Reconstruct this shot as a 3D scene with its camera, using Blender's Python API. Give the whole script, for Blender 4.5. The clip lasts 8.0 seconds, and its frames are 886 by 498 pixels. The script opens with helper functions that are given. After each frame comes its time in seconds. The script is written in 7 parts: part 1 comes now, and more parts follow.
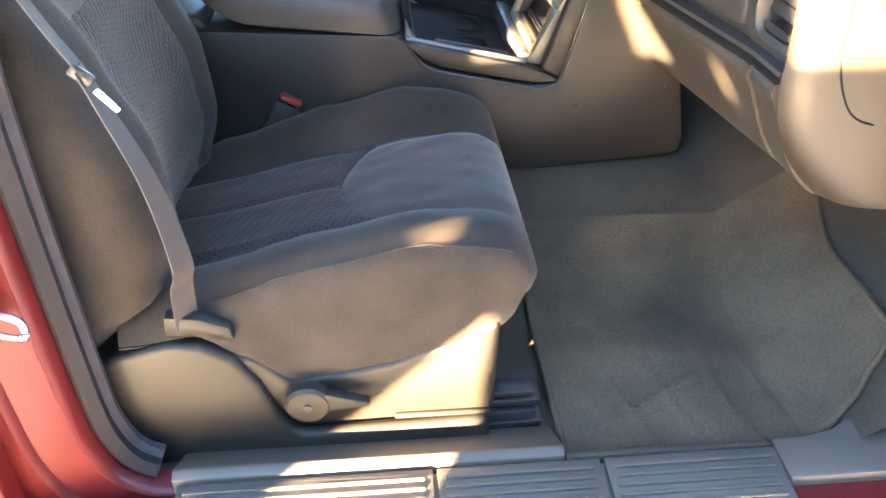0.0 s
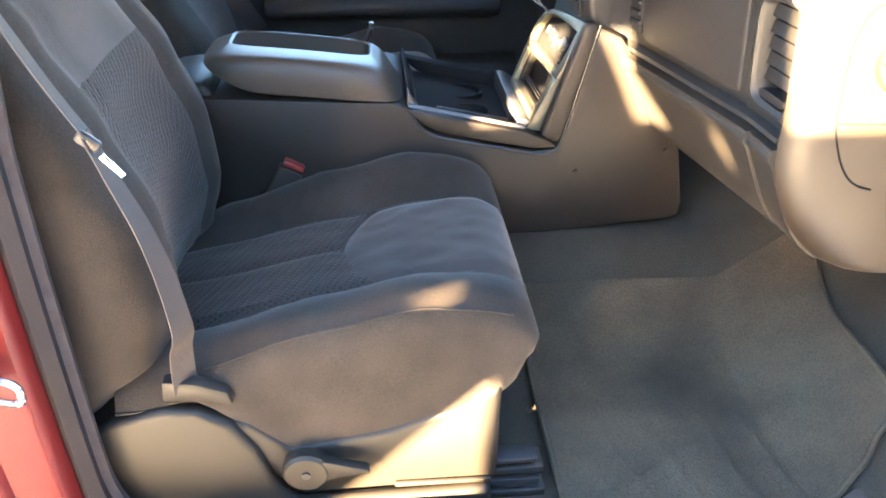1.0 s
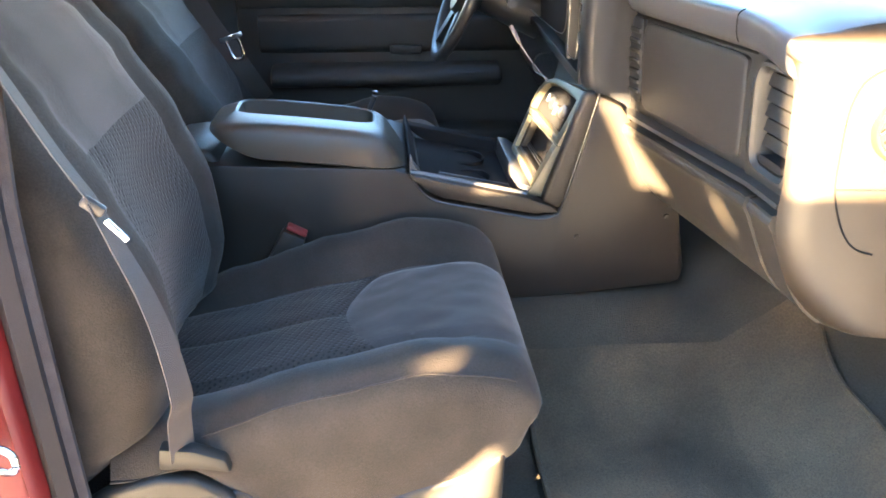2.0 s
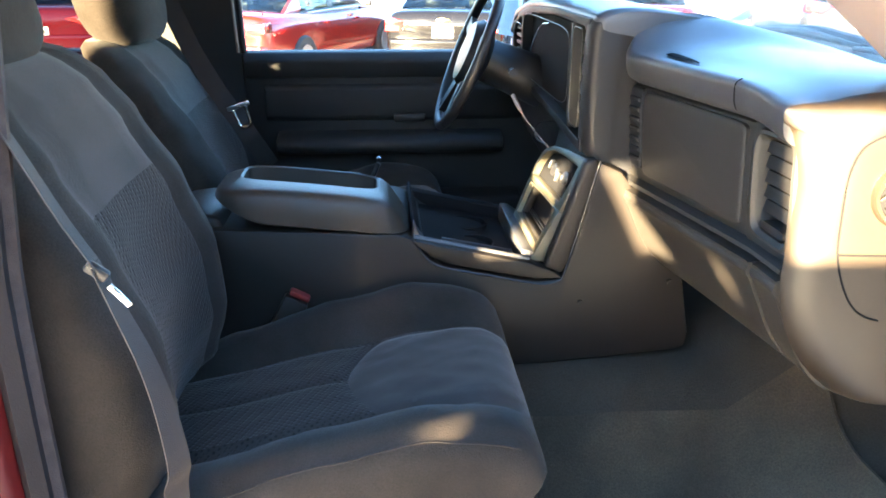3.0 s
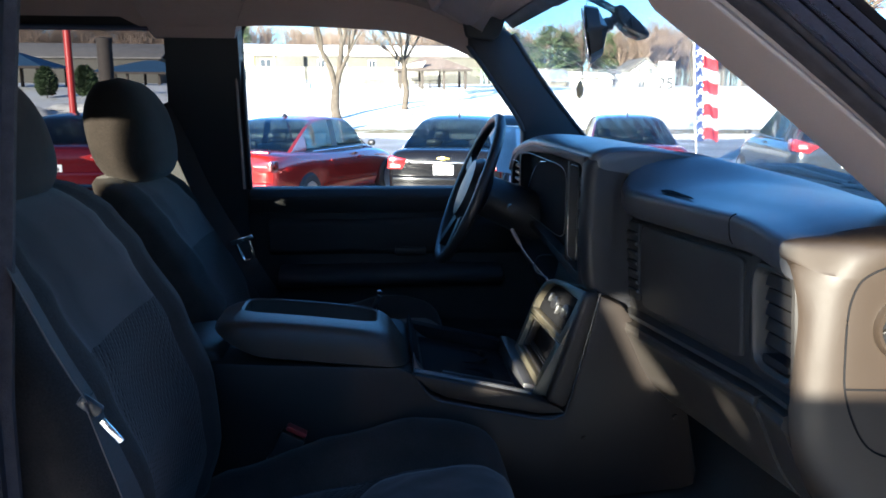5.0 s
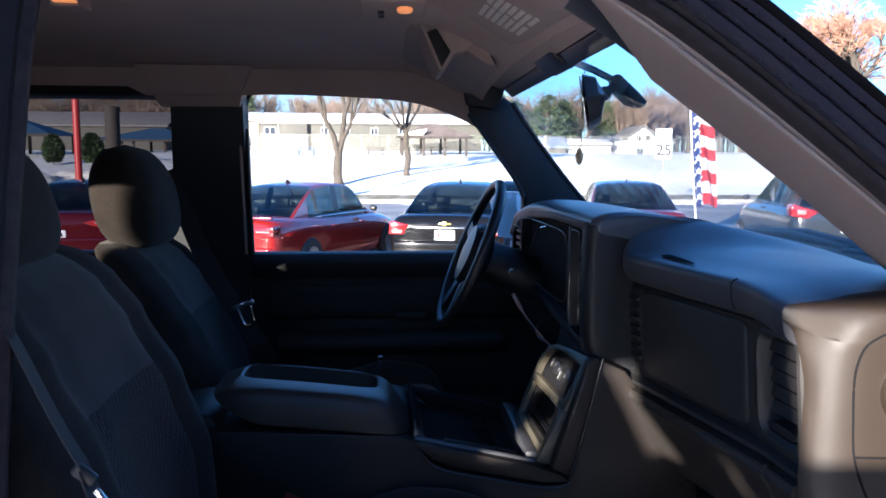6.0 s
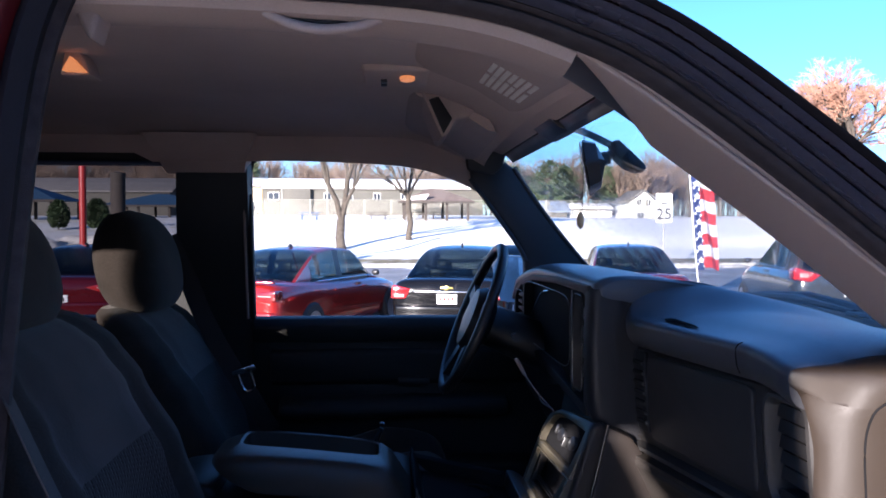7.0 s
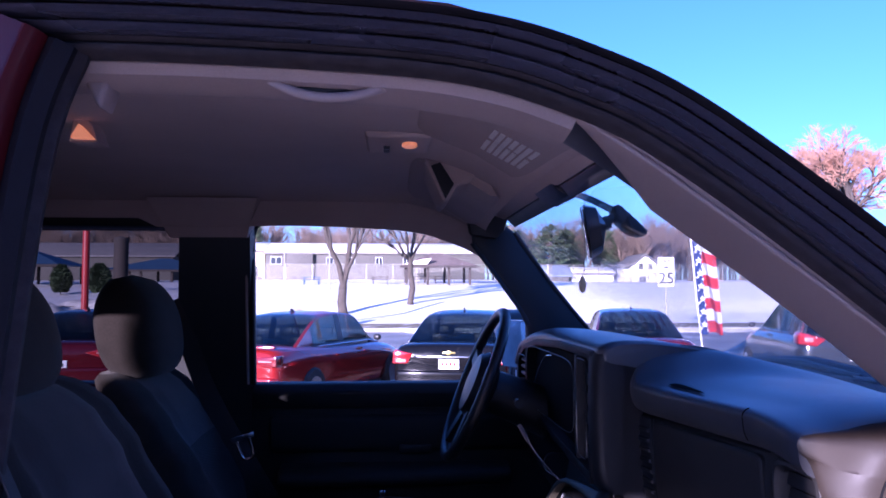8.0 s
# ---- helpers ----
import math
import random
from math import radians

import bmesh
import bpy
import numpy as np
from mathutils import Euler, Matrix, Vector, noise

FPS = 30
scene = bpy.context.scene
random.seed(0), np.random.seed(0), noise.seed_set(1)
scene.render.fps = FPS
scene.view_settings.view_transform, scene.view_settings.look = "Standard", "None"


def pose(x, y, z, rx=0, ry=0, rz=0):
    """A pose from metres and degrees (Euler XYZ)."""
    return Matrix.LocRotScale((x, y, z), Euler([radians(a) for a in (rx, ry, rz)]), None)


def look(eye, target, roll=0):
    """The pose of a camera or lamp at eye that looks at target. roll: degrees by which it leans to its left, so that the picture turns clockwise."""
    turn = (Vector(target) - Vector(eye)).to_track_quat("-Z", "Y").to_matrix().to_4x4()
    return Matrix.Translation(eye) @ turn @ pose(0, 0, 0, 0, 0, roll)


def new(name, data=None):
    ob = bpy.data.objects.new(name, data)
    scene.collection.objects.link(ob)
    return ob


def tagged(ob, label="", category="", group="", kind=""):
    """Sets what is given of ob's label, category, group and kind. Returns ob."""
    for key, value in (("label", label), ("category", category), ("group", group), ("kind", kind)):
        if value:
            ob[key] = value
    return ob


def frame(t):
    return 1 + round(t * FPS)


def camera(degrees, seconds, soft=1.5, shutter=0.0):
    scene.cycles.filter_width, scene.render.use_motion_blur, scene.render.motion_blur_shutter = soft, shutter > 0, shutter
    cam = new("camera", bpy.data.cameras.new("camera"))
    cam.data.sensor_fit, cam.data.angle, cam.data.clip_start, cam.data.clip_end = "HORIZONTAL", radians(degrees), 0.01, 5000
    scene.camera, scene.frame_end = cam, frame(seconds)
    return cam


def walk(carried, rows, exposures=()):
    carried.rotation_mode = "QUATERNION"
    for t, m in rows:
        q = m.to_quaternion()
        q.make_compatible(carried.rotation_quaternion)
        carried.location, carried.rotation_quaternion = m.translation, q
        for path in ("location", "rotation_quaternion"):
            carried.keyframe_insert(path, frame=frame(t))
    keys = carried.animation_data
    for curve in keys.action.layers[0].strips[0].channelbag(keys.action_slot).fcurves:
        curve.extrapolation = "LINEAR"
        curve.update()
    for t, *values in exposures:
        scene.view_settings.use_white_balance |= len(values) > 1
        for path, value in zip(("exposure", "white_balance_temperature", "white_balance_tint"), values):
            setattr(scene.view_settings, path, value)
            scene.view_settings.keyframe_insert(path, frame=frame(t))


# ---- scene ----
cam = camera(60.0, 8.0, soft=1.7)
EYE = (0.0, 0.0, 1.525)
PATH = [
    (0.0, pose(*EYE, 54.48, -0.34, -4.88)),
    (0.5, pose(*EYE, 56.88, -0.31, -4.90)),
    (1.0, pose(*EYE, 59.24, -0.30, -4.80)),
    (1.5, pose(*EYE, 61.65, -0.30, -4.75)),
    (3.0, pose(*EYE, 68.93, -0.22, -4.43)),
    (3.5, pose(*EYE, 71.41, -0.27, -4.48)),
    (4.0, pose(*EYE, 73.89, -0.30, -4.49)),
    (4.5, pose(*EYE, 76.36, -0.27, -4.44)),
    (6.0, pose(*EYE, 83.66, -0.19, -4.30)),
    (6.5, pose(*EYE, 86.05, -0.07, -4.20)),
    (7.0, pose(*EYE, 88.44, -0.06, -4.15)),
    (7.5, pose(*EYE, 90.79, -0.01, -4.07)),
    (8.0, pose(*EYE, 93.24, 0.00, -4.00)),
]
EXPOSURES = [(0.0, 6.40, 9900, 14), (1.5, 6.40, 9700, 14), (3.0, 5.42, 8000, 6), (4.5, 3.5, 5900, 2), (6.0, 2.5, 5400, 15), (7.0, 2.25, 5400, 22), (8.0, 2.0, 4800, 54)]
walk(cam, PATH, EXPOSURES)

# ---- light ----
SUN_WAY = Vector((0.50, 0.80, -0.20)).normalized()
sun = new("sun", bpy.data.lights.new("sun", "SUN"))
sun.data.energy, sun.data.angle, sun.data.color = 5.0, radians(0.5), (1.0, 0.85, 0.64)
sun.matrix_world = look(-SUN_WAY * 50, (0, 0, 0))
world = bpy.data.worlds.new("sky")
scene.world = world
world.use_nodes = True
wn = world.node_tree.nodes
sky = wn.new("ShaderNodeTexSky")
sky.sky_type, sky.sun_disc = "NISHITA", False
sky.sun_elevation, sky.sun_rotation = math.asin(-SUN_WAY.z), math.atan2(-SUN_WAY.x, -SUN_WAY.y)
sky.air_density, sky.dust_density, sky.ozone_density = 1.0, 0.35, 5.5
world.node_tree.links.new(sky.outputs[0], wn["Background"].inputs[0])
wn["Background"].inputs[1].default_value = 0.08


# ---- materials ----
def mat(name, color, rough=0.6, metal=0.0, var=0.15, scale=8.0, bump=0.1, fine=250.0, sheen=0.0, coat=0.0,
        spec=0.5, per_piece=0.0, second=None, second_at=0.55, detail_mix=0.0):
    m = bpy.data.materials.new(name)
    m.use_nodes = True
    nt = m.node_tree
    N, Lk = nt.nodes, nt.links
    b = N["Principled BSDF"]
    co = N.new("ShaderNodeTexCoord")
    big, small = N.new("ShaderNodeTexNoise"), N.new("ShaderNodeTexNoise")
    big.inputs["Scale"].default_value, big.inputs["Detail"].default_value = scale, 5
    small.inputs["Scale"].default_value, small.inputs["Detail"].default_value = fine, 3
    Lk.new(co.outputs["Object"], big.inputs["Vector"])
    Lk.new(co.outputs["Object"], small.inputs["Vector"])
    ramp = N.new("ShaderNodeValToRGB")
    lo, hi = [max(0.0, c * (1 - var)) for c in color], [min(1.0, c * (1 + var)) for c in color]
    ramp.color_ramp.elements[0].position, ramp.color_ramp.elements[1].position = 0.3, 0.7
    ramp.color_ramp.elements[0].color, ramp.color_ramp.elements[1].color = (*lo, 1), (*hi, 1)
    if second:
        e = ramp.color_ramp.elements.new(second_at)
        e.color = (*hi, 1)
        ramp.color_ramp.elements[-1].position = min(1.0, second_at + 0.08)
        ramp.color_ramp.elements[-1].color = (*second, 1)
    Lk.new(big.outputs["Fac"], ramp.inputs[0])
    out = ramp.outputs[0]
    mx = N.new("ShaderNodeMix")
    mx.data_type, mx.blend_type = "RGBA", "MULTIPLY"
    mx.inputs[0].default_value = 0.25 + detail_mix
    Lk.new(out, mx.inputs[6])
    mr = N.new("ShaderNodeMapRange")
    mr.inputs[1].default_value, mr.inputs[2].default_value = 0.3, 0.7
    mr.inputs[3].default_value, mr.inputs[4].default_value = 0.55, 1.3
    Lk.new(small.outputs["Fac"], mr.inputs[0])
    cmb = N.new("ShaderNodeCombineColor")
    for k in range(3):
        Lk.new(mr.outputs[0], cmb.inputs[k])
    Lk.new(cmb.outputs[0], mx.inputs[7])
    out = mx.outputs[2]
    if per_piece:
        oi = N.new("ShaderNodeObjectInfo")
        hs = N.new("ShaderNodeHueSaturation")
        m2 = N.new("ShaderNodeMapRange")
        m2.inputs[3].default_value, m2.inputs[4].default_value = 1 - per_piece, 1 + per_piece
        Lk.new(oi.outputs["Random"], m2.inputs[0])
        Lk.new(m2.outputs[0], hs.inputs["Value"])
        Lk.new(out, hs.inputs["Color"])
        out = hs.outputs[0]
    Lk.new(out, b.inputs["Base Color"])
    rr = N.new("ShaderNodeMapRange")
    rr.inputs[3].default_value, rr.inputs[4].default_value = max(0.0, rough - 0.08), min(1.0, rough + 0.08)
    Lk.new(big.outputs["Fac"], rr.inputs[0])
    Lk.new(rr.outputs[0], b.inputs["Roughness"])
    b.inputs["Metallic"].default_value = metal
    b.inputs["Specular IOR Level"].default_value = spec
    b.inputs["Coat Weight"].default_value, b.inputs["Coat Roughness"].default_value = coat, 0.05
    if sheen:
        b.inputs["Sheen Weight"].default_value, b.inputs["Sheen Roughness"].default_value = sheen, 0.45
        b.inputs["Sheen Tint"].default_value = (0.9, 0.85, 0.8, 1)
    if bump:
        bp = N.new("ShaderNodeBump")
        bp.inputs["Strength"].default_value, bp.inputs["Distance"].default_value = bump, 0.002
        Lk.new(small.outputs["Fac"], bp.inputs["Height"])
        Lk.new(bp.outputs[0], b.inputs["Normal"])
    return m


def glass(name, tint=(0.92, 0.95, 0.94), clear=0.93):
    m = bpy.data.materials.new(name)
    m.use_nodes = True
    N, Lk = m.node_tree.nodes, m.node_tree.links
    N.remove(N["Principled BSDF"])
    tr, gl, mx, fr = N.new("ShaderNodeBsdfTransparent"), N.new("ShaderNodeBsdfGlossy"), N.new("ShaderNodeMixShader"), N.new("ShaderNodeLayerWeight")
    tr.inputs[0].default_value = (*tint, 1)
    gl.inputs["Roughness"].default_value = 0.02
    fr.inputs["Blend"].default_value = 0.5
    pw, sc = N.new("ShaderNodeMath"), N.new("ShaderNodeMath")
    pw.operation, sc.operation = "POWER", "MULTIPLY_ADD"
    pw.inputs[1].default_value = 5.0
    sc.inputs[1].default_value, sc.inputs[2].default_value = 0.92, 0.035
    Lk.new(fr.outputs["Facing"], pw.inputs[0])
    Lk.new(pw.outputs[0], sc.inputs[0])
    Lk.new(sc.outputs[0], mx.inputs[0])
    Lk.new(tr.outputs[0], mx.inputs[1])
    Lk.new(gl.outputs[0], mx.inputs[2])
    Lk.new(mx.outputs[0], N["Material Output"].inputs[0])
    return m


def glow(name, color, strength):
    m = bpy.data.materials.new(name)
    m.use_nodes = True
    b = m.node_tree.nodes["Principled BSDF"]
    b.inputs["Base Color"].default_value = (*color, 1)
    b.inputs["Emission Color"].default_value, b.inputs["Emission Strength"].default_value = (*color, 1), strength
    return m


def woven(name, color, scale=160.0):
    """Seat cloth with a grid of small sunken dots."""
    m = mat(name, color, rough=0.95, var=0.12, scale=6, bump=0.3, fine=500, sheen=0.12, spec=0.2)
    N, Lk = m.node_tree.nodes, m.node_tree.links
    b = N["Principled BSDF"]
    co, vo = N.new("ShaderNodeTexCoord"), N.new("ShaderNodeTexVoronoi")
    mp = N.new("ShaderNodeMapping")
    mp.inputs["Rotation"].default_value = (0.3, 0.6, 0.7)
    vo.inputs["Scale"].default_value, vo.inputs["Randomness"].default_value = scale, 0.04
    Lk.new(co.outputs["Object"], mp.inputs[0])
    Lk.new(mp.outputs[0], vo.inputs["Vector"])
    mr = N.new("ShaderNodeMapRange")
    mr.inputs[1].default_value, mr.inputs[2].default_value = 0.12, 0.5
    mr.inputs[3].default_value, mr.inputs[4].default_value = 0.30, 1.45
    Lk.new(vo.outputs["Distance"], mr.inputs[0])
    old = b.inputs["Base Color"].links[0].from_socket
    mx, cmb = N.new("ShaderNodeMix"), N.new("ShaderNodeCombineColor")
    mx.data_type, mx.blend_type = "RGBA", "MULTIPLY"
    mx.inputs[0].default_value = 1.0
    for k in range(3):
        Lk.new(mr.outputs[0], cmb.inputs[k])
    Lk.new(old, mx.inputs[6])
    Lk.new(cmb.outputs[0], mx.inputs[7])
    Lk.new(mx.outputs[2], b.inputs["Base Color"])
    bp = N.new("ShaderNodeBump")
    bp.inputs["Strength"].default_value, bp.inputs["Distance"].default_value = 0.6, 0.002
    Lk.new(mr.outputs[0], bp.inputs["Height"])
    Lk.new(bp.outputs[0], b.inputs["Normal"])
    return m


# cab cloth and plastics set darker than real, standing for its dim light
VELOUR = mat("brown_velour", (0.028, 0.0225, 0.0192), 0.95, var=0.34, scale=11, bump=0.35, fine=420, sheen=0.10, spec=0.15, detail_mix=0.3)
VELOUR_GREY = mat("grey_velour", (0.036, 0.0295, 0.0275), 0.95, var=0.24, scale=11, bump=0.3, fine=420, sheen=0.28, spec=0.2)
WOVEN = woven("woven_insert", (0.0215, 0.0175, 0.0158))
# tan taken far down to hold the shade on valance and lower trim
TRIM = mat("darkened_tan_plastic", (0.0165, 0.0138, 0.0116), 0.5, spec=0.3, var=0.08, scale=5, bump=0.18, fine=900)
# lightened copy of the trim: warm light on the near pillar is in its colour
PILLARC = mat("lit_pillar_plastic", (0.40, 0.295, 0.245), 0.55, var=0.06, scale=5, bump=0.15, fine=900)
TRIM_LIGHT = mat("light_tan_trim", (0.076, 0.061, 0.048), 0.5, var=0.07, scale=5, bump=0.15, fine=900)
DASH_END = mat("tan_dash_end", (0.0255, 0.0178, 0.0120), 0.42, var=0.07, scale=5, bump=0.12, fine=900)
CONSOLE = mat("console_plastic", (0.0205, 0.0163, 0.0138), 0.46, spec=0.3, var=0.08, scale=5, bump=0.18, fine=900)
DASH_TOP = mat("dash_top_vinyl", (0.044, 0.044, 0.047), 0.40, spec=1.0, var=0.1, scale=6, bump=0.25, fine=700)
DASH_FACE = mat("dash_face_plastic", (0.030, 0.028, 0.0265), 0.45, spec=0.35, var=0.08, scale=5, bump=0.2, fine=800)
# door vinyl taken near black to hold the driver's door in shade
DOORC = mat("darkened_door_vinyl", (0.018, 0.018, 0.0185), 0.6, var=0.1, scale=5, bump=0.2, fine=800)
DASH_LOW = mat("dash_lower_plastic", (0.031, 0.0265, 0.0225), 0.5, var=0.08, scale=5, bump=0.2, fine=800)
VENTC = mat("vent_slat_plastic", (0.018, 0.0165, 0.016), 0.6, var=0.08, scale=5, bump=0.1, fine=800)
# darkened copy of the trim: backlit shade of the far pillars is in its colour
PILLARD = mat("shaded_pillar_plastic", (0.034, 0.035, 0.037), 0.5, var=0.08, scale=5, bump=0.15, fine=800)
CLUSTER = mat("instrument_surround_plastic", (0.016, 0.016, 0.018), 0.55, spec=0.3, var=0.1, scale=8, bump=0.1, fine=800)
GAUGE = mat("gauge_face_plastic", (0.010, 0.010, 0.011), 0.9, var=0.1, bump=0.0, spec=0.1)
BLACK = mat("black_plastic", (0.018, 0.018, 0.02), 0.4, var=0.2, scale=20, bump=0.1, fine=800)
RUBBER = mat("door_seal_rubber", (0.015, 0.012, 0.014), 0.7, spec=0.25, var=0.2, scale=15, bump=0.2, fine=600)
BEZEL = mat("pewter_bezel", (0.12, 0.105, 0.072), 0.38, var=0.06, scale=8, bump=0.05, fine=800, metal=0.25)
CARPET = mat("floor_carpet", (0.036, 0.028, 0.019), 1.0, var=0.3, scale=7, bump=1.0, fine=330, detail_mix=0.4)
MATCLOTH = mat("floor_mat_pile", (0.066, 0.046, 0.028), 1.0, var=0.5, scale=5, bump=1.0, fine=300, detail_mix=0.4)
# warm tone holds the sunlight bounced up onto the headliner
HEADLINER = mat("headliner_cloth", (0.55, 0.415, 0.355), 0.95, var=0.08, scale=4, bump=0.3, fine=600)
RED = mat("red_car_paint", (0.10, 0.006, 0.007), 0.45, var=0.08, scale=3, bump=0.0, fine=900, coat=0.12, spec=0.3)
CHROME = mat("bright_steel", (0.7, 0.7, 0.72), 0.18, metal=1.0, var=0.05, bump=0.05, fine=400)
STEEL = mat("seat_rail_steel", (0.12, 0.12, 0.12), 0.35, metal=0.9, var=0.2, scale=20, bump=0.1, fine=300)
BELT = mat("seat_belt_webbing", (0.050, 0.039, 0.035), 0.8, var=0.1, scale=20, bump=0.6, fine=700)
PLATE = mat("sill_plate_plastic", (0.07, 0.06, 0.052), 0.4, var=0.1, scale=12, bump=0.15, fine=600)
WIN = glass("clear_glass", (0.975, 0.985, 0.98))
WIN_DARK = glass("car_glass", (0.46, 0.50, 0.50))
WIN_SMOKE = glass("smoky_glass", (0.70, 0.70, 0.68))
WIN_TINT = glass("privacy_glass", (0.15, 0.15, 0.162))
MIRROR = mat("mirror_silver", (0.85, 0.86, 0.87), 0.03, metal=1.0, var=0.0, bump=0.0)
LAMPGLOW = glow("lit_lamp_lens", (1.0, 0.34, 0.10), 0.13)
SEALB = mat("brown_flocked_seal", (0.050, 0.040, 0.040), 0.85, spec=0.2, var=0.25, scale=60, bump=0.4, fine=700)
# blue tint puts part of the sky's reflection into the rail's base colour
RAILD = mat("sky_tinted_enamel", (0.068, 0.064, 0.084), 0.26, var=0.1, scale=5, bump=0.05, fine=300, coat=1.0)


# ---- mesh helpers ----
def thing(name, label, category, at=(0, 0, 0), group="", kind=""):
    ob = new(name)
    ob.location = at
    return tagged(ob, label, category, group, kind)


def finish(name, bm, material, smooth=True, recalc=True):
    if recalc:
        bmesh.ops.recalc_face_normals(bm, faces=bm.faces)
    me = bpy.data.meshes.new(name)
    bm.to_mesh(me)
    bm.free()
    me.materials.append(material)
    if smooth:
        me.shade_smooth()
        me.set_sharp_from_angle(angle=radians(38))
    return me


def part(name, bm, material, parent, label="", smooth=True, recalc=True):
    ob = new(name, finish(name, bm, material, smooth, recalc))
    if parent:
        ob.parent = parent
        if not parent.parent:
            ob.matrix_parent_inverse = Matrix.Translation(-parent.location)
    if label:
        ob["label"] = label
    return ob


def single(name, bm, material, label, category, group="", kind="", smooth=True, recalc=True):
    ob = new(name, finish(name, bm, material, smooth, recalc))
    return tagged(ob, label, category, group, kind)


def bevel_edges(bm, w, seg=2, angle=30):
    if w > 0:
        es = [e for e in bm.edges if len(e.link_faces) == 2 and e.calc_face_angle(0) > radians(angle)]
        bmesh.ops.bevel(bm, geom=es, offset=w, segments=seg, profile=0.5, affect="EDGES", clamp_overlap=True)


def box(x0, y0, z0, x1, y1, z1, bevel=0.004, seg=2, turn=None, into=None):
    bm = bmesh.new()
    bmesh.ops.create_cube(bm, size=1)
    bmesh.ops.scale(bm, vec=(x1 - x0, y1 - y0, z1 - z0), verts=bm.verts)
    bevel_edges(bm, bevel, seg)
    if turn:
        bmesh.ops.transform(bm, matrix=turn, verts=bm.verts)
    bmesh.ops.translate(bm, vec=((x0 + x1) / 2, (y0 + y1) / 2, (z0 + z1) / 2), verts=bm.verts)
    if into is not None:
        me = bpy.data.meshes.new("tmp")
        bm.to_mesh(me)
        bm.free()
        into.from_mesh(me)
        bpy.data.meshes.remove(me)
        return into
    return bm


def prism(poly, axis, a, b, bevel=0.004, seg=2):
    """A polygon in the two other axes (xz for y, xy for z, yz for x), drawn out along the axis from a to b."""
    def at(p, k):
        return {"y": (p[0], k, p[1]), "z": (p[0], p[1], k), "x": (k, p[0], p[1])}[axis]
    bm = bmesh.new()
    v0, v1 = [bm.verts.new(at(p, a)) for p in poly], [bm.verts.new(at(p, b)) for p in poly]
    bm.faces.new(v0)
    bm.faces.new(v1[::-1])
    n = len(poly)
    for i in range(n):
        bm.faces.new((v0[i], v1[i], v1[(i + 1) % n], v0[(i + 1) % n]))
    bmesh.ops.recalc_face_normals(bm, faces=bm.faces)
    bevel_edges(bm, bevel, seg)
    return bm


def loft(rings, closed=True, caps=True):
    bm = bmesh.new()
    vs = [[bm.verts.new(p) for p in r] for r in rings]
    n = len(rings[0])
    for a, b in zip(vs, vs[1:]):
        for i in range(n if closed else n - 1):
            j = (i + 1) % n
            bm.faces.new((a[i], a[j], b[j], b[i]))
    if caps and closed:
        bm.faces.new(vs[0][::-1])
        bm.faces.new(vs[-1])
    return bm


def smooth_path(pts, step=6):
    """Catmull-Rom through the points."""
    P = [Vector(p) for p in pts]
    out = []
    for i in range(len(P) - 1):
        a, b, c, d = P[max(i - 1, 0)], P[i], P[i + 1], P[min(i + 2, len(P) - 1)]
        for k in range(step):
            t = k / step
            out.append(0.5 * (2 * b + (c - a) * t + (2 * a - 5 * b + 4 * c - d) * t * t + (3 * b - a - 3 * c + d) * t ** 3))
    out.append(P[-1])
    return out


def tube(pts, r, n=10, caps=True, squash=1.0, up=(0, 0, 1)):
    pts = [Vector(p) for p in pts]
    rad = r if isinstance(r, (list, tuple)) else [r] * len(pts)
    rings = []
    for i, p in enumerate(pts):
        d = (pts[min(i + 1, len(pts) - 1)] - pts[max(i - 1, 0)]).normalized()
        s = d.cross(Vector(up))
        s = s.normalized() if s.length > 1e-4 else d.orthogonal().normalized()
        u = s.cross(d)
        rings.append([p + (s * math.cos(a) + u * math.sin(a) * squash) * rad[i] for a in [2 * math.pi * k / n for k in range(n)]])
    return loft(rings, caps=caps)


def band(pts, width, thick, side):
    """A strap along the points; side is the way of its width, or two ways, from start to end."""
    pts = [Vector(p) for p in pts]
    rings = []
    for i, p in enumerate(pts):
        d = (pts[min(i + 1, len(pts) - 1)] - pts[max(i - 1, 0)]).normalized()
        s = Vector(side) if not isinstance(side[0], tuple) else Vector(side[0]).lerp(Vector(side[1]), i / (len(pts) - 1))
        s = (s - d * s.dot(d)).normalized()
        n = d.cross(s)
        rings.append([p + s * width / 2 + n * thick / 2, p - s * width / 2 + n * thick / 2, p - s * width / 2 - n * thick / 2, p + s * width / 2 - n * thick / 2])
    return loft(rings)


def lathe(profile, n=24, centre=(0, 0, 0), axis="z"):
    """Turned shape: (radius, height) rows."""
    rings = []
    for r, h in profile:
        ring = []
        for k in range(n):
            a = 2 * math.pi * k / n
            c, s = r * math.cos(a), r * math.sin(a)
            p = {"z": (c, s, h), "y": (c, h, s), "x": (h, c, s)}[axis]
            ring.append(Vector(centre) + Vector(p))
        rings.append(ring)
    return loft(rings)


def merge(*bms):
    out = bmesh.new()
    for b in bms:
        me = bpy.data.meshes.new("tmp")
        b.to_mesh(me)
        b.free()
        out.from_mesh(me)
        bpy.data.meshes.remove(me)
    return out


def lerp_table(rows, x):
    if x <= rows[0][0]:
        return rows[0][1]
    for (a, p), (b, q) in zip(rows, rows[1:]):
        if x <= b:
            t = (x - a) / (b - a)
            t = t * t * (3 - 2 * t) * 0.5 + t * 0.5
            return p + (q - p) * t
    return rows[-1][1]


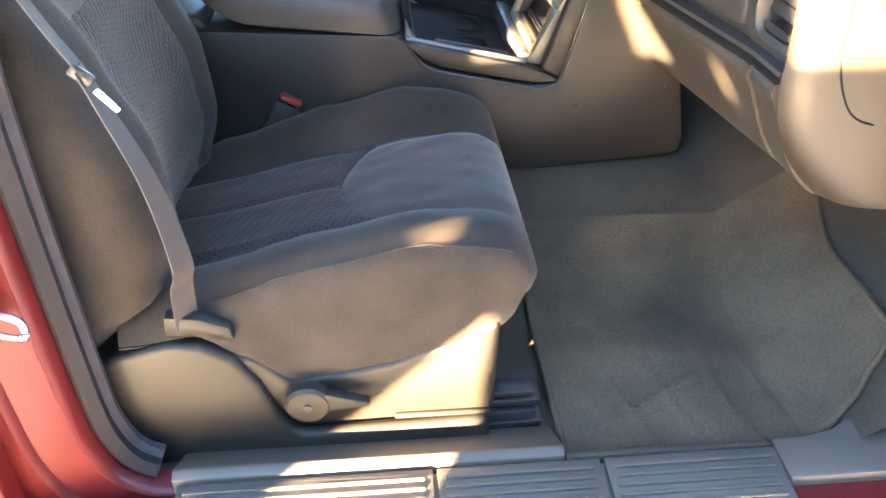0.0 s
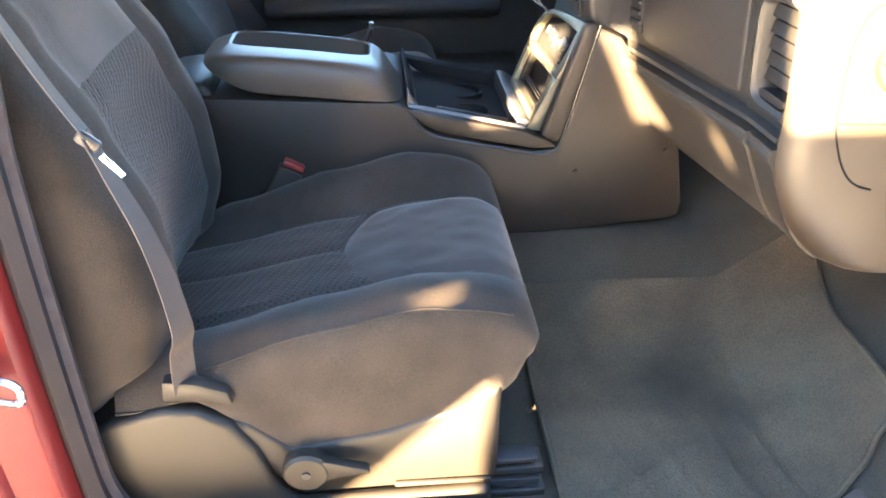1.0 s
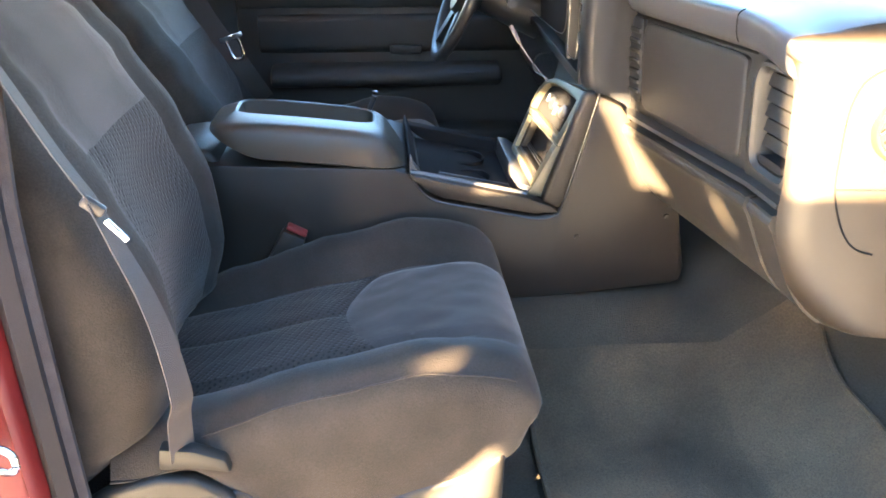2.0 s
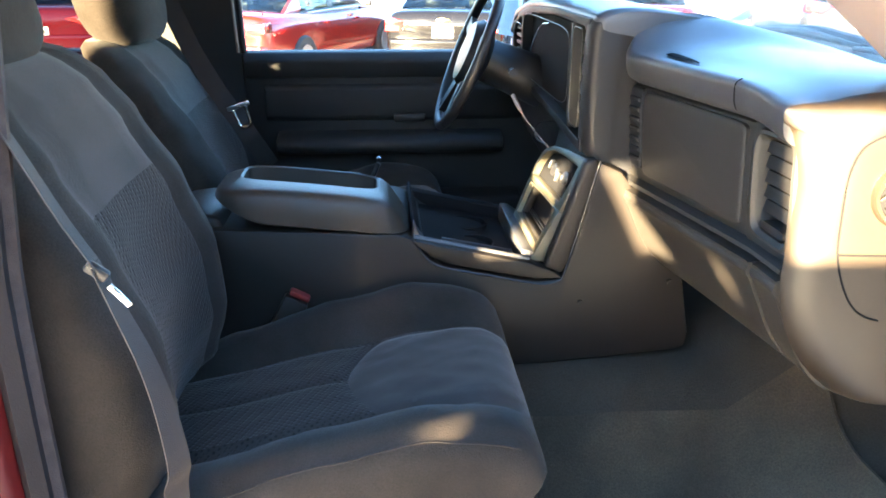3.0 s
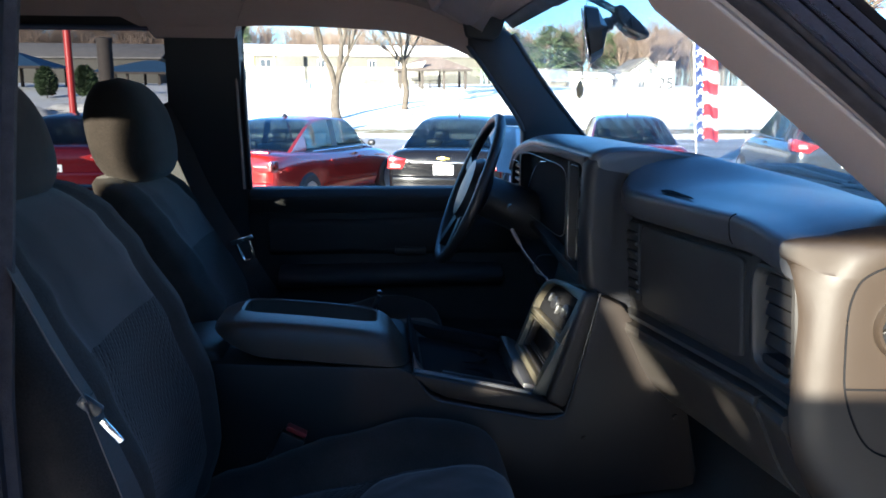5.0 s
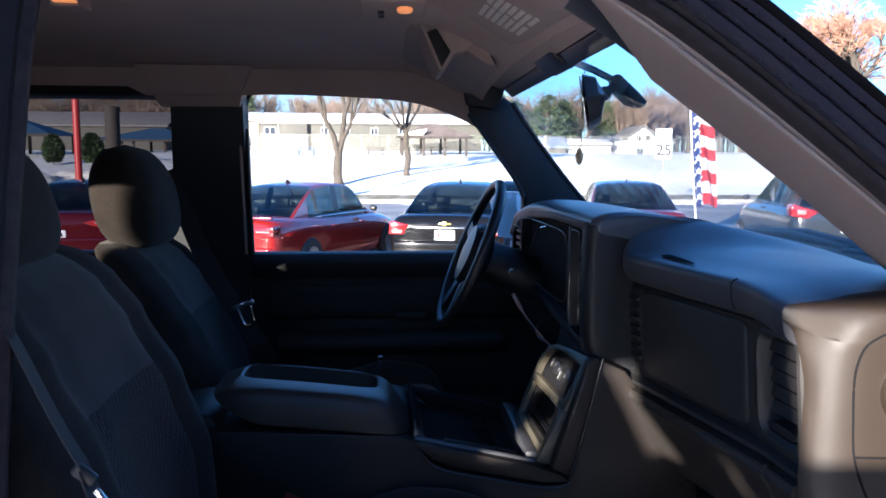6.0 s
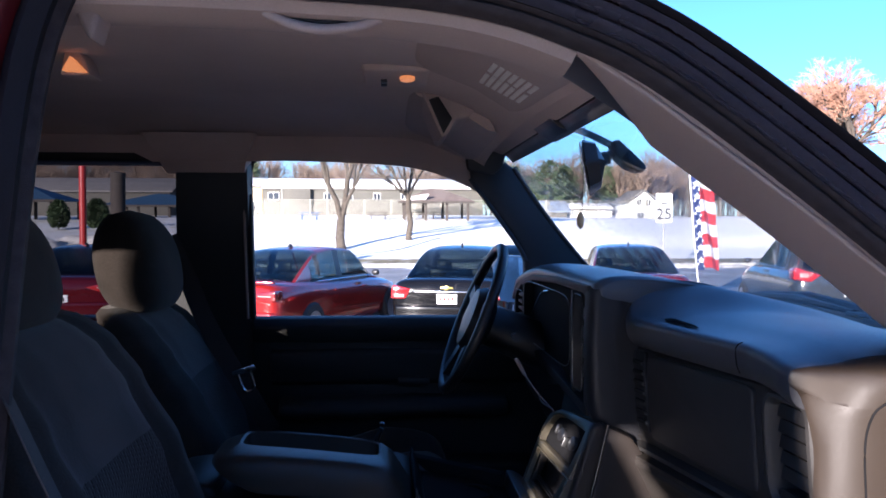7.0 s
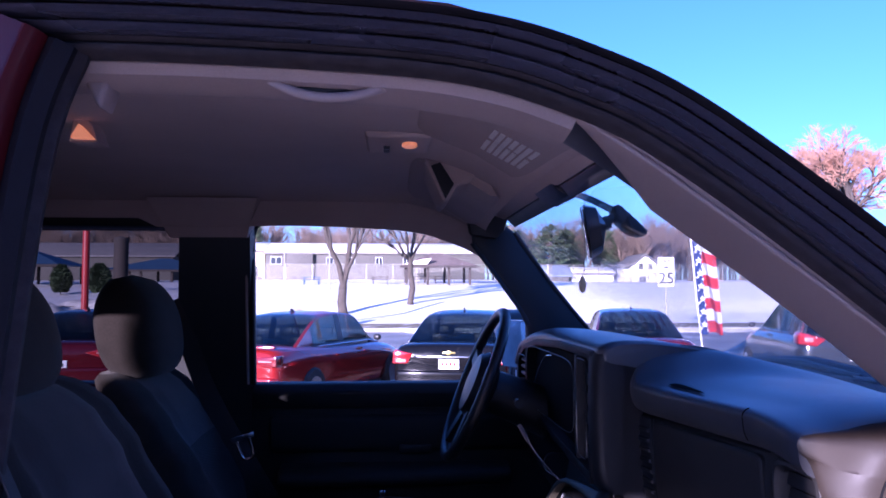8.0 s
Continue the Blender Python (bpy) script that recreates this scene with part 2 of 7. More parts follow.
def grid_parts(P, nu, nv, region, wrap=False):
    """Splits a grid of points P(i, j) into one bmesh a region name."""
    pts = [[Vector(P(i, j)) for j in range(nv)] for i in range(nu)]
    out = {}
    for i in range(nu - 1):
        for j in range(nv if wrap else nv - 1):
            k = region(i, j)
            if k is None:
                continue
            bm, vs = out.setdefault(k, (bmesh.new(), {}))
            q = []
            for a, b in ((i, j), (i + 1, j), (i + 1, (j + 1) % nv), (i, (j + 1) % nv)):
                if (a, b) not in vs:
                    vs[(a, b)] = bm.verts.new(pts[a][b])
                q.append(vs[(a, b)])
            bm.faces.new(q)
    return {k: v[0] for k, v in out.items()}

# ---- truck cab: shell ----
NEAR, FAR, MID = 0.70, 2.23, 1.465
FLOOR = 0.60


def floor_height(x, y):
    """Carpet: flat wells either side of the transmission tunnel, rising to the toe board in front."""
    t = abs(y - 1.45)
    z = FLOOR + 0.19 * (1 / (1 + math.exp((t - 0.30) / 0.035)))
    if x > 0.62:
        z += min(0.32, (x - 0.62) * 0.75)
    return z


nx, ny = 70, 44
bits = grid_parts(lambda i, j: (-1.75 + i * 2.75 / (nx - 1), 0.70 + j * 1.49 / (ny - 1),
                                floor_height(-1.75 + i * 2.75 / (nx - 1), 0.70 + j * 1.49 / (ny - 1)) + 0.004 * noise.noise((i * 0.4, j * 0.4, 0))), nx, ny, lambda i, j: "f")
single("floor", bits["f"], CARPET, "dark brown carpeted cab floor with transmission tunnel", "floor", kind="structure", recalc=False)

# rocker and painted sill below the door opening
cab = thing("cab_body", "dark red painted steel cab shell of a pickup truck", "truck cab", (0, 1.45, 0.4), kind="structure")
part("rocker", prism([(0.555, 0.40), (0.57, 0.60), (0.595, 0.628), (0.690, 0.630), (0.698, 0.62), (0.70, 0.40)], "x", -1.75, 1.05, 0.008), RED, cab, "glossy red rocker panel under the door opening")
part("underbody", box(-1.8, 0.76, 0.42, 1.1, 2.2, 0.55, 0.01), BLACK, cab)


# path of the door opening's upper rail and front pillar, as x, z at the seal
RAIL = smooth_path([(-0.48, 0, 1.752), (-0.29, 0, 1.757), (-0.105, 0, 1.753), (0.061, 0, 1.742), (0.175, 0, 1.713), (0.29, 0, 1.657), (0.504, 0, 1.502), (0.74, 0, 1.31), (0.95, 0, 1.13)], 6)
# the same on the far side, where it is the window's upper edge
OPEN_REAR = [(-0.300, 1.757), (-0.335, 1.64), (-0.375, 1.30), (-0.385, 1.15), (-0.385, 0.80), (-0.375, 0.70), (-0.345, 0.652), (-0.28, 0.642)]


def rail_strip(side, prof, path=RAIL):
    """Sweeps a profile of (outward, y) points along the rail; side maps y."""
    rings = []
    for i, p in enumerate(path):
        d = (path[min(i + 1, len(path) - 1)] - path[max(i - 1, 0)]).normalized()
        n = Vector((-d.z, 0, d.x))
        rings.append([p + n * o + Vector((0, side(y), 0)) for o, y in prof])
    return loft(rings)


def slim(prof):
    """The outer rail's profile, drawn in towards the seal."""
    return [(-0.003 + 0.80 * o, 0.745 + 0.80 * (y - 0.745)) for o, y in prof]


def same(y):
    return y


def mirrored(y):
    return 2 * MID - y


for side, path in ((same, RAIL), (mirrored, [p for p in RAIL if p.x < 0.28])):
    part("roof_rail", rail_strip(side, slim([(0.020, 0.745), (0.0225, 0.728), (0.0245, 0.716), (0.0275, 0.711), (0.0300, 0.714), (0.0310, 0.722), (0.0325, 0.722), (0.0335, 0.708), (0.0355, 0.694), (0.0385, 0.688), (0.0410, 0.692), (0.0420, 0.702), (0.0440, 0.700), (0.0455, 0.684), (0.0485, 0.676), (0.052, 0.680), (0.055, 0.70), (0.060, 0.74), (0.066, 0.80), (0.05, 0.84), (0.02, 0.82)]), path), RAILD, cab, "glossy dark roof rail, tinted blue for the sky it reflects")
    part("paint_line", rail_strip(side, slim([(0.0414, 0.6965), (0.0420, 0.6952), (0.0428, 0.6965), (0.0424, 0.703)]), path), RED, cab, "thin red painted flange")
    part("drip_moulding", rail_strip(side, slim([(0.0505, 0.675), (0.0515, 0.664), (0.0535, 0.661), (0.0555, 0.666), (0.056, 0.69), (0.053, 0.695)]), path), RUBBER, cab, "dark rubber drip moulding")
seal = thing("door_seal", "dark rubber weatherstrip round the open door frame", "door seal", (-0.3, 0.74, 0.7))
part("seal_strip", rail_strip(same, slim([(0.000, 0.775), (0.001, 0.752), (0.005, 0.743), (0.010, 0.740), (0.0135, 0.744), (0.0150, 0.748), (0.0165, 0.742), (0.0195, 0.736), (0.0225, 0.740), (0.0235, 0.775), (0.012, 0.782)])), SEALB, seal)
jamb_path = smooth_path([(x, 0, z) for x, z in OPEN_REAR] + [(0.0, 0, 0.640), (0.5, 0, 0.640)], 5)
part("seal_strip", rail_strip(same, [(0.000, 0.755), (0.004, 0.732), (-0.010, 0.722), (-0.024, 0.732), (-0.024, 0.755)], jamb_path[:33]), RUBBER, seal)
part("trim_edge", rail_strip(same, [(0.006, 0.768), (0.009, 0.755), (0.000, 0.745), (-0.003, 0.75), (-0.004, 0.768)], jamb_path[:33]), SEALB, seal, "brown edge of the pillar trim")

# rear door jamb of the near side: stepped red sheet metal with a striker
def jamb_strip(prof, path=jamb_path[:36]):
    return rail_strip(same, prof, path)


part("door_jamb", jamb_strip([(-0.018, 0.745), (-0.022, 0.716), (-0.026, 0.708), (-0.031, 0.705), (-0.036, 0.708), (-0.085, 0.702), (-0.089, 0.694), (-0.094, 0.691), (-0.099, 0.694), (-0.17, 0.688), (-0.17, 0.72), (-0.06, 0.76)]), RED, cab, "stepped glossy red door jamb")
striker = thing("door_striker", "bright steel door latch striker on the red jamb", "door striker", (-0.44, 0.66, 1.0))
part("loop", tube(smooth_path([(-0.455, 0.676, 0.990), (-0.410, 0.660, 0.990), (-0.394, 0.656, 0.984), (-0.391, 0.655, 0.972), (-0.394, 0.656, 0.962), (-0.410, 0.660, 0.958), (-0.455, 0.676, 0.958)], 4), 0.0042, 8), CHROME, striker)
part("base_plate", box(-0.465, 0.672, 0.945, -0.440, 0.690, 1.003, 0.003), CHROME, striker)

# near side behind the opening: rear side panel with a window, seen by the light that comes through it
def side_wall(y0, y1, name):
    """Body side behind the B pillar, with a window opening, as four butted slabs."""
    part(name, prism([(-1.75, 0.55), (-0.50, 0.55), (-0.49, 1.27), (-1.75, 1.27)], "y", y0, y1, 0.01), RED, cab)
    part(name, prism([(-1.75, 1.735), (-0.44, 1.735), (-0.43, 1.79), (-1.75, 1.79)], "y", y0 + (0.04 if y0 < 1 else -0.05), y1 + (0.05 if y0 < 1 else -0.04), 0.01), RED, cab)
    part(name, prism([(-1.75, 1.27), (-1.50, 1.27), (-1.56, 1.70), (-1.75, 1.70)], "y", y0 + (0.02 if y0 < 1 else -0.02), y1 + (0.02 if y0 < 1 else -0.02), 0.01), RED, cab)


side_wall(0.655, 0.74, "side_panel")
side_wall(2.24, 2.33, "side_panel")
part("pillar", prism([(-0.60, 1.27), (-0.50, 1.27), (-0.43, 1.70), (-0.52, 1.70)], "y", 0.66, 0.75, 0.012), RED, cab, "red B pillar")

# back wall with its window
part("back_wall", box(-1.80, 0.68, 0.55, -1.74, 2.27, 1.30, 0.01), RED, cab)
part("back_wall", box(-1.78, 0.70, 1.66, -1.70, 2.24, 1.80, 0.01), RED, cab)
part("back_wall", box(-1.79, 0.68, 1.30, -1.72, 0.82, 1.66, 0.01), RED, cab)
# far part widened, out of view, to keep sun off the driver's door
part("back_wall", box(-1.79, 1.76, 1.30, -1.72, 2.26, 1.66, 0.01), RED, cab)

# outer roof skin, slightly domed, and the headliner beneath it
def roof_z(x, y, crown, edge):
    u = (y - MID) / 0.70
    z = edge + crown * (1 - u * u) + crown * 0.3 * (1 - u ** 6)
    front = max(0.0, x - 0.02)
    return z - 1.0 * front ** 1.7 - 0.06 * max(0.0, -1.2 - x)


rn, rm = 40, 30
def roof_pt(i, j):
    x = -1.78 + i * 2.05 / (rn - 1)
    half = 0.69 - 0.02 * max(0, x)
    y = MID + half * (-1 + 2 * j / (rm - 1))
    return x, y, roof_z(x, y, 0.055, 1.825)


part("roof", grid_parts(roof_pt, rn, rm, lambda i, j: "r")["r"], RED, cab, "dark red roof skin", recalc=False)


def liner_pt(i, j):
    x = -1.74 + i * 2.00 / (rn - 1)
    half = 0.665
    u = -1 + 2 * j / (rm - 1)
    y = MID + half * u
    return x, y, roof_z(x, y, 0.03, 1.775) - 0.02 * u ** 8


single("ceiling", grid_parts(liner_pt, rn, rm, lambda i, j: "c")["c"], HEADLINER, "taupe cloth headliner under the cab roof", "headliner", kind="structure", recalc=False)

# windscreen header and front pillar covers
header = thing("windscreen_header", "taupe trim along the top of the windscreen", "header trim", (0.27, MID, 1.72), kind="structure")
part("header_trim", prism([(0.16, 1.790), (0.20, 1.762), (0.27, 1.738), (0.312, 1.722), (0.325, 1.735), (0.30, 1.78), (0.2, 1.81)], "y", 0.86, 2.07, 0.006), HEADLINER, header)
part("header_shade_band", prism([(0.314, 1.722), (0.338, 1.700), (0.350, 1.712), (0.328, 1.738)], "y", 0.88, 2.05, 0.003), BLACK, header, "black ceramic band along the glass")


COVER_PATH = smooth_path([(0.192, 0, 1.712), (0.29, 0, 1.650), (0.504, 0, 1.497), (0.72, 0, 1.325)], 6)


def pillar_cover(prof, grown):
    """Front pillar cover, swept along the pillar; it widens from a pointed tip at the header."""
    rings = []
    for i, p in enumerate(COVER_PATH):
        d = (COVER_PATH[min(i + 1, len(COVER_PATH) - 1)] - COVER_PATH[max(i - 1, 0)]).normalized()
        n = Vector((-d.z, 0, d.x))
        k = max(0.03, min(1.0, (p.x - 0.185) / 0.135)) if grown else 1.0
        rings.append([p + n * o + Vector((0, 0.765 + (y - 0.765) * k, 0)) for o, y in prof])
    return loft(rings)


COVER_PROF = [(0.000, 0.772), (-0.003, 0.785), (-0.006, 0.83), (-0.008, 0.890), (-0.006, 0.908), (0.002, 0.914), (0.022, 0.918), (0.055, 0.88), (0.05, 0.80), (0.02, 0.765)]
cover = thing("pillar_cover", "taupe front pillar cover, lightened for the light on it", "pillar trim", (0.45, 0.84, 1.5), "front pillar covers")
part("panel", pillar_cover(COVER_PROF, True), PILLARC, cover)
part("backing", pillar_cover([(o + 0.009, y - 0.002) for o, y in COVER_PROF], False), BLACK, cover, "black filler between cover and glass")
part("edge_bead", tube([p + Vector((-0.002, 0.772, -0.003)) for p in COVER_PATH], 0.0035, 8), PILLARC, cover, "rounded edge bead")
cover2 = thing("pillar_cover", "driver's taupe front pillar cover, darkened for its backlit shade", "pillar trim", (0.35, 2.11, 1.5), "front pillar covers")
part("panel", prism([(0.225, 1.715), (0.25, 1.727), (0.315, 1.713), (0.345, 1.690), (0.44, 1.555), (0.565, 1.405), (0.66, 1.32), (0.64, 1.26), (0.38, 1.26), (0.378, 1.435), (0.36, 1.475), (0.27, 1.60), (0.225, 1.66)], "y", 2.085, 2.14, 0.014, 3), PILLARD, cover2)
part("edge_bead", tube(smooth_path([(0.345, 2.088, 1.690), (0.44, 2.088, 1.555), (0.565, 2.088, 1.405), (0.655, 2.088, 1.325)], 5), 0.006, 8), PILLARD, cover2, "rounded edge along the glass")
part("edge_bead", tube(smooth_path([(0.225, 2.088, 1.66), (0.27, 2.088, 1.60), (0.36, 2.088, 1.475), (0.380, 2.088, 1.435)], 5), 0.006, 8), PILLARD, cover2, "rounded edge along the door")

# corner takes the darkened pillar colour, which holds its shade
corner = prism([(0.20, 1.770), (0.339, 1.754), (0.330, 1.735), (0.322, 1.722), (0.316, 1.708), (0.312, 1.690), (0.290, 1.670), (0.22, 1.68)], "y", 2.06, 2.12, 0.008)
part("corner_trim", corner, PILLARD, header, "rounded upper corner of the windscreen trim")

def placed_box(m, w, h):
    bm = box(-w, -h, -0.0006, w, h, 0.0006, 0.0)
    bmesh.ops.transform(bm, matrix=m, verts=bm.verts)
    return bm


# glass
def pane(name, pts, material, label, shade=False):
    bm = bmesh.new()
    bm.faces.new([bm.verts.new(p) for p in pts])
    r = bmesh.ops.solidify(bm, geom=bm.faces[:], thickness=0.005)
    ob = single(name, bm, material, label, "window", kind="structure", smooth=False)
    ob.visible_shadow = shade
    return ob


def screen_pt(i, j):
    """Windscreen: sloping, its sides wrapped back along the pillars."""
    v, u = i / 10, -1 + 2 * j / 24
    return 0.33 + 0.69 * v - 0.23 * v * abs(u) ** 4, MID + u * (0.64 + 0.145 * v), 1.722 - 0.508 * v


screen = grid_parts(screen_pt, 11, 25, lambda i, j: "w")["w"]
bmesh.ops.recalc_face_normals(screen, faces=screen.faces)
bmesh.ops.solidify(screen, geom=screen.faces[:], thickness=0.005)
ws = single("windscreen", screen, WIN, "clear sloping windscreen of the truck", "window", kind="structure", smooth=False)
ws.visible_shadow = False
pane("window_1", [(-0.40, 2.232, 1.26), (0.52, 2.232, 1.26), (0.46, 2.225, 1.45), (0.20, 2.15, 1.73), (-0.40, 2.15, 1.75)], WIN, "clear driver's door window, closed")
pane("window_2", [(-1.55, 2.25, 1.26), (-0.58, 2.25, 1.26), (-0.56, 2.18, 1.72), (-1.60, 2.18, 1.72)], WIN_TINT, "tinted rear side window")
pane("window_3", [(-1.52, 0.665, 1.26), (-0.56, 0.665, 1.26), (-0.48, 0.70, 1.745), (-1.57, 0.70, 1.745)], WIN_SMOKE, "smoky rear side window on the passenger side", True)
pane("window_4", [(-1.755, 0.81, 1.29), (-1.755, 1.765, 1.29), (-1.745, 1.765, 1.67), (-1.745, 0.81, 1.67)], WIN_TINT, "tinted back window of the cab", True)

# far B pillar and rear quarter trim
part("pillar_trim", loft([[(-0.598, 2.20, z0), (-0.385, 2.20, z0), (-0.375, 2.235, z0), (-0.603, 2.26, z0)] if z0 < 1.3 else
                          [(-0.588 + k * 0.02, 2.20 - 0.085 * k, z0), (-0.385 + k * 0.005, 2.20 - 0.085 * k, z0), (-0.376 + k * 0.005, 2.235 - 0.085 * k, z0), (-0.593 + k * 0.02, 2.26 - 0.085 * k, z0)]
                          for z0, k in ((0.60, 0), (1.25, 0), (1.50, 0.5), (1.69, 0.9), (1.76, 1.0))]), PILLARD, cab, "taupe cover of the far B pillar, darkened for its backlit shade")
part("quarter_trim", box(-1.74, 2.19, 0.60, -0.625, 2.24, 1.262, 0.012), DOORC, cab, "taupe rear side trim panel, darkened for its shade")
part("window_frame", box(-1.74, 2.10, 1.70, -0.570, 2.25, 1.79, 0.012), TRIM, cab)
part("window_frame", rail_strip(mirrored, [(-0.052, 0.835), (-0.048, 0.80), (-0.02, 0.775), (0.03, 0.76), (0.034, 0.835)], [Vector((-1.74, 0, 1.776)), Vector((-0.70, 0, 1.776)), Vector((-0.655, 0, 1.774)), Vector((-0.615, 0, 1.752))] + [p for p in RAIL if p.x < 0.42]), HEADLINER, cab, "taupe headliner edge over the driver's window")

part("headliner_edge", rail_strip(same, [(-0.020, 0.835), (-0.022, 0.80), (-0.014, 0.776), (-0.004, 0.770), (0.012, 0.775), (0.014, 0.835)], [p for p in RAIL if p.x < 0.20]), PILLARC, cab, "taupe headliner edge over the passenger's door")
WIN_EDGE = [Vector((x, 2.158, z)) for x, z in ((-0.371, 1.272), (-0.378, 1.50), (-0.380, 1.64), (-0.377, 1.690), (-0.364, 1.713), (-0.335, 1.724), (-0.27, 1.726), (-0.14, 1.722), (-0.03, 1.714))]
part("window_seal", tube(smooth_path(WIN_EDGE, 4), 0.007, 8), RUBBER, cab, "black rubber round the driver's window")
part("seal_lip", tube([p + Vector((-0.013, -0.010, 0.002)) for p in smooth_path(WIN_EDGE[:6], 4)], 0.004, 6), PILLARC, cab, "pale edge of the pillar trim")
fill = prism([(-0.40, 1.80), (-0.40, 1.66), (-0.379, 1.66), (-0.376, 1.692), (-0.362, 1.714), (-0.333, 1.725), (-0.27, 1.727), (-0.27, 1.80)], "y", 2.155, 2.175, 0.0)
part("window_corner", fill, DOORC, cab, "rounded corner of the window frame")
part("pillar_cap", loft([[(x0, y0, z), (x1, y0, z), (x1 + 0.004, y0 + 0.05, z), (x0 - 0.004, y0 + 0.05, z)] for z, x0, x1, y0 in ((1.675, -0.592, -0.386, 2.112), (1.690, -0.600, -0.382, 2.104), (1.72, -0.610, -0.372, 2.088), (1.775, -0.640, -0.35, 2.05))]), HEADLINER, cab, "taupe cap where the pillar meets the headliner")

# sill plates, separate ribbed pieces
sill = thing("sill_plate", "ribbed brown plastic scuff plate along the door sill", "sill plate", (0.1, 0.68, 0.64))
for xa, xb in ((-0.30, 0.050), (0.056, 0.288), (0.294, 0.545)):
    part("plate", prism([(0.600, 0.634), (0.610, 0.642), (0.682, 0.650), (0.696, 0.648), (0.700, 0.634)], "x", xa, xb, 0.002), PLATE, sill)
    for k in range(5):
        yy = 0.616 + k * 0.0145
        part("rib", box(xa + 0.010, yy, 0.640 + k * 0.0022, xb - 0.012, yy + 0.0055, 0.6465 + k * 0.0022, 0.0016), PLATE, sill)
part("plate_bed", prism([(0.602, 0.626), (0.612, 0.637), (0.690, 0.643), (0.700, 0.628)], "x", -0.30, 0.548, 0.001), PLATE, sill)
part("kick_trim", prism([(0.547, 0.640), (0.547, 0.712), (0.60, 0.713), (0.647, 0.723), (0.69, 0.746), (0.734, 0.783), (0.81, 0.853), (0.95, 0.93), (0.95, 0.66), (0.80, 0.640)], "z", 0.600, 0.648, 0.006), PLATE, sill, "smooth taupe kick trim")
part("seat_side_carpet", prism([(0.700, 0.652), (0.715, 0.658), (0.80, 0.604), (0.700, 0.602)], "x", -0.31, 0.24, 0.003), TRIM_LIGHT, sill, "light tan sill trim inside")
part("seat_side_carpet", prism([(0.700, 0.649), (0.711, 0.647), (0.722, 0.604), (0.700, 0.602)], "x", 0.242, 0.545, 0.003), CARPET, sill)
part("front_jamb", prism([(0.70, 0.60), (0.745, 0.66), (0.765, 0.80), (0.77, 1.28), (0.95, 1.28), (0.95, 0.60)], "y", 0.61, 0.69, 0.012), RED, cab, "red front door jamb below the pillar")
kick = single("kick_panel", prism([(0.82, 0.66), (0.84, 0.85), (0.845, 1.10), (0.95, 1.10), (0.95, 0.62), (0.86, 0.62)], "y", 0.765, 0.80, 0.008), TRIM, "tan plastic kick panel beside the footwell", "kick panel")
single("wall_front", box(0.96, 0.74, 0.50, 1.0, 2.2, 1.32, 0.01), BLACK, "black firewall behind the dashboard", "firewall", kind="structure")

# small sticker on the inside of the windscreen
SM = Matrix.Translation((0.369, 2.230, 1.685)) @ Vector((-0.593, 0, -0.805)).to_track_quat("Z", "Y").to_matrix().to_4x4()
single("sticker", placed_box(SM, 0.020, 0.014), mat("dark_blue_sticker", (0.05, 0.07, 0.16), 0.5, var=0.2, scale=80, bump=0.0), "small dark sticker on the windscreen", "sticker", smooth=False)

# ---- seats ----
def placed(bm, m):
    bmesh.ops.transform(bm, matrix=m, verts=bm.verts)
    return bm


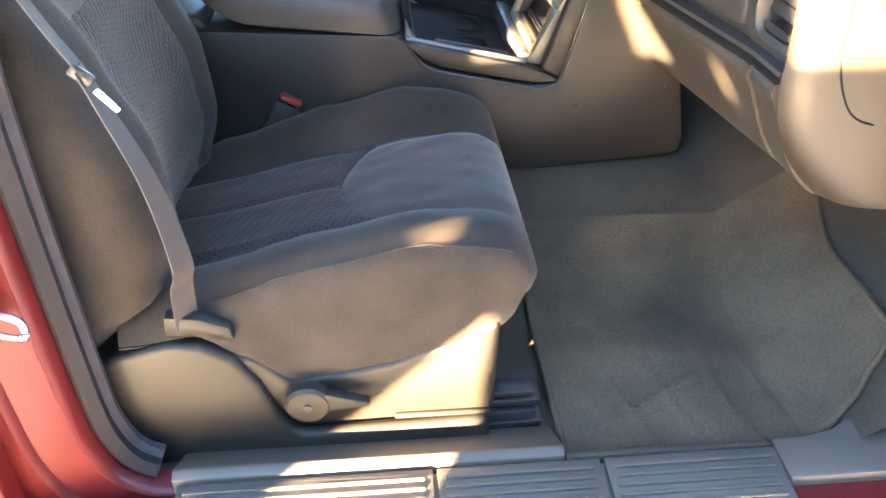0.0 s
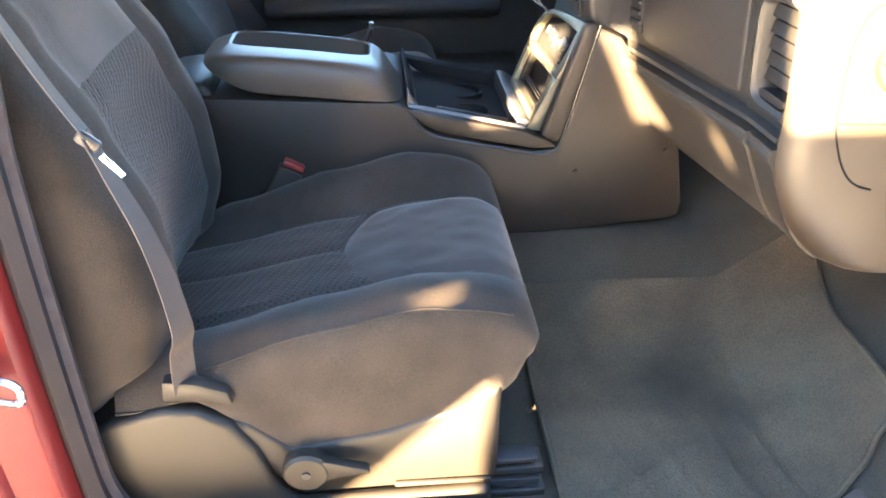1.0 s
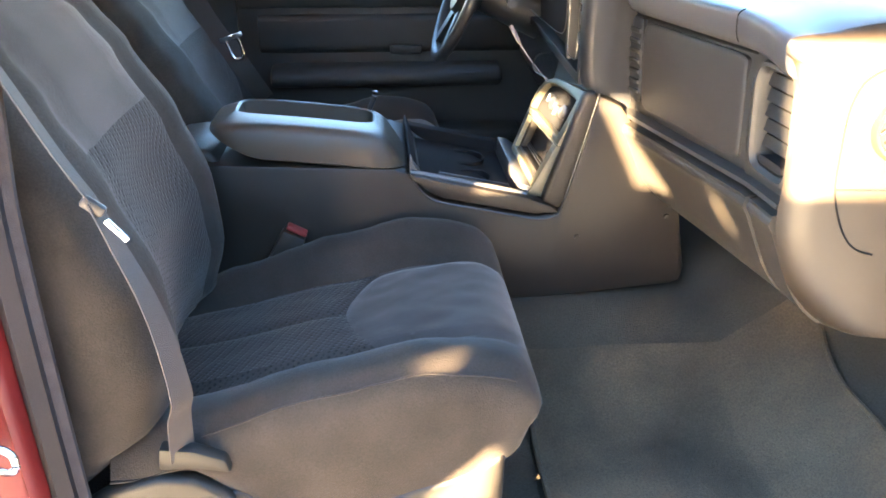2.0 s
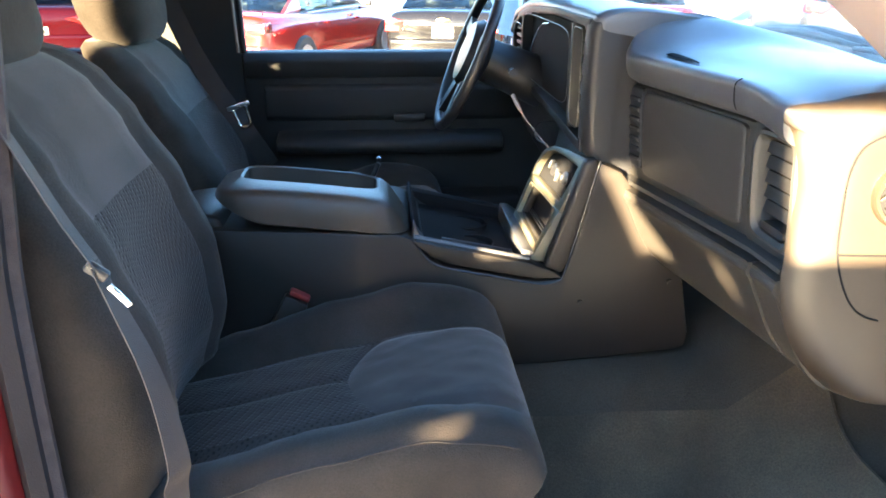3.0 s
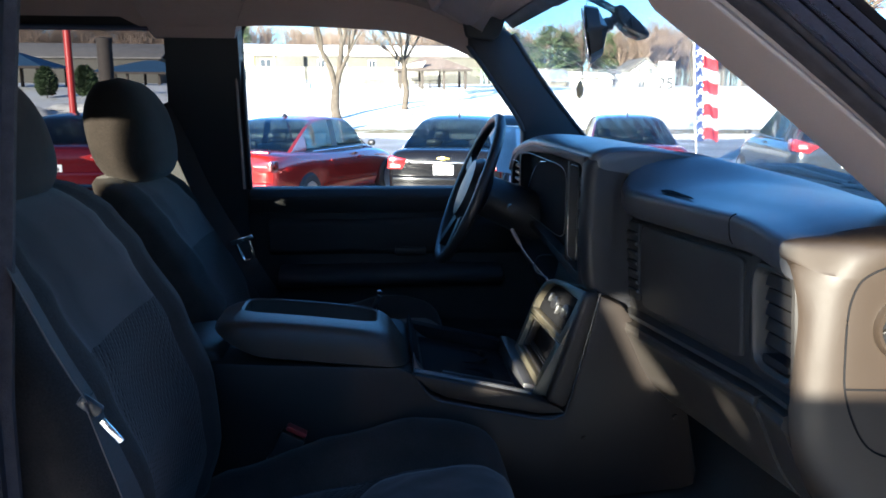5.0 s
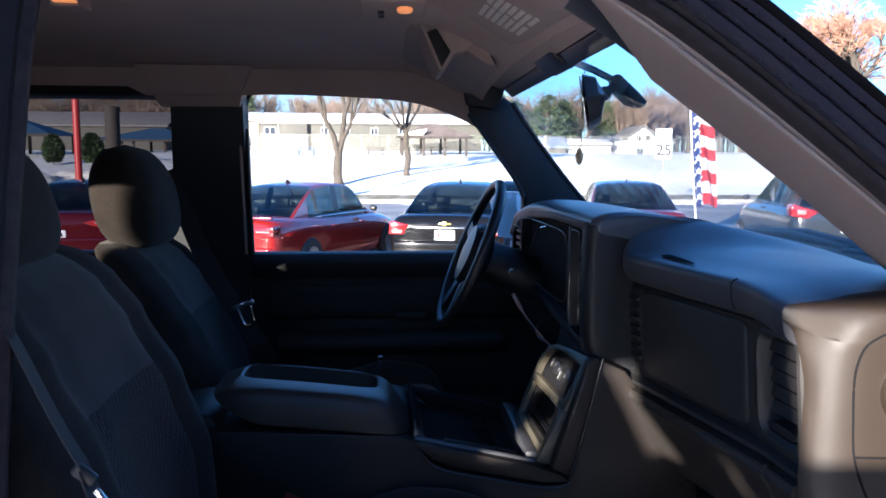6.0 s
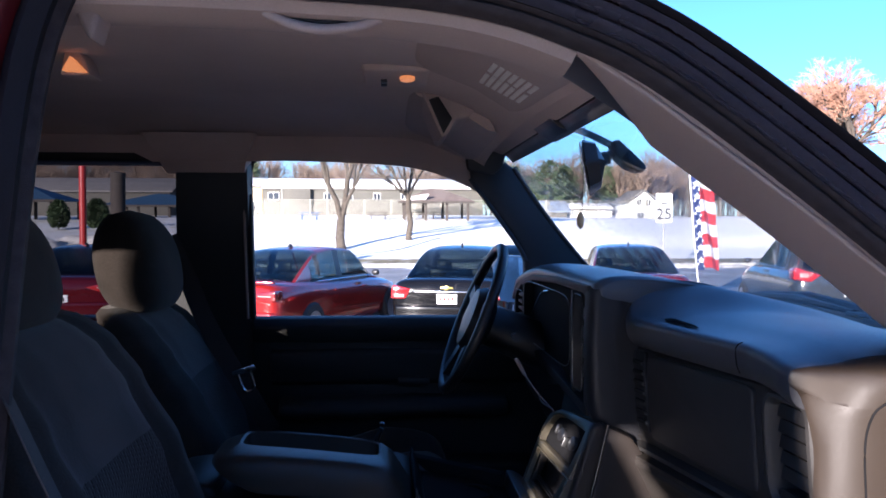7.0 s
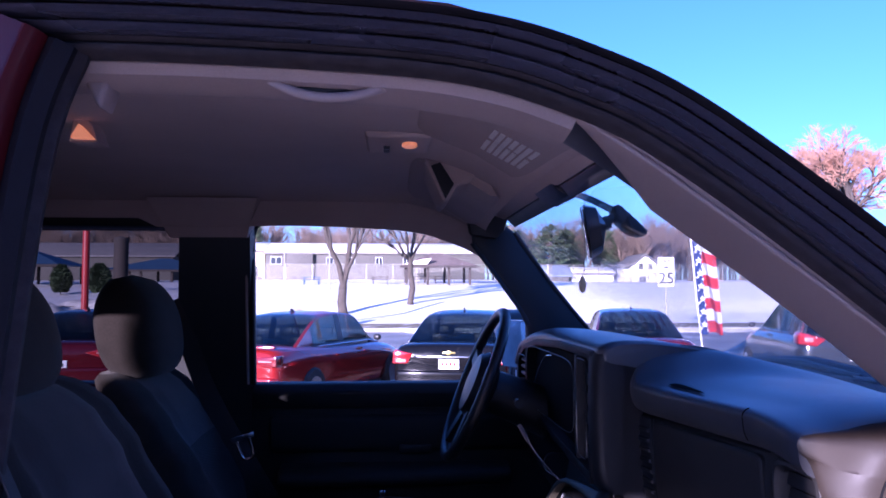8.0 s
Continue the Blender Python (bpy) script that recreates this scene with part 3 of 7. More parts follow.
def cushion_parts(cy, dx):
    zc = [(-0.34, 0.855), (-0.30, 0.862), (-0.07, 0.909), (0.05, 0.935), (0.15, 0.945), (0.22, 0.935)]
    zr = [(-0.34, 0.865), (-0.264, 0.893), (-0.09, 0.949), (0.044, 0.979), (0.167, 0.968), (0.22, 0.95)]
    zb = [(-0.36, 0.83), (-0.26, 0.835), (-0.21, 0.78), (-0.14, 0.718), (-0.05, 0.728), (0.08, 0.755), (0.15, 0.81), (0.22, 0.885)]
    nu, nv = 58, 61
    W = 0.252
    EDGE = 30

    def P(i, j):
        x = -0.36 + 0.562 * i / (nu - 1)
        f = max(0.0, (x - 0.10) / 0.102)
        roll = math.sqrt(max(0.0, 1 - min(1, f) ** 2.4))
        s = -1 + 2 * j / (nv - 1)
        a = abs(s)
        ahead = 0.055 * min(1.0, a / 0.42) ** 1.6 * max(0.0, 1 - max(0.0, a - 0.42) / 0.3)
        x += ahead * math.exp(-((i - EDGE) / 9) ** 2)
        c, r, b = lerp_table(zc, x), lerp_table(zr, x), lerp_table(zb, x)
        sgn = 1 if s > 0 else -1
        w = W * (1 - 0.13 * (1 - roll) ** 1.5)
        if a < 0.42:            # middle
            u = a / 0.42
            y, z = u * 0.118 / 0.252 * w, c + 0.006 * (1 - u * u)
            if u > 0.88:
                z -= 0.012 * (u - 0.88) / 0.12
            if i < EDGE:
                z -= 0.005 * math.exp(-(s / 0.022) ** 2)
            z -= 0.005 * math.exp(-((i - EDGE) / 0.8) ** 2)
        elif a < 0.72:          # bolster
            u = (a - 0.42) / 0.30
            y = (0.118 + 0.088 * u) / 0.252 * w
            z = c - 0.012 + (r - c + 0.012) * math.sin(u * math.pi / 2) ** 0.8
        else:                   # side
            u = (a - 0.72) / 0.28
            ang = min(1.0, u / 0.32) * math.pi / 2
            y = (0.206 + 0.046 * math.sin(ang)) / 0.252 * w
            if u < 0.32:
                z = r - 0.045 * (1 - math.cos(ang))
                if 0.13 < u < 0.2:
                    z -= 0.003
            else:
                k = (u - 0.32) / 0.68
                z = r - 0.045 + (b - r + 0.045) * k
                y += 0.004 * math.sin(k * math.pi) - 0.016 * k ** 3
        zm = 0.895
        z = zm + (z - zm) * (0.12 + 0.88 * roll) if z > zm or x > 0.18 else z
        wr = 0.0022 * noise.noise((x * 16, s * 9, 3.1)) + 0.0012 * noise.noise((x * 50, s * 22, 1.7))
        return dx + x, cy + sgn * y, z + wr

    def region(i, j):
        x = -0.36 + 0.562 * i / (nu - 1)
        s = -1 + 2 * (j + 0.5) / (nv - 1)
        if abs(s) < 0.42:
            return "cushion_front_panel" if i >= EDGE else "cushion_insert"
        return "cushion_bolster" if abs(s) < 2 and s < 0 else "cushion_bolster_inner"
    return grid_parts(P, nu, nv, region), P, nu, nv


def back_parts(cy, dx, lean, high=1.0):
    xf = [(0.80, -0.375), (0.84, -0.335), (0.88, -0.292), (0.97, -0.266), (1.08, -0.274), (1.19, -0.315), (1.30, -0.372), (1.36, -0.41), (1.395, -0.445), (1.42, -0.50)]
    nu, nv = 52, 72

    def P(i, j):
        z = 0.80 + 0.615 * i / (nu - 1)
        front = lerp_table(xf, z)
        a = 2 * math.pi * j / nv
        c, s = math.cos(a), math.sin(a)
        top = max(0.0, (z - 1.30) / 0.115)
        rnd = math.sqrt(max(0.0, 1 - min(1, top) ** 2.2))
        bot = max(0.0, (0.87 - z) / 0.07)
        W = 0.255 * (1 - 0.17 * max(0.0, (z - 1.16) / 0.25) ** 2) * (0.74 + 0.26 * math.sqrt(max(0.0, 1 - min(1, top) ** 4))) * (1 - 0.06 * bot)
        D = (0.085 - 0.025 * max(0, (z - 1.0) / 0.4)) * (0.35 + 0.65 * rnd)
        ex = 0.50
        yy = W * math.copysign(abs(s) ** ex, s)
        xx = D * math.copysign(abs(c) ** 0.62, c)
        if c > 0:
            q = abs(yy) / W
            dip = 0.034 * max(0.0, 1 - (q / 0.60) ** 3) * max(0.0, min(1.0, (1.36 - z) / 0.25))
            if 0.50 < q < 0.62:
                dip += 0.006
            xx -= dip
        wr = 0.002 * noise.noise((z * 14, a * 2, 5.0)) + 0.001 * noise.noise((z * 40, a * 7, 2.0))
        x = front - D - 0.0 + xx + wr
        return dx + x - lean * (z - 0.80), cy + yy, 0.80 + (z - 0.80) * high

    def region(i, j):
        z = 0.80 + 0.615 * (i + 0.5) / (nu - 1)
        a = 2 * math.pi * (j + 0.5) / nv
        s, c = math.sin(a), math.cos(a)
        q = math.copysign(abs(s) ** 0.50, s)
        if c > 0 and -0.60 < q < 0.52:
            return "back_insert" if z < 1.235 else "back_upper_panel"
        return "back_bolster"
    parts = grid_parts(P, nu, nv, region, wrap=True)
    bm = parts["back_bolster"]
    for i in (0, nu - 1):
        bm.faces.new([bm.verts.new(P(i, j)) for j in (range(nv) if i else range(nv - 1, -1, -1))])
    return parts


def headrest(cx, cy, z0, z1, deep=0.062, wide=0.135):
    rings = []
    for k in range(22):
        u = -1 + 2 * k / 21
        e = 2.1 if u > 0 else 2.7
        h = (1 - abs(u) ** e) ** (1 / e) if abs(u) < 1 else 0.001
        z = (z0 + z1) / 2 + u * (z1 - z0) / 2
        ring = []
        for j in range(40):
            a = 2 * math.pi * j / 40
            s, c = math.sin(a), math.cos(a)
            ring.append((cx + deep * h * math.copysign(abs(c) ** 0.75, c) - 0.02 * u, cy + (wide - 0.012 * u) * (0.25 + 0.75 * h) * (h > 0.01) * math.copysign(abs(s) ** 0.7, s), z))
        rings.append(ring)
    return loft(rings)


def seat(name, label, cy, dx, lean, near):
    s = thing(name, label, "car seat", (dx - 0.1, cy, FLOOR), "front seats")
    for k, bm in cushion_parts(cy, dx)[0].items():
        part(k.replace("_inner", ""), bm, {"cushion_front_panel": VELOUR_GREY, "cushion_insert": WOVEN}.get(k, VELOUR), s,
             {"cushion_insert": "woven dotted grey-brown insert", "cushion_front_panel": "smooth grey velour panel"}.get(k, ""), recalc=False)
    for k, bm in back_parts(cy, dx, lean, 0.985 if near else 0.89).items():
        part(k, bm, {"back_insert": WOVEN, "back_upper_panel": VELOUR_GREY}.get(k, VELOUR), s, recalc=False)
    top = dx - lean * 0.6
    part("headrest", headrest(top - (0.522 if near else 0.488), cy, 1.380 if near else 1.322, 1.567, *(() if near else (0.082, 0.148))), VELOUR, s)
    for k in (-0.06, 0.06):
        part("headrest_post", tube([(top - 0.50, cy + k, 1.34), (top - 0.515, cy + k, 1.44)], 0.006, 8), BLACK, s)
    part("seat_pan", box(dx - 0.33, cy - 0.222, 0.66, dx + 0.158, cy + 0.222, 0.835, 0.02), BLACK, s)
    return s


seat_p = seat("passenger_seat", "brown-grey velour bucket seat with woven insert", 1.037, 0.0, 0.0, True)
seat_d = seat("driver_seat", "brown-grey velour driver's bucket seat, reclined a little", 1.885, -0.045, 0.10, False)

# stitched seams along the passenger cushion and back
_, CP, cu, cv = cushion_parts(1.037, 0.0)
for jj in (7,):
    part("seam", tube([Vector(CP(i, jj)) + Vector((0, -0.0008, 0.0008)) for i in range(12, cu - 4)], 0.0013, 5), VELOUR, seat_p)
    part("seam", tube([Vector(CP(i, jj)) + Vector((0, -0.0012, -0.0062)) for i in range(12, cu - 4)], 0.0010, 5), VELOUR, seat_p)

# side trim of the passenger seat: tan valance with recliner lever
trim_poly = [(-0.435, 0.592), (-0.425, 0.775), (-0.37, 0.812), (-0.30, 0.832), (-0.255, 0.828), (-0.215, 0.80), (-0.185, 0.75), (-0.166, 0.69), (-0.150, 0.655), (-0.135, 0.642), (0.140, 0.652), (0.145, 0.61), (0.05, 0.602)]
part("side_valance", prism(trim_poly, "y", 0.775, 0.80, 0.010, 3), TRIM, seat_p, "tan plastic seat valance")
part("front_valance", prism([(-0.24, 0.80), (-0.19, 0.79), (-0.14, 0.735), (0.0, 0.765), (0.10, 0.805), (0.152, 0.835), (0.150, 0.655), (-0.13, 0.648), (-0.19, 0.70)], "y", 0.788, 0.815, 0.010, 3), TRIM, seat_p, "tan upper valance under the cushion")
part("rib", box(0.0, 0.780, 0.660, 0.142, 0.788, 0.668, 0.003), TRIM, seat_p)
part("belt_anchor_cover", prism([(-0.292, 0.852), (-0.288, 0.886), (-0.245, 0.880), (-0.208, 0.864), (-0.203, 0.842), (-0.245, 0.852)], "y", 0.768, 0.79, 0.005), TRIM, seat_p)
lever = part("recliner_lever", merge(lathe([(0.028, 0.755), (0.032, 0.760), (0.032, 0.776)], 24, (-0.120, 0, 0.722), "y"),
                                     prism([(-0.118, 0.748), (-0.09, 0.741), (-0.034, 0.722), (-0.032, 0.714), (-0.08, 0.708), (-0.118, 0.698)], "y", 0.757, 0.774, 0.004)), TRIM, seat_p, "tan recliner lever")
part("pivot", lathe([(0.006, 0.7525), (0.007, 0.758)], 12, (-0.120, 0, 0.722), "y"), BLACK, lever)
# seat track at the front of the base
for k, (za, zb, xa, xb) in enumerate(((0.672, 0.682, 0.14, 0.212), (0.650, 0.664, 0.13, 0.222), (0.622, 0.640, 0.13, 0.218), (0.604, 0.616, 0.10, 0.228))):
    part("seat_track", box(xa, 0.80, za, xb, 0.83 + 0.012 * (k % 2), zb, 0.002), STEEL if k % 2 else BLACK, seat_p, "steel seat track" if k % 2 else "")
part("seat_leg", box(-0.36, 0.82, 0.585, 0.14, 0.85, 0.66, 0.004), BLACK, seat_p)
part("seat_leg", box(-0.36, 1.22, 0.585, 0.14, 1.25, 0.72, 0.004), BLACK, seat_p)
part("seat_frame", box(-0.40, 0.805, 0.60, 0.13, 1.25, 0.72, 0.01), BLACK, seat_p)
part("seat_frame", box(-0.40, 1.66, 0.585, 0.08, 2.1, 0.75, 0.01), BLACK, seat_d)

# belts
belt = thing("seat_belt", "brown seat belt hanging along the passenger backrest", "seat belt", (-0.3, 0.77, 0.85), "seat belts")
part("webbing", band(smooth_path([(-0.50, 0.84, 1.56), (-0.43, 0.80, 1.45), (-0.371, 0.772, 1.363), (-0.328, 0.765, 1.274), (-0.300, 0.762, 1.222)], 6), 0.046, 0.0016, ((-0.22, 0.9, -0.30), (-0.12, 0.9, -0.32))), BELT, belt)
part("webbing", band(smooth_path([(-0.300, 0.757, 1.225), (-0.284, 0.757, 1.175), (-0.264, 0.758, 1.11), (-0.252, 0.760, 1.045), (-0.246, 0.762, 0.97), (-0.256, 0.772, 0.93), (-0.262, 0.779, 0.865)], 6), 0.036, 0.0016, ((-0.05, 0.9, -0.30), (0.60, 0.70, -0.1))), BELT, belt, "lower run of the webbing")
part("tongue", box(-0.308, 0.742, 1.214, -0.282, 0.752, 1.228, 0.004, turn=Matrix.Rotation(radians(38), 4, "Y")), BLACK, belt, "black belt tongue grip")
part("tongue_blade", box(-0.290, 0.742, 1.1915, -0.260, 0.745, 1.1985, 0.001, turn=Matrix.Rotation(radians(52), 4, "Y")), CHROME, belt, "bright steel latch blade")
buckle = thing("belt_buckle", "belt buckle with a red release button", "buckle", (-0.16, 1.27, 0.9))
part("housing", box(-0.205, 1.262, 0.862, -0.160, 1.285, 0.950, 0.005, turn=Matrix.Rotation(radians(28), 4, "Y")), CONSOLE, buckle)
part("release_button", box(-0.176, 1.264, 0.946, -0.138, 1.284, 0.956, 0.003, turn=Matrix.Rotation(radians(28), 4, "Y")), mat("red_button", (0.24, 0.028, 0.024), 0.35, bump=0), buckle, "red release button")

belt2 = thing("seat_belt", "dark belt hanging from the far pillar with a bright tongue", "seat belt", (-0.45, 2.17, 1.1), "seat belts")
part("webbing", band(smooth_path([(-0.58, 2.08, 1.50), (-0.525, 2.06, 1.395), (-0.478, 2.04, 1.29), (-0.412, 2.00, 1.185), (-0.372, 1.985, 1.13), (-0.335, 2.0, 1.06), (-0.31, 2.08, 0.98)], 6), 0.048, 0.0018, (0.85, 0.27, 0.53)), BELT, belt2)
TM = Matrix.Translation((-0.357, 1.965, 1.145)) @ Matrix.Rotation(radians(-18), 4, "Y") @ Matrix.Scale(1.15, 4)
part("tongue", placed(merge(box(-0.026, -0.003, 0.012, 0.026, 0.003, 0.024, 0.002), tube(smooth_path([(-0.014, 0, 0.014), (-0.013, 0, -0.010), (-0.010, 0, -0.026), (0.0, 0, -0.030), (0.010, 0, -0.026), (0.013, 0, -0.010), (0.014, 0, 0.014)], 4), 0.0036, 6)), TM), CHROME, belt2, "bright steel tongue")

buckle2 = thing("belt_buckle", "dark belt buckle with a bright tip beside the driver's seat", "buckle", (-0.06, 1.70, 0.86))
part("stalk", tube(smooth_path([(-0.12, 1.68, 0.80), (-0.07, 1.69, 0.95), (-0.013, 1.70, 1.081)], 4), 0.006, 8), BLACK, buckle2)
part("tip", lathe([(0.002, -0.004), (0.006, -0.002), (0.0065, 0.003), (0.003, 0.006)], 14, (-0.013, 1.70, 1.089)), CHROME, buckle2, "bright rounded tip")

# ---- centre console ----
con = thing("centre_console", "brown plastic centre console with padded armrest and cup tray", "console", (0, 1.45, 0.78))
body_poly = [(-0.40, 0.78), (-0.37, 1.04), (-0.33, 1.075), (0.02, 1.058), (0.045, 1.048), (0.075, 1.010), (0.105, 0.995), (0.20, 0.975), (0.275, 0.960), (0.318, 0.962), (0.333, 0.995), (0.376, 1.186), (0.42, 1.165), (0.50, 1.06), (0.548, 0.985), (0.578, 0.84), (0.574, 0.812), (0.55, 0.805), (0.30, 0.785)]
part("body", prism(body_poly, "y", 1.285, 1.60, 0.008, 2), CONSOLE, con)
tray_poly = [(0.045, 1.046), (0.055, 1.045), (0.262, 0.998), (0.272, 0.993), (0.306, 0.980), (0.322, 0.967), (0.276, 0.966), (0.20, 0.981), (0.108, 1.001), (0.080, 1.015)]


def tray():
    """Cup tray: rim pieces round an open well."""
    # far side is near black: the well's shade is put into its colour
    for a, b, m in ((1.280, 1.310, CONSOLE), (1.600, 1.630, GAUGE)):
        part("tray_side", prism(tray_poly, "y", a, b, 0.004), m, con)


tray()
# floor, rear end and cup rings carry the well's shade in their colour too
part("tray_floor", prism([(0.05, 1.02), (0.27, 0.972), (0.27, 0.964), (0.05, 1.01)], "y", 1.311, 1.599, 0.001), GAUGE, con, "tray floor blackened for the shade of the well")
part("tray_end", prism([(0.046, 1.045), (0.047, 1.066), (0.052, 1.067), (0.060, 1.040), (0.068, 1.015)], "y", 1.330, 1.599, 0.003), GAUGE, con)
part("tray_blade", prism([(0.047, 1.040), (0.050, 1.074), (0.055, 1.060), (0.068, 1.042)], "y", 1.300, 1.326, 0.002), DASH_TOP, con, "satin blade at the rear of the tray")
part("tray_end", prism([(0.248, 0.975), (0.25, 1.014), (0.266, 1.012), (0.285, 1.0), (0.285, 0.968)], "y", 1.311, 1.599, 0.003), DASH_TOP, con)
for yy in (1.300,):
    part("tray_rim", tube([(0.050, yy, 1.047), (0.262, yy, 0.999)], 0.005, 8), DASH_TOP, con, "dark satin rim of the tray")
for cx, cyy in ((0.17, 1.40), (0.17, 1.52)):
    part("cup_ring", lathe([(0.040, 0.0), (0.043, 0.018), (0.038, 0.018), (0.036, 0.0)], 24, (cx, cyy, 0.980)), GAUGE, con)
part("coin_divider", box(0.10, 1.33, 1.0, 0.235, 1.336, 1.02, 0.002, turn=Matrix.Rotation(radians(12), 4, "Y")), BLACK, con)


def armrest():
    """Lid: rounded slab with a long tray sunk into its top."""
    X0, X1, Y0, Y1 = -0.300, 0.045, 1.280, 1.475
    cx, cy = (X0 + X1) / 2, (Y0 + Y1) / 2

    def ring(inset, dz, n=64, p=0.36, shift=0.0):
        out = []
        for k in range(n):
            a = 2 * math.pi * k / n
            c, s = math.cos(a), math.sin(a)
            x = cx + ((X1 - X0) / 2 - inset) * math.copysign(abs(c) ** p, c)
            y = cy + ((Y1 - Y0) / 2 - inset) * math.copysign(abs(s) ** p, s)
            u = (x - X0) / (X1 - X0)
            x -= 0.034 * dz * max(0.0, (u - 0.72) / 0.28) ** 1.3
            top = 1.148 - 0.036 * max(0, u) ** 1.5 - 0.010 * (1 - u) ** 6
            lo = 1.088 - 0.038 * u + 0.042 * max(0.0, 1 - u / 0.26) ** 1.6
            out.append((x, y, lo + (top - lo) * dz))
        return out
    def well(grow, dz, n=64, p=0.36):
        out = []
        for k in range(n):
            a = 2 * math.pi * k / n
            c, s = math.cos(a), math.sin(a)
            x = -0.136 + (0.120 + grow) * math.copysign(abs(c) ** p, c)
            y = 1.402 + (0.046 + grow) * math.copysign(abs(s) ** p, s)
            u = (x - X0) / (X1 - X0)
            top = 1.148 - 0.036 * max(0, u) ** 1.5
            out.append((x, y, 1.092 - 0.038 * u + (top - 1.092 + 0.038 * u) * dz))
        return out
    rings = [ring(0.026, 0.0), ring(0.010, 0.01), ring(0.0, 0.10), ring(0.001, 0.45), ring(0.005, 0.76), ring(0.010, 0.90), ring(0.017, 0.975), ring(0.026, 1.0), well(0.005, 1.0), well(0.001, 0.96), well(-0.003, 0.30), well(-0.03, 0.26)]
    return loft(rings)


ARMC = mat("armrest_vinyl", (0.038, 0.030, 0.023), 0.42, spec=0.45, var=0.12, scale=9, bump=0.25, fine=700)
arm = part("armrest_lid", armrest(), ARMC, con, "padded armrest lid with a sunken tray")
rng_g = random.Random(4)
for k in range(9):
    part("coin_ridge", box(-0.092 + k * 0.0085, 1.366, 1.096, -0.087 + k * 0.0085, 1.374, 1.103 + rng_g.uniform(0, 0.004), 0.001), BLACK, arm)
part("tray_liner", box(-0.240, 1.362, 1.080, -0.030, 1.442, 1.098, 0.003), BLACK, arm)
part("hinge_cover", prism([(-0.38, 1.03), (-0.375, 1.095), (-0.33, 1.100), (-0.295, 1.090), (-0.28, 1.06)], "y", 1.300, 1.47, 0.012, 3), CONSOLE, con)
for cx2, cz2 in ((0.36, 0.915), (0.528, 0.952)):
    part("screw", lathe([(0.0045, 1.2815), (0.0055, 1.285)], 12, (cx2, 0, cz2), "y"), TRIM, con)
# trim seam along the side, a dark gap line
part("seam", tube(smooth_path([(0.046, 1.2835, 1.050), (0.075, 1.2835, 1.008), (0.105, 1.2835, 0.992), (0.20, 1.2835, 0.972), (0.275, 1.2835, 0.956), (0.312, 1.2835, 0.960), (0.330, 1.2835, 0.99), (0.378, 1.2835, 1.188)], 6), 0.0022, 6), BLACK, con)

# ---- stack with the accessory panel ----
stack = thing("accessory_panel", "pewter accessory panel with pockets and sockets on the centre stack", "dash panel", (0.3, 1.45, 1.0))


def on_stack(u, v, w=0.0):
    """u across (0 near, 1 far), v up the sloping face, w out of it."""
    base, top = Vector((0.272, 0, 0.995)), Vector((0.339, 0, 1.171))
    n = Vector((-0.958, 0, 0.285))
    p = base.lerp(top, v) + n * w
    return Vector((p.x + 0.024 * (1 - u) * v, 1.305 + 0.23 * u, p.z))


def stack_poly(pts, w0, w1):
    bm = bmesh.new()
    a, b = [bm.verts.new(on_stack(u, v, w0)) for u, v in pts], [bm.verts.new(on_stack(u, v, w1)) for u, v in pts]
    n = len(pts)
    bm.faces.new(b)
    bm.faces.new(a[::-1])
    for i in range(n):
        bm.faces.new((a[i], a[(i + 1) % n], b[(i + 1) % n], b[i]))
    bmesh.ops.recalc_face_normals(bm, faces=bm.faces)
    bevel_edges(bm, 0.002, 2)
    return bm


# near-black backing: a deep pocket's shade put into its colour
part("backing", stack_poly([(0, 0), (1, 0), (1, 0.8), (0.85, 0.95), (0, 0.95)], -0.030, -0.021), GAUGE, stack)
part("socket_panel", stack_poly([(0.08, 0.58), (0.96, 0.58), (0.94, 0.75), (0.86, 0.88), (0.60, 0.95), (0.08, 0.95)], -0.02, -0.008), GAUGE, stack, "glossy black socket panel")


def stack_frame(outer, inner, w0, w1):
    """A flat ring between two outlines with the same number of points, with depth."""
    bm = bmesh.new()
    n = len(outer)
    rows = [[bm.verts.new(on_stack(u, v, w)) for u, v in pts] for pts, w in ((outer, w0), (outer, w1), (inner, w1), (inner, w0))]
    for a, b in zip(rows, rows[1:] + rows[:1]):
        for i in range(n):
            bm.faces.new((a[i], a[(i + 1) % n], b[(i + 1) % n], b[i]))
    bmesh.ops.recalc_face_normals(bm, faces=bm.faces)
    bevel_edges(bm, 0.002, 2, 50)
    return bm


part("frame", stack_frame([(0, 0.52), (0, 0.80), (0, 1.06), (0.45, 1.03), (0.74, 0.985), (0.88, 0.925), (0.96, 0.82), (0.995, 0.70), (1.0, 0.60), (1.0, 0.52)],
                          [(0.10, 0.58), (0.10, 0.79), (0.12, 0.95), (0.45, 0.955), (0.71, 0.94), (0.83, 0.89), (0.90, 0.80), (0.945, 0.69), (0.955, 0.62), (0.955, 0.58)], -0.022, 0.006), BEZEL, stack, "arched pewter frame")
part("frame", stack_frame([(0, 0.0), (0, 0.52), (1.0, 0.52), (1.0, 0.0)], [(0.10, 0.13), (0.10, 0.50), (0.93, 0.50), (0.93, 0.13)], -0.022, 0.006), BEZEL, stack, "pewter frame of the open pocket")
# inner frame darkened as well, for the shade inside the pocket
part("inner_frame", stack_frame([(0.10, 0.13), (0.10, 0.50), (0.93, 0.50), (0.93, 0.13)], [(0.12, 0.16), (0.12, 0.485), (0.885, 0.485), (0.885, 0.16)], -0.020, -0.004), TRIM, stack)
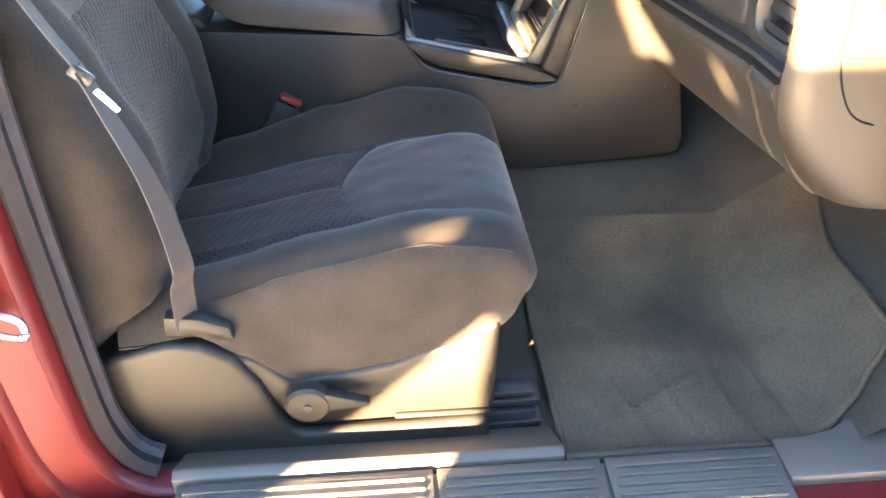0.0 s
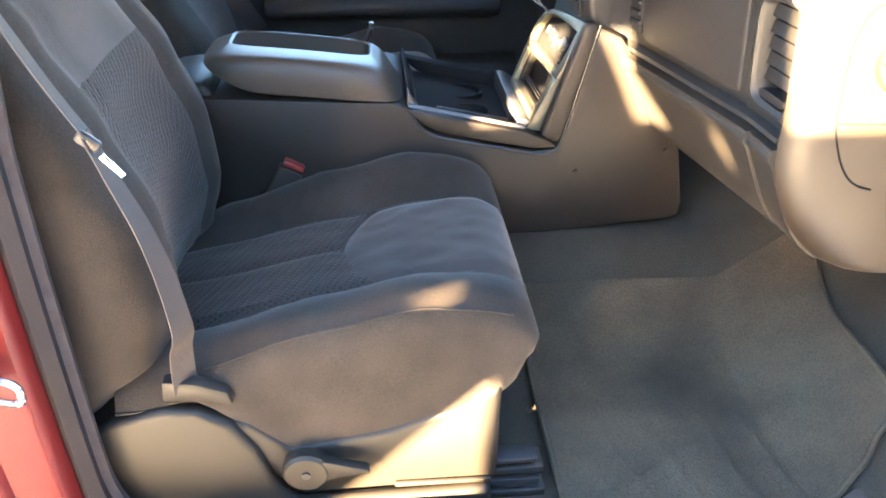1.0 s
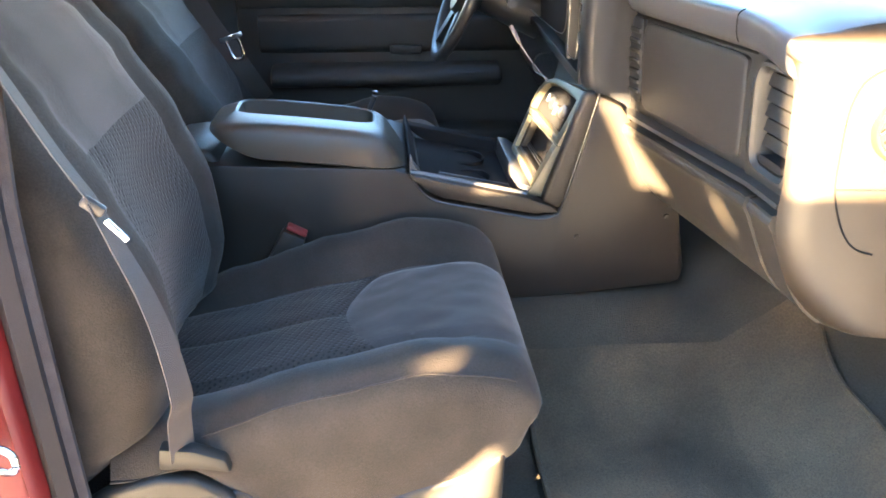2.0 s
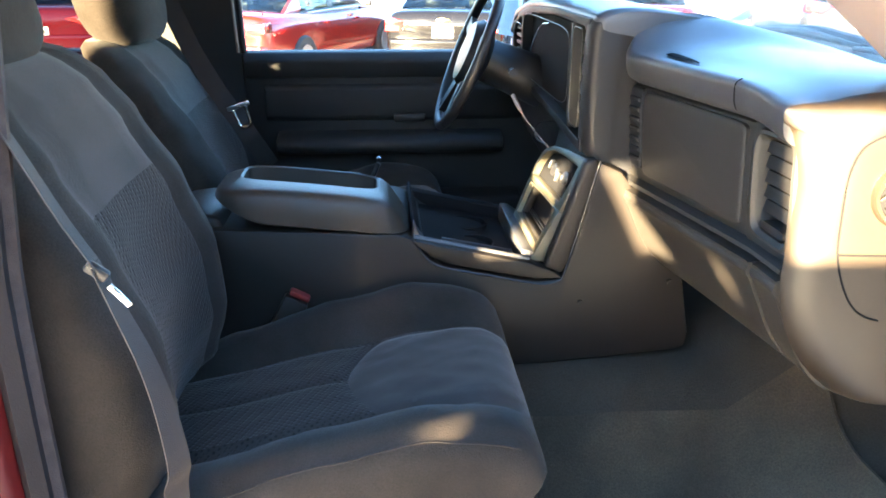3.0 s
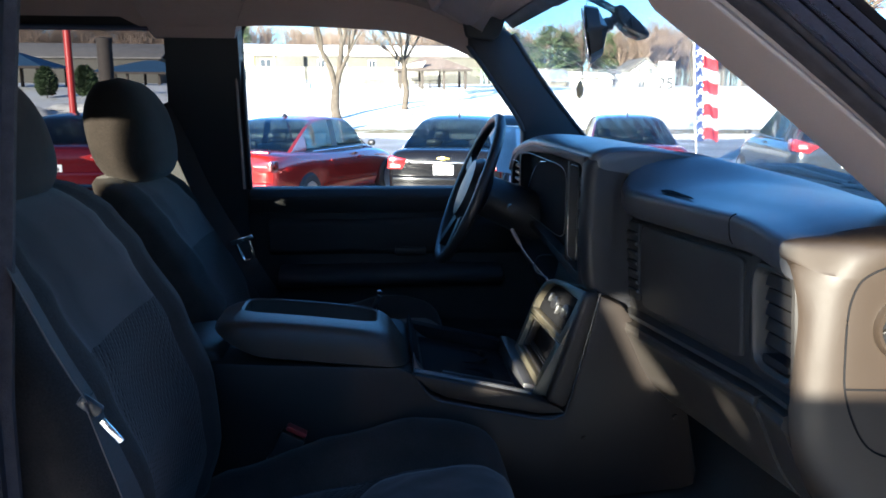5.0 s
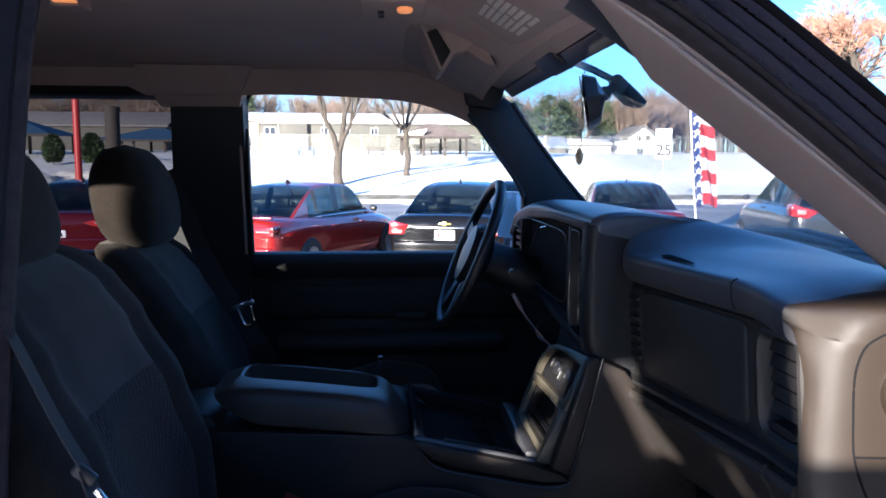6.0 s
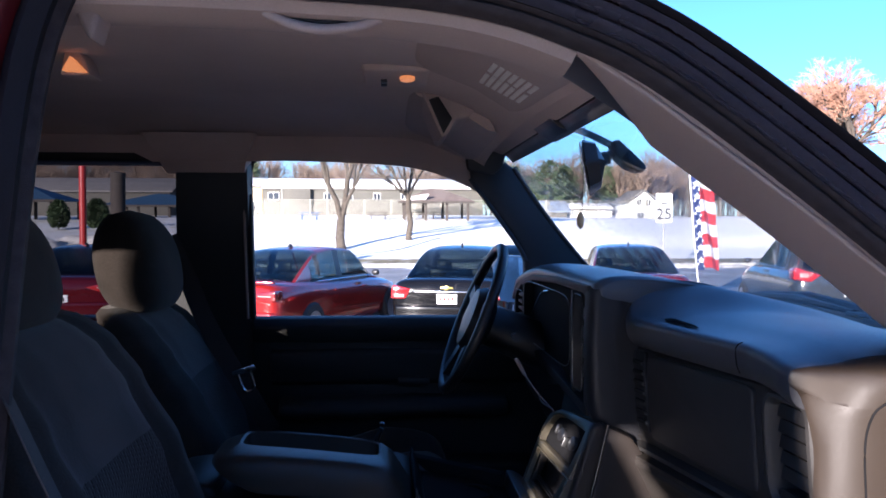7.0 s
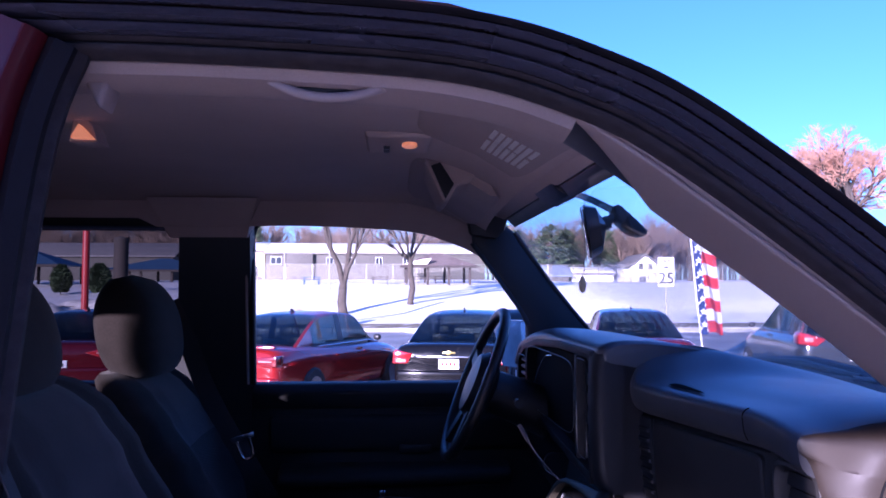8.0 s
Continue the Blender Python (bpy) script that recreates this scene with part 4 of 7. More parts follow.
for k in (0, 1):
    part("pocket_lip", stack_poly([(0.13, 0.185 + k * 0.03), (0.88, 0.185 + k * 0.03), (0.88, 0.195 + k * 0.03), (0.13, 0.195 + k * 0.03)], -0.020, -0.014), BLACK, stack, "thin bright lip in the pocket")
for u in (0.34, 0.62):
    part("socket", stack_poly([(u + 0.07 * math.cos(a), 0.765 + 0.07 * math.sin(a)) for a in [k * math.pi / 8 for k in range(16)]], -0.012, -0.002), BLACK, stack, "round power socket")
for u, v in ((0.47, 0.68), (0.72, 0.74)):
    part("socket_tab", stack_poly([(u - 0.009, v), (u + 0.009, v), (u + 0.009, v + 0.10), (u - 0.009, v + 0.10)], -0.008, 0.002), STEEL, stack, "bright tab")
part("side_cheek", prism([(0.288, 0.988), (0.322, 0.972), (0.336, 1.0), (0.380, 1.175), (0.372, 1.192), (0.352, 1.188), (0.318, 1.08)], "y", 1.283, 1.309, 0.008, 3), CONSOLE, stack, "rounded brown cheek of the stack")

# ---- dashboard ----
dash = thing("dashboard", "dark two-tone moulded dashboard with vents and glove box", "dashboard", (0.5, 1.45, 1.0), kind="structure")


def dash_curve(y):
    """How far the face lies ahead of its mean line: it slants back towards the middle of the cab."""
    if y < 0.868:
        return 1.9 * (0.99 - y) ** 2.0
    if y < 0.95:
        return 0.0283 - 0.034 * (y - 0.868)
    return 0.0255 - 0.19 * (y - 0.95)


def pulled(x, o):
    return x + o * max(0.0, min(1.0, (0.80 - x) / 0.3))


def dash_loft(section, y0, y1, n, plain=False):
    rings = []
    for k in range(n):
        y = y0 + (y1 - y0) * k / (n - 1)
        o = 0.0 if plain else dash_curve(y)
        rings.append([(pulled(x, o), y, z) for x, z in section])
    return loft(rings)


def fine_section(sec, step=3):
    return [tuple(q)[::2] for q in smooth_path([(x, 0, z) for x, z in sec], step)]


top_sec = [(0.90, 1.30), (0.88, 1.335), (0.80, 1.362), (0.70, 1.381), (0.60, 1.391), (0.53, 1.388), (0.485, 1.380), (0.452, 1.3765), (0.441, 1.3745), (0.4350, 1.3690), (0.4345, 1.360), (0.438, 1.340), (0.452, 1.327), (0.49, 1.320), (0.60, 1.30), (0.85, 1.28)]
wall_sec = [(0.90, 1.30), (0.88, 1.335), (0.80, 1.368), (0.70, 1.395), (0.60, 1.418), (0.53, 1.433), (0.47, 1.433), (0.452, 1.425), (0.442, 1.41), (0.438, 1.39), (0.437, 1.37), (0.437, 1.36), (0.445, 1.335), (0.49, 1.320), (0.60, 1.30), (0.85, 1.28)]
hood_sec = [(0.90, 1.30), (0.88, 1.335), (0.80, 1.368), (0.70, 1.395), (0.60, 1.418), (0.50, 1.435), (0.43, 1.442), (0.385, 1.440), (0.362, 1.430), (0.358, 1.419), (0.366, 1.410), (0.42, 1.400), (0.60, 1.36), (0.85, 1.29)]


def pad_section(y):
    """The roll along the front edge, rounded off at its inner end against the side of the instrument hood."""
    u = max(0.0, min(1.0, (y - 1.225) / 0.084))
    w = 1 - math.sqrt(max(0.0, 1 - u ** 2.2))
    lu = max(0.0, min(1.0, (y - 1.17) / 0.13))
    lift = lu * lu * (3 - 2 * lu)
    o, near = dash_curve(y), max(0.0, 0.98 - y)
    out = []
    for (x, z), (xe, ze) in zip(fine_section(top_sec), fine_section(wall_sec)):
        m = max(0.0, min(1.0, (x - 0.45) / 0.13)) if z > 1.345 else 0.0
        q = w * (1 - m) + lift ** 1.6 * m
        out.append((pulled(x, o) * (1 - q) + xe * q, y, z * (1 - q) + ze * q - 2.2 * near ** 2.4))
    return out


part("upper_pad", loft([pad_section(0.859 + (1.309 - 0.859) * (1 - (1 - k / 59) ** 1.5)) for k in range(60)]), DASH_TOP, dash, "dark soft dash pad with a rolled front edge")
rings = []
for k in range(50):
    y = 1.300 + 0.82 * (k / 49) ** 1.7
    far = max(0.0, (y - 1.75) / 0.37)
    e = max(0.0, 1 - (y - 1.300) / 0.016)
    ring = []
    for x, z in fine_section(hood_sec):
        f = max(0.0, min(1.0, (0.80 - x) / 0.3))
        up = max(0.0, min(1.0, (z - 1.30) / 0.1))
        ring.append((x - 0.010 * far * f + 0.012 * e ** 2 * f, y, z - (0.055 * far ** 2 + 0.03 * max(0.0, far - 0.85) / 0.15) * up - 0.006 * e ** 2 * up))
    rings.append(ring)
part("instrument_hood", loft(rings), DASH_TOP, dash, "dark hood over the instruments")
def pad_z(x, y):
    """Height of the pad's top at a place."""
    row = sorted((q[0], q[2]) for q in pad_section(y) if q[2] > 1.368)
    for (a, p), (b, q) in zip(row, row[1:]):
        if a <= x <= b:
            return p + (q - p) * (x - a) / max(1e-6, b - a)
    return row[0][1] if x < row[0][0] else row[-1][1]


# black plate laid on the pad; its colour stands for the slot's shade
SLOT = [(1.088, 0.452, 0.455), (1.11, 0.449, 0.458), (1.14, 0.444, 0.458), (1.165, 0.440, 0.457), (1.185, 0.439, 0.456), (1.195, 0.442, 0.452)]
slot = grid_parts(lambda i, j: (SLOT[i][1] + (SLOT[i][2] - SLOT[i][1]) * j / 5, SLOT[i][0], pad_z(SLOT[i][1] + (SLOT[i][2] - SLOT[i][1]) * j / 5, SLOT[i][0]) + 0.0028), len(SLOT), 6, lambda i, j: "s")["s"]
bmesh.ops.solidify(slot, geom=slot.faces[:], thickness=0.002)
part("slot_plate", slot, GAUGE, dash, "thin black plate on the pad in place of a shaded slot", smooth=False)
part("pad_seam", tube([Vector(p) for p in pad_section(0.972) if p[2] > 1.332 and p[0] < 0.466], 0.0011, 6), GAUGE, dash)
face_sec = [(0.60, 1.325), (0.490, 1.325), (0.478, 1.315), (0.474, 1.28), (0.479, 1.20), (0.487, 1.158), (0.492, 1.150), (0.60, 1.145)]
part("glove_face", dash_loft(face_sec, 0.978, 1.335, 26), DASH_FACE, dash, "grey-brown dash face")
# a ledge under the face, then the knee panel
part("ledge", dash_loft([(0.60, 1.156), (0.484, 1.153), (0.472, 1.149), (0.471, 1.143), (0.478, 1.139), (0.60, 1.136)], 0.868, 1.315, 26), DASH_FACE, dash, "narrow ledge under the glove box")
low_sec = [(0.60, 1.137), (0.478, 1.135), (0.466, 1.128), (0.464, 1.118), (0.472, 1.105), (0.508, 1.03), (0.546, 0.985), (0.576, 0.968), (0.60, 0.972), (0.66, 1.0), (0.80, 1.05), (0.82, 1.13)]
low_sec = fine_section(low_sec)
part("knee_panel", dash_loft(low_sec, 0.935, 1.305, 26), DASH_LOW, dash, "tan-brown lower dash panel")
part("knee_panel", dash_loft([(x + 0.003, z) for x, z in low_sec], 0.868, 0.930, 6), DASH_LOW, dash, "tan-brown lower dash panel")


def face_x(y, z):
    return 0.474 + 0.085 * max(0, (1.28 - z)) + dash_curve(y)


def face_ring(y0, y1, z0, z1, p, d, n=40):
    cy, cz, hy, hz = (y0 + y1) / 2, (z0 + z1) / 2, (y1 - y0) / 2, (z1 - z0) / 2
    out = []
    for k in range(n):
        a = 2 * math.pi * (k + 0.5) / n
        c, q = math.cos(a), math.sin(a)
        y, z = cy + hy * math.copysign(abs(c) ** p, c), cz + hz * math.copysign(abs(q) ** p, q)
        out.append((face_x(y, z) - d, y, z))
    return out


def face_pad(y0, y1, z0, z1, p, d, edge=0.005):
    """A low cushion-edged plate that follows the dash face."""
    return loft([face_ring(y0, y1, z0, z1, p, -0.01), face_ring(y0, y1, z0, z1, p, d * 0.5), face_ring(y0 + edge * 0.4, y1 - edge * 0.4, z0 + edge * 0.4, z1 - edge * 0.4, p, d * 0.85), face_ring(y0 + edge, y1 - edge, z0 + edge, z1 - edge, p, d)])


def face_vent(y0, y1, z0, z1, oy0, oy1, oz0, oz1, slats):
    """Vent: a panel with a raised rounded frame round a deep well, with tilted slats."""
    v = part("vent", loft([face_ring(oy0, oy1, oz0, oz1, 0.10, -0.02), face_ring(oy0, oy1, oz0, oz1, 0.10, 0.0), face_ring(y0 - 0.003, y1 + 0.003, z0 - 0.003, z1 + 0.003, 0.30, 0.0), face_ring(y0, y1, z0, z1, 0.30, 0.007),
                           face_ring(y0 + 0.004, y1 - 0.004, z0 + 0.004, z1 - 0.004, 0.32, 0.008), face_ring(y0 + 0.009, y1 - 0.009, z0 + 0.010, z1 - 0.009, 0.34, 0.002), face_ring(y0 + 0.011, y1 - 0.011, z0 + 0.012, z1 - 0.011, 0.34, -0.030)], caps=False), DASH_FACE, dash, "louvred air vent in a raised rounded frame")
    part("vent_well", loft([face_ring(y0 + 0.008, y1 - 0.008, z0 + 0.008, z1 - 0.008, 0.34, -0.036), face_ring(y0 + 0.008, y1 - 0.008, z0 + 0.008, z1 - 0.008, 0.34, -0.029)]), BLACK, v)
    lo, hi = z0 + 0.034, z1 - 0.012
    for k in range(slats):
        z = lo + (hi - lo) * k / slats
        h = (hi - lo) / slats
        rr = []
        for j in range(5):
            y = y0 + 0.013 + (y1 - y0 - 0.026) * j / 4
            rr.append([(face_x(y, z) + 0.009, y, z), (face_x(y, z) + 0.004, y, z + 0.002), (face_x(y, z) + 0.007, y, z + h * 0.86), (face_x(y, z) + 0.013, y, z + h * 0.84)])
        part("vent_slat", loft(rr), VENTC, v)
    part("vent_dial", loft([face_ring(y0 + 0.020, y1 - 0.020, z0 + 0.014, z0 + 0.026, 0.4, -0.02), face_ring(y0 + 0.020, y1 - 0.020, z0 + 0.014, z0 + 0.026, 0.4, 0.003)]), BLACK, v)
    return v


part("glove_box_door", face_pad(0.990, 1.262, 1.166, 1.312, 0.13, 0.005), DASH_FACE, dash, "flat glove box door")
face_vent(0.866, 0.966, 1.166, 1.314, 0.8600, 0.9775, 1.150, 1.325, 5)
vent2 = part("vent", face_pad(1.268, 1.306, 1.175, 1.315, 0.25, 0.004), BLACK, dash, "dark narrow vent beside the hood")
for k in range(7):
    z = 1.188 + k * 0.017
    part("vent_slat", face_pad(1.271, 1.303, z, z + 0.009, 0.3, 0.0075, 0.002), VENTC, vent2)

# rounded door end of the dash with its round vent
# plan curve shaped to fit the camera's view
CAP_PLAN = smooth_path([(0.4970, 0.8580, 0), (0.5020, 0.8510, 0), (0.5110, 0.8420, 0), (0.5260, 0.8330, 0), (0.5460, 0.8270, 0), (0.5700, 0.8235, 0), (0.6050, 0.8205, 0), (0.6600, 0.8180, 0)], 4)
end_rings = []
for k, at in enumerate(CAP_PLAN):
    f = k / (len(CAP_PLAN) - 1)
    y, o = at.y, at.x - 0.464
    dz = -2.2 * max(0.0, 0.98 - y) ** 2.4
    w = 0.5 + 0.5 * math.cos(math.pi * min(1.0, f / 0.42))    # flush with the pad where it begins, then fuller
    sec = [(0.90, 1.30), (0.86, 1.345), (0.80, 1.368 + dz)]
    for (x0, z0), (x1, z1) in (((0.60, 1.386), (0.60, 1.3915)), ((0.52, 1.384), (0.486, 1.3810)), ((0.492, 1.371), (0.4440, 1.3760)), ((0.480, 1.358), (0.4335, 1.3690)), ((0.471, 1.340), (0.4345, 1.356)), ((0.466, 1.318), (0.448, 1.328)), ((0.464, 1.27), (0.464, 1.27))):
        sec.append((x0 + (x1 - x0) * w + o * (0.75 if x0 > 0.55 else 1.0), z0 + (z1 - z0) * w + (dz if z0 > 1.33 else 0.0)))
    sec += [(0.464 + o, 1.20), (0.466 + o, 1.12), (0.496 + o * 0.95, 1.045), (0.55 + o * 0.9, 0.985), (0.60 + o * 0.8, 0.968), (0.70 + o * 0.5, 1.0), (0.84, 1.06)]
    end_rings.append([(q.x, y, q.z) for q in smooth_path([(a, 0, b) for a, b in sec], 3)])
part("end_cap", loft(end_rings), DASH_END, dash, "light tan rounded dash end")
rv = Vector((0.612, 0.820, 1.262))
turnv = Matrix.Translation(rv) @ Vector((-0.22, -0.97, 0.05)).to_track_quat("Z", "Y").to_matrix().to_4x4()
rvent = part("round_vent", placed(lathe([(0.040, -0.02), (0.042, 0.008), (0.038, 0.014), (0.034, 0.013), (0.032, 0.002), (0.015, 0.000)], 32), turnv), DASH_END, dash, "round tan vent")
# near-black disc on the surface stands for the vent's shaded hollow
part("vent_well", placed(lathe([(0.001, 0.0045), (0.032, 0.0045), (0.033, -0.01)], 28), turnv), GAUGE, rvent)
slant = turnv @ Matrix.Rotation(radians(38), 4, "Z")
part("vent_blade", placed(merge(*[box(-0.029 + 0.010 * (k in (0, 4)), -0.0290 + k * 0.014, -0.004, 0.029 - 0.010 * (k in (0, 4)), -0.0258 + k * 0.014, 0.0115, 0.0008) for k in range(5)]), slant), TRIM, rvent)


def cap_at(r, z):
    """A place just proud of the rounded dash end, by its bearing x / y from the camera and its height."""
    for p, q in zip(CAP_PLAN, CAP_PLAN[1:]):
        a, b = p.x / p.y, q.x / q.y
        if a <= r <= b:
            at = p.lerp(q, (r - a) / (b - a))
            return Vector((at.x + 0.0075 * (max(0.0, z - 1.30) / 0.04) ** 1.5, at.y, z)) + Vector((-0.0004, -0.0009, 0))


part("panel_gap", tube(smooth_path([cap_at(*p) for p in ((0.745, 1.098), (0.72, 1.104), (0.698, 1.118), (0.677, 1.146), (0.660, 1.185), (0.655, 1.23), (0.653, 1.27), (0.656, 1.295), (0.664, 1.316), (0.68, 1.328), (0.70, 1.335), (0.73, 1.339))], 6), 0.0013, 6), GAUGE, dash, "curved joint in the dash end")
part("panel_gap", tube([cap_at(0.660 + 0.009 * k, 1.185) for k in range(12)], 0.0013, 6), GAUGE, dash, "joint in the dash end")

# ---- instruments ----
def cheek(y_rows, sec):
    return loft([[(q.x + e * max(0.0, min(1.0, (0.42 - q.x) / 0.05)), y, q.z) for q in smooth_path([(x, 0, z) for x, z in sec], 3)] for y, e in y_rows])


# side and end made darker than the hood's top: shade in the colour
part("hood_side", cheek(((1.309, 0.0), (1.312, 0.0), (1.35, 0.0)), [(0.47, 1.432), (0.43, 1.428), (0.392, 1.424), (0.388, 1.40), (0.386, 1.30), (0.382, 1.20), (0.40, 1.18), (0.47, 1.17), (0.475, 1.30)]), CLUSTER, dash, "side of the instrument hood, darkened for its shade")
part("hood_cheek", cheek(((1.301, 0.014), (1.303, 0.006), (1.309, 0.001), (1.318, -0.003), (1.338, -0.004), (1.348, 0.0)), [(0.397, 1.420), (0.375, 1.428), (0.360, 1.420), (0.354, 1.40), (0.352, 1.30), (0.356, 1.22), (0.366, 1.186), (0.385, 1.182), (0.391, 1.21), (0.396, 1.30)]), CLUSTER, dash, "rounded end of the instrument hood, darkened for its shade")
FX = 0.351
clus = part("instrument_bezel", merge(
    prism([(1.325, 1.424), (1.60, 1.424), (1.85, 1.412), (2.02, 1.388), (2.08, 1.36), (2.10, 1.33), (2.092, 1.33), (2.065, 1.352), (2.0, 1.376), (1.84, 1.398), (1.60, 1.409), (1.36, 1.408), (1.342, 1.40)], "x", FX, 0.40, 0.003),
    prism([(1.325, 1.424), (1.342, 1.40), (1.350, 1.30), (1.352, 1.20), (1.336, 1.19)], "x", FX, 0.40, 0.003),
    prism([(1.425, 1.409), (1.440, 1.409), (1.443, 1.235), (1.428, 1.215)], "x", FX - 0.002, 0.40, 0.003),
    prism([(1.945, 1.385), (1.960, 1.382), (1.960, 1.245), (1.945, 1.245)], "x", FX - 0.002, 0.40, 0.003),
    prism([(2.085, 1.345), (2.10, 1.335), (2.10, 1.245), (2.085, 1.245)], "x", FX, 0.40, 0.003),
    prism([(1.336, 1.21), (2.10, 1.250), (2.10, 1.232), (1.336, 1.19)], "x", FX, 0.40, 0.003)), CLUSTER, dash, "dark instrument surround")
for ya, yb, za, zb in ((1.352, 1.424, 1.228, 1.404), (1.446, 1.942, 1.25, 1.395), (1.963, 2.082, 1.25, 1.362)):
    ring = [(FX - 0.002, (ya + yb) / 2 + (yb - ya) / 2 * math.copysign(abs(math.cos(a)) ** 0.3, math.cos(a)), (za + zb) / 2 + (zb - za) / 2 * math.copysign(abs(math.sin(a)) ** 0.3, math.sin(a))) for a in [2 * math.pi * k / 40 for k in range(41)]]
    part("edge_trim", tube(ring, 0.0009, 5), STEEL, clus, "thin satin edge round the gauges")
part("instrument_face", box(0.374, 1.345, 1.20, 0.43, 2.09, 1.40, 0.0), GAUGE, clus, "dark gauges")
part("instrument_glass_edge", tube(smooth_path([(0.356, 1.90, 1.25), (0.357, 1.86, 1.32), (0.360, 1.78, 1.372), (0.362, 1.70, 1.385)], 6), 0.0016, 6), CHROME, clus)
for k in range(6):
    part("vent_slat", box(0.358, 1.965, 1.252 + k * 0.018, 0.385, 2.078, 1.260 + k * 0.018, 0.002), BLACK, clus)
for k in range(4):
    part("switch", box(0.366, 1.370, 1.245 + k * 0.036, 0.385, 1.426, 1.268 + k * 0.036, 0.003), BLACK, clus)
    part("switch_mark", box(0.3640, 1.380, 1.256 + k * 0.036, 0.3656, 1.40, 1.259 + k * 0.036, 0.0003), CHROME, clus)
part("column_panel", dash_loft([(0.60, 1.22), (0.385, 1.215), (0.378, 1.19), (0.40, 1.08), (0.46, 0.98), (0.60, 0.95)], 1.625, 2.20, 6, True), BLACK, dash)
part("stack_upper", dash_loft([(0.60, 1.22), (0.385, 1.215), (0.38, 1.19), (0.40, 1.10), (0.60, 1.05)], 1.318, 1.62, 6, True), BLACK, dash)

# ---- steering wheel ----
wheel = thing("steering_wheel", "black steering wheel with stitched rim on its column", "steering wheel", (0.205, 1.86, 1.306))
WM = Matrix.Translation((0.207, 1.86, 1.306)) @ Vector((-0.924, 0, 0.382)).to_track_quat("Z", "Y").to_matrix().to_4x4()
rim = [WM @ Vector((0.183 * math.cos(a), 0.183 * math.sin(a), 0.0)) for a in [2 * math.pi * k / 72 for k in range(72)]]
axis_n = WM.to_3x3() @ Vector((0, 0, 1))
rings = []
for k, p in enumerate(rim):
    c = (p - WM.translation).normalized()
    rings.append([p + (c * math.cos(a) + axis_n * math.sin(a)) * 0.0128 for a in [2 * math.pi * j / 12 for j in range(12)]])
part("rim", loft(rings + [rings[0]], caps=False), mat("leather_black", (0.02, 0.02, 0.022), 0.35, var=0.2, bump=0.3, fine=500), wheel)
part("hub", placed(lathe([(0.05, -0.045), (0.078, -0.03), (0.082, -0.005), (0.07, 0.012), (0.03, 0.018)], 28), WM), BLACK, wheel)
for a in (20, 160, 245, 295):
    d = Vector((math.cos(radians(a)), math.sin(radians(a)), 0))
    part("spoke", placed(band([d * 0.06 + Vector((0, 0, -0.01)), d * 0.178], 0.034, 0.014, (-d.y, d.x, 0)), WM), BLACK, wheel)
part("column", tube([WM @ Vector((0, 0, -0.03)), WM @ Vector((0, 0, -0.20))], [0.05, 0.06], 16), BLACK, wheel)
part("stalk", tube([(0.30, 1.80, 1.27), (0.28, 1.68, 1.285), (0.275, 1.62, 1.29)], [0.008, 0.007, 0.01], 8), BLACK, wheel)
part("shift_lever", tube(smooth_path([(0.275, 1.62, 1.245), (0.29, 1.58, 1.213), (0.31, 1.535, 1.184), (0.33, 1.496, 1.161)], 4), [0.0045] * 4 + [0.0016] * 9, 8), PILLARC, wheel, "thin bright lever under the column")
part("tie", tube(smooth_path([(0.36, 1.56, 1.20), (0.315, 1.525, 1.205), (0.305, 1.51, 1.18), (0.33, 1.50, 1.165)], 4), 0.0014, 6), STEEL, wheel)

# ---- far door ----
door = thing("driver_door", "taupe driver's door panel, closed, darkened for its shade", "car door", (0.0, 2.21, 0.65), kind="structure")
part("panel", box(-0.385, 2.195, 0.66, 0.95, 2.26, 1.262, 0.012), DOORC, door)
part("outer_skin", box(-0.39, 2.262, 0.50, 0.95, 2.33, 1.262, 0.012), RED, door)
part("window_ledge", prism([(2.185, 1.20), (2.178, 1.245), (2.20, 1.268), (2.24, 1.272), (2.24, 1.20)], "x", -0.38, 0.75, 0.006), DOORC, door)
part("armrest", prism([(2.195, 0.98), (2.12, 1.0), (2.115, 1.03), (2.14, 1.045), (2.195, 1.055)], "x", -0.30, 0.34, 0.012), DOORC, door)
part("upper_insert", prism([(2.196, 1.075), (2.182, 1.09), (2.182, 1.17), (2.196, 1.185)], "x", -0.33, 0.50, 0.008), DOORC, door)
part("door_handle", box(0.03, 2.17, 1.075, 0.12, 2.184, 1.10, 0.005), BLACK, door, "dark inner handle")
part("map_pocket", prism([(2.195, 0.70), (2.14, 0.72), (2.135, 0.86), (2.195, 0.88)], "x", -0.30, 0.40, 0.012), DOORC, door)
mir = thing("door_mirror", "black exterior mirror on the driver's door", "mirror", (0.46, 2.45, 1.3))
DM = Matrix.Translation((0.405, 2.47, 1.36)) @ Matrix.Rotation(radians(30), 4, "Z") @ Matrix.Rotation(radians(-17), 4, "Y")
part("housing", placed(box(0.002, -0.10, -0.095, 0.09, 0.10, 0.095, 0.03, 3), DM), BLACK, mir)
part("mirror_glass", placed(box(-0.004, -0.088, -0.082, 0.003, 0.088, 0.082, 0.002), DM), MIRROR, mir, "mirror glass")
part("mirror_arm", box(0.42, 2.32, 1.27, 0.47, 2.42, 1.31, 0.008), BLACK, mir)

# ---- floor mat ----
mn, mm = 64, 48
MAT_EDGE = [(0.25, 0.722), (0.58, 0.724), (0.647, 0.734), (0.69, 0.757), (0.734, 0.795), (0.79, 0.845)]


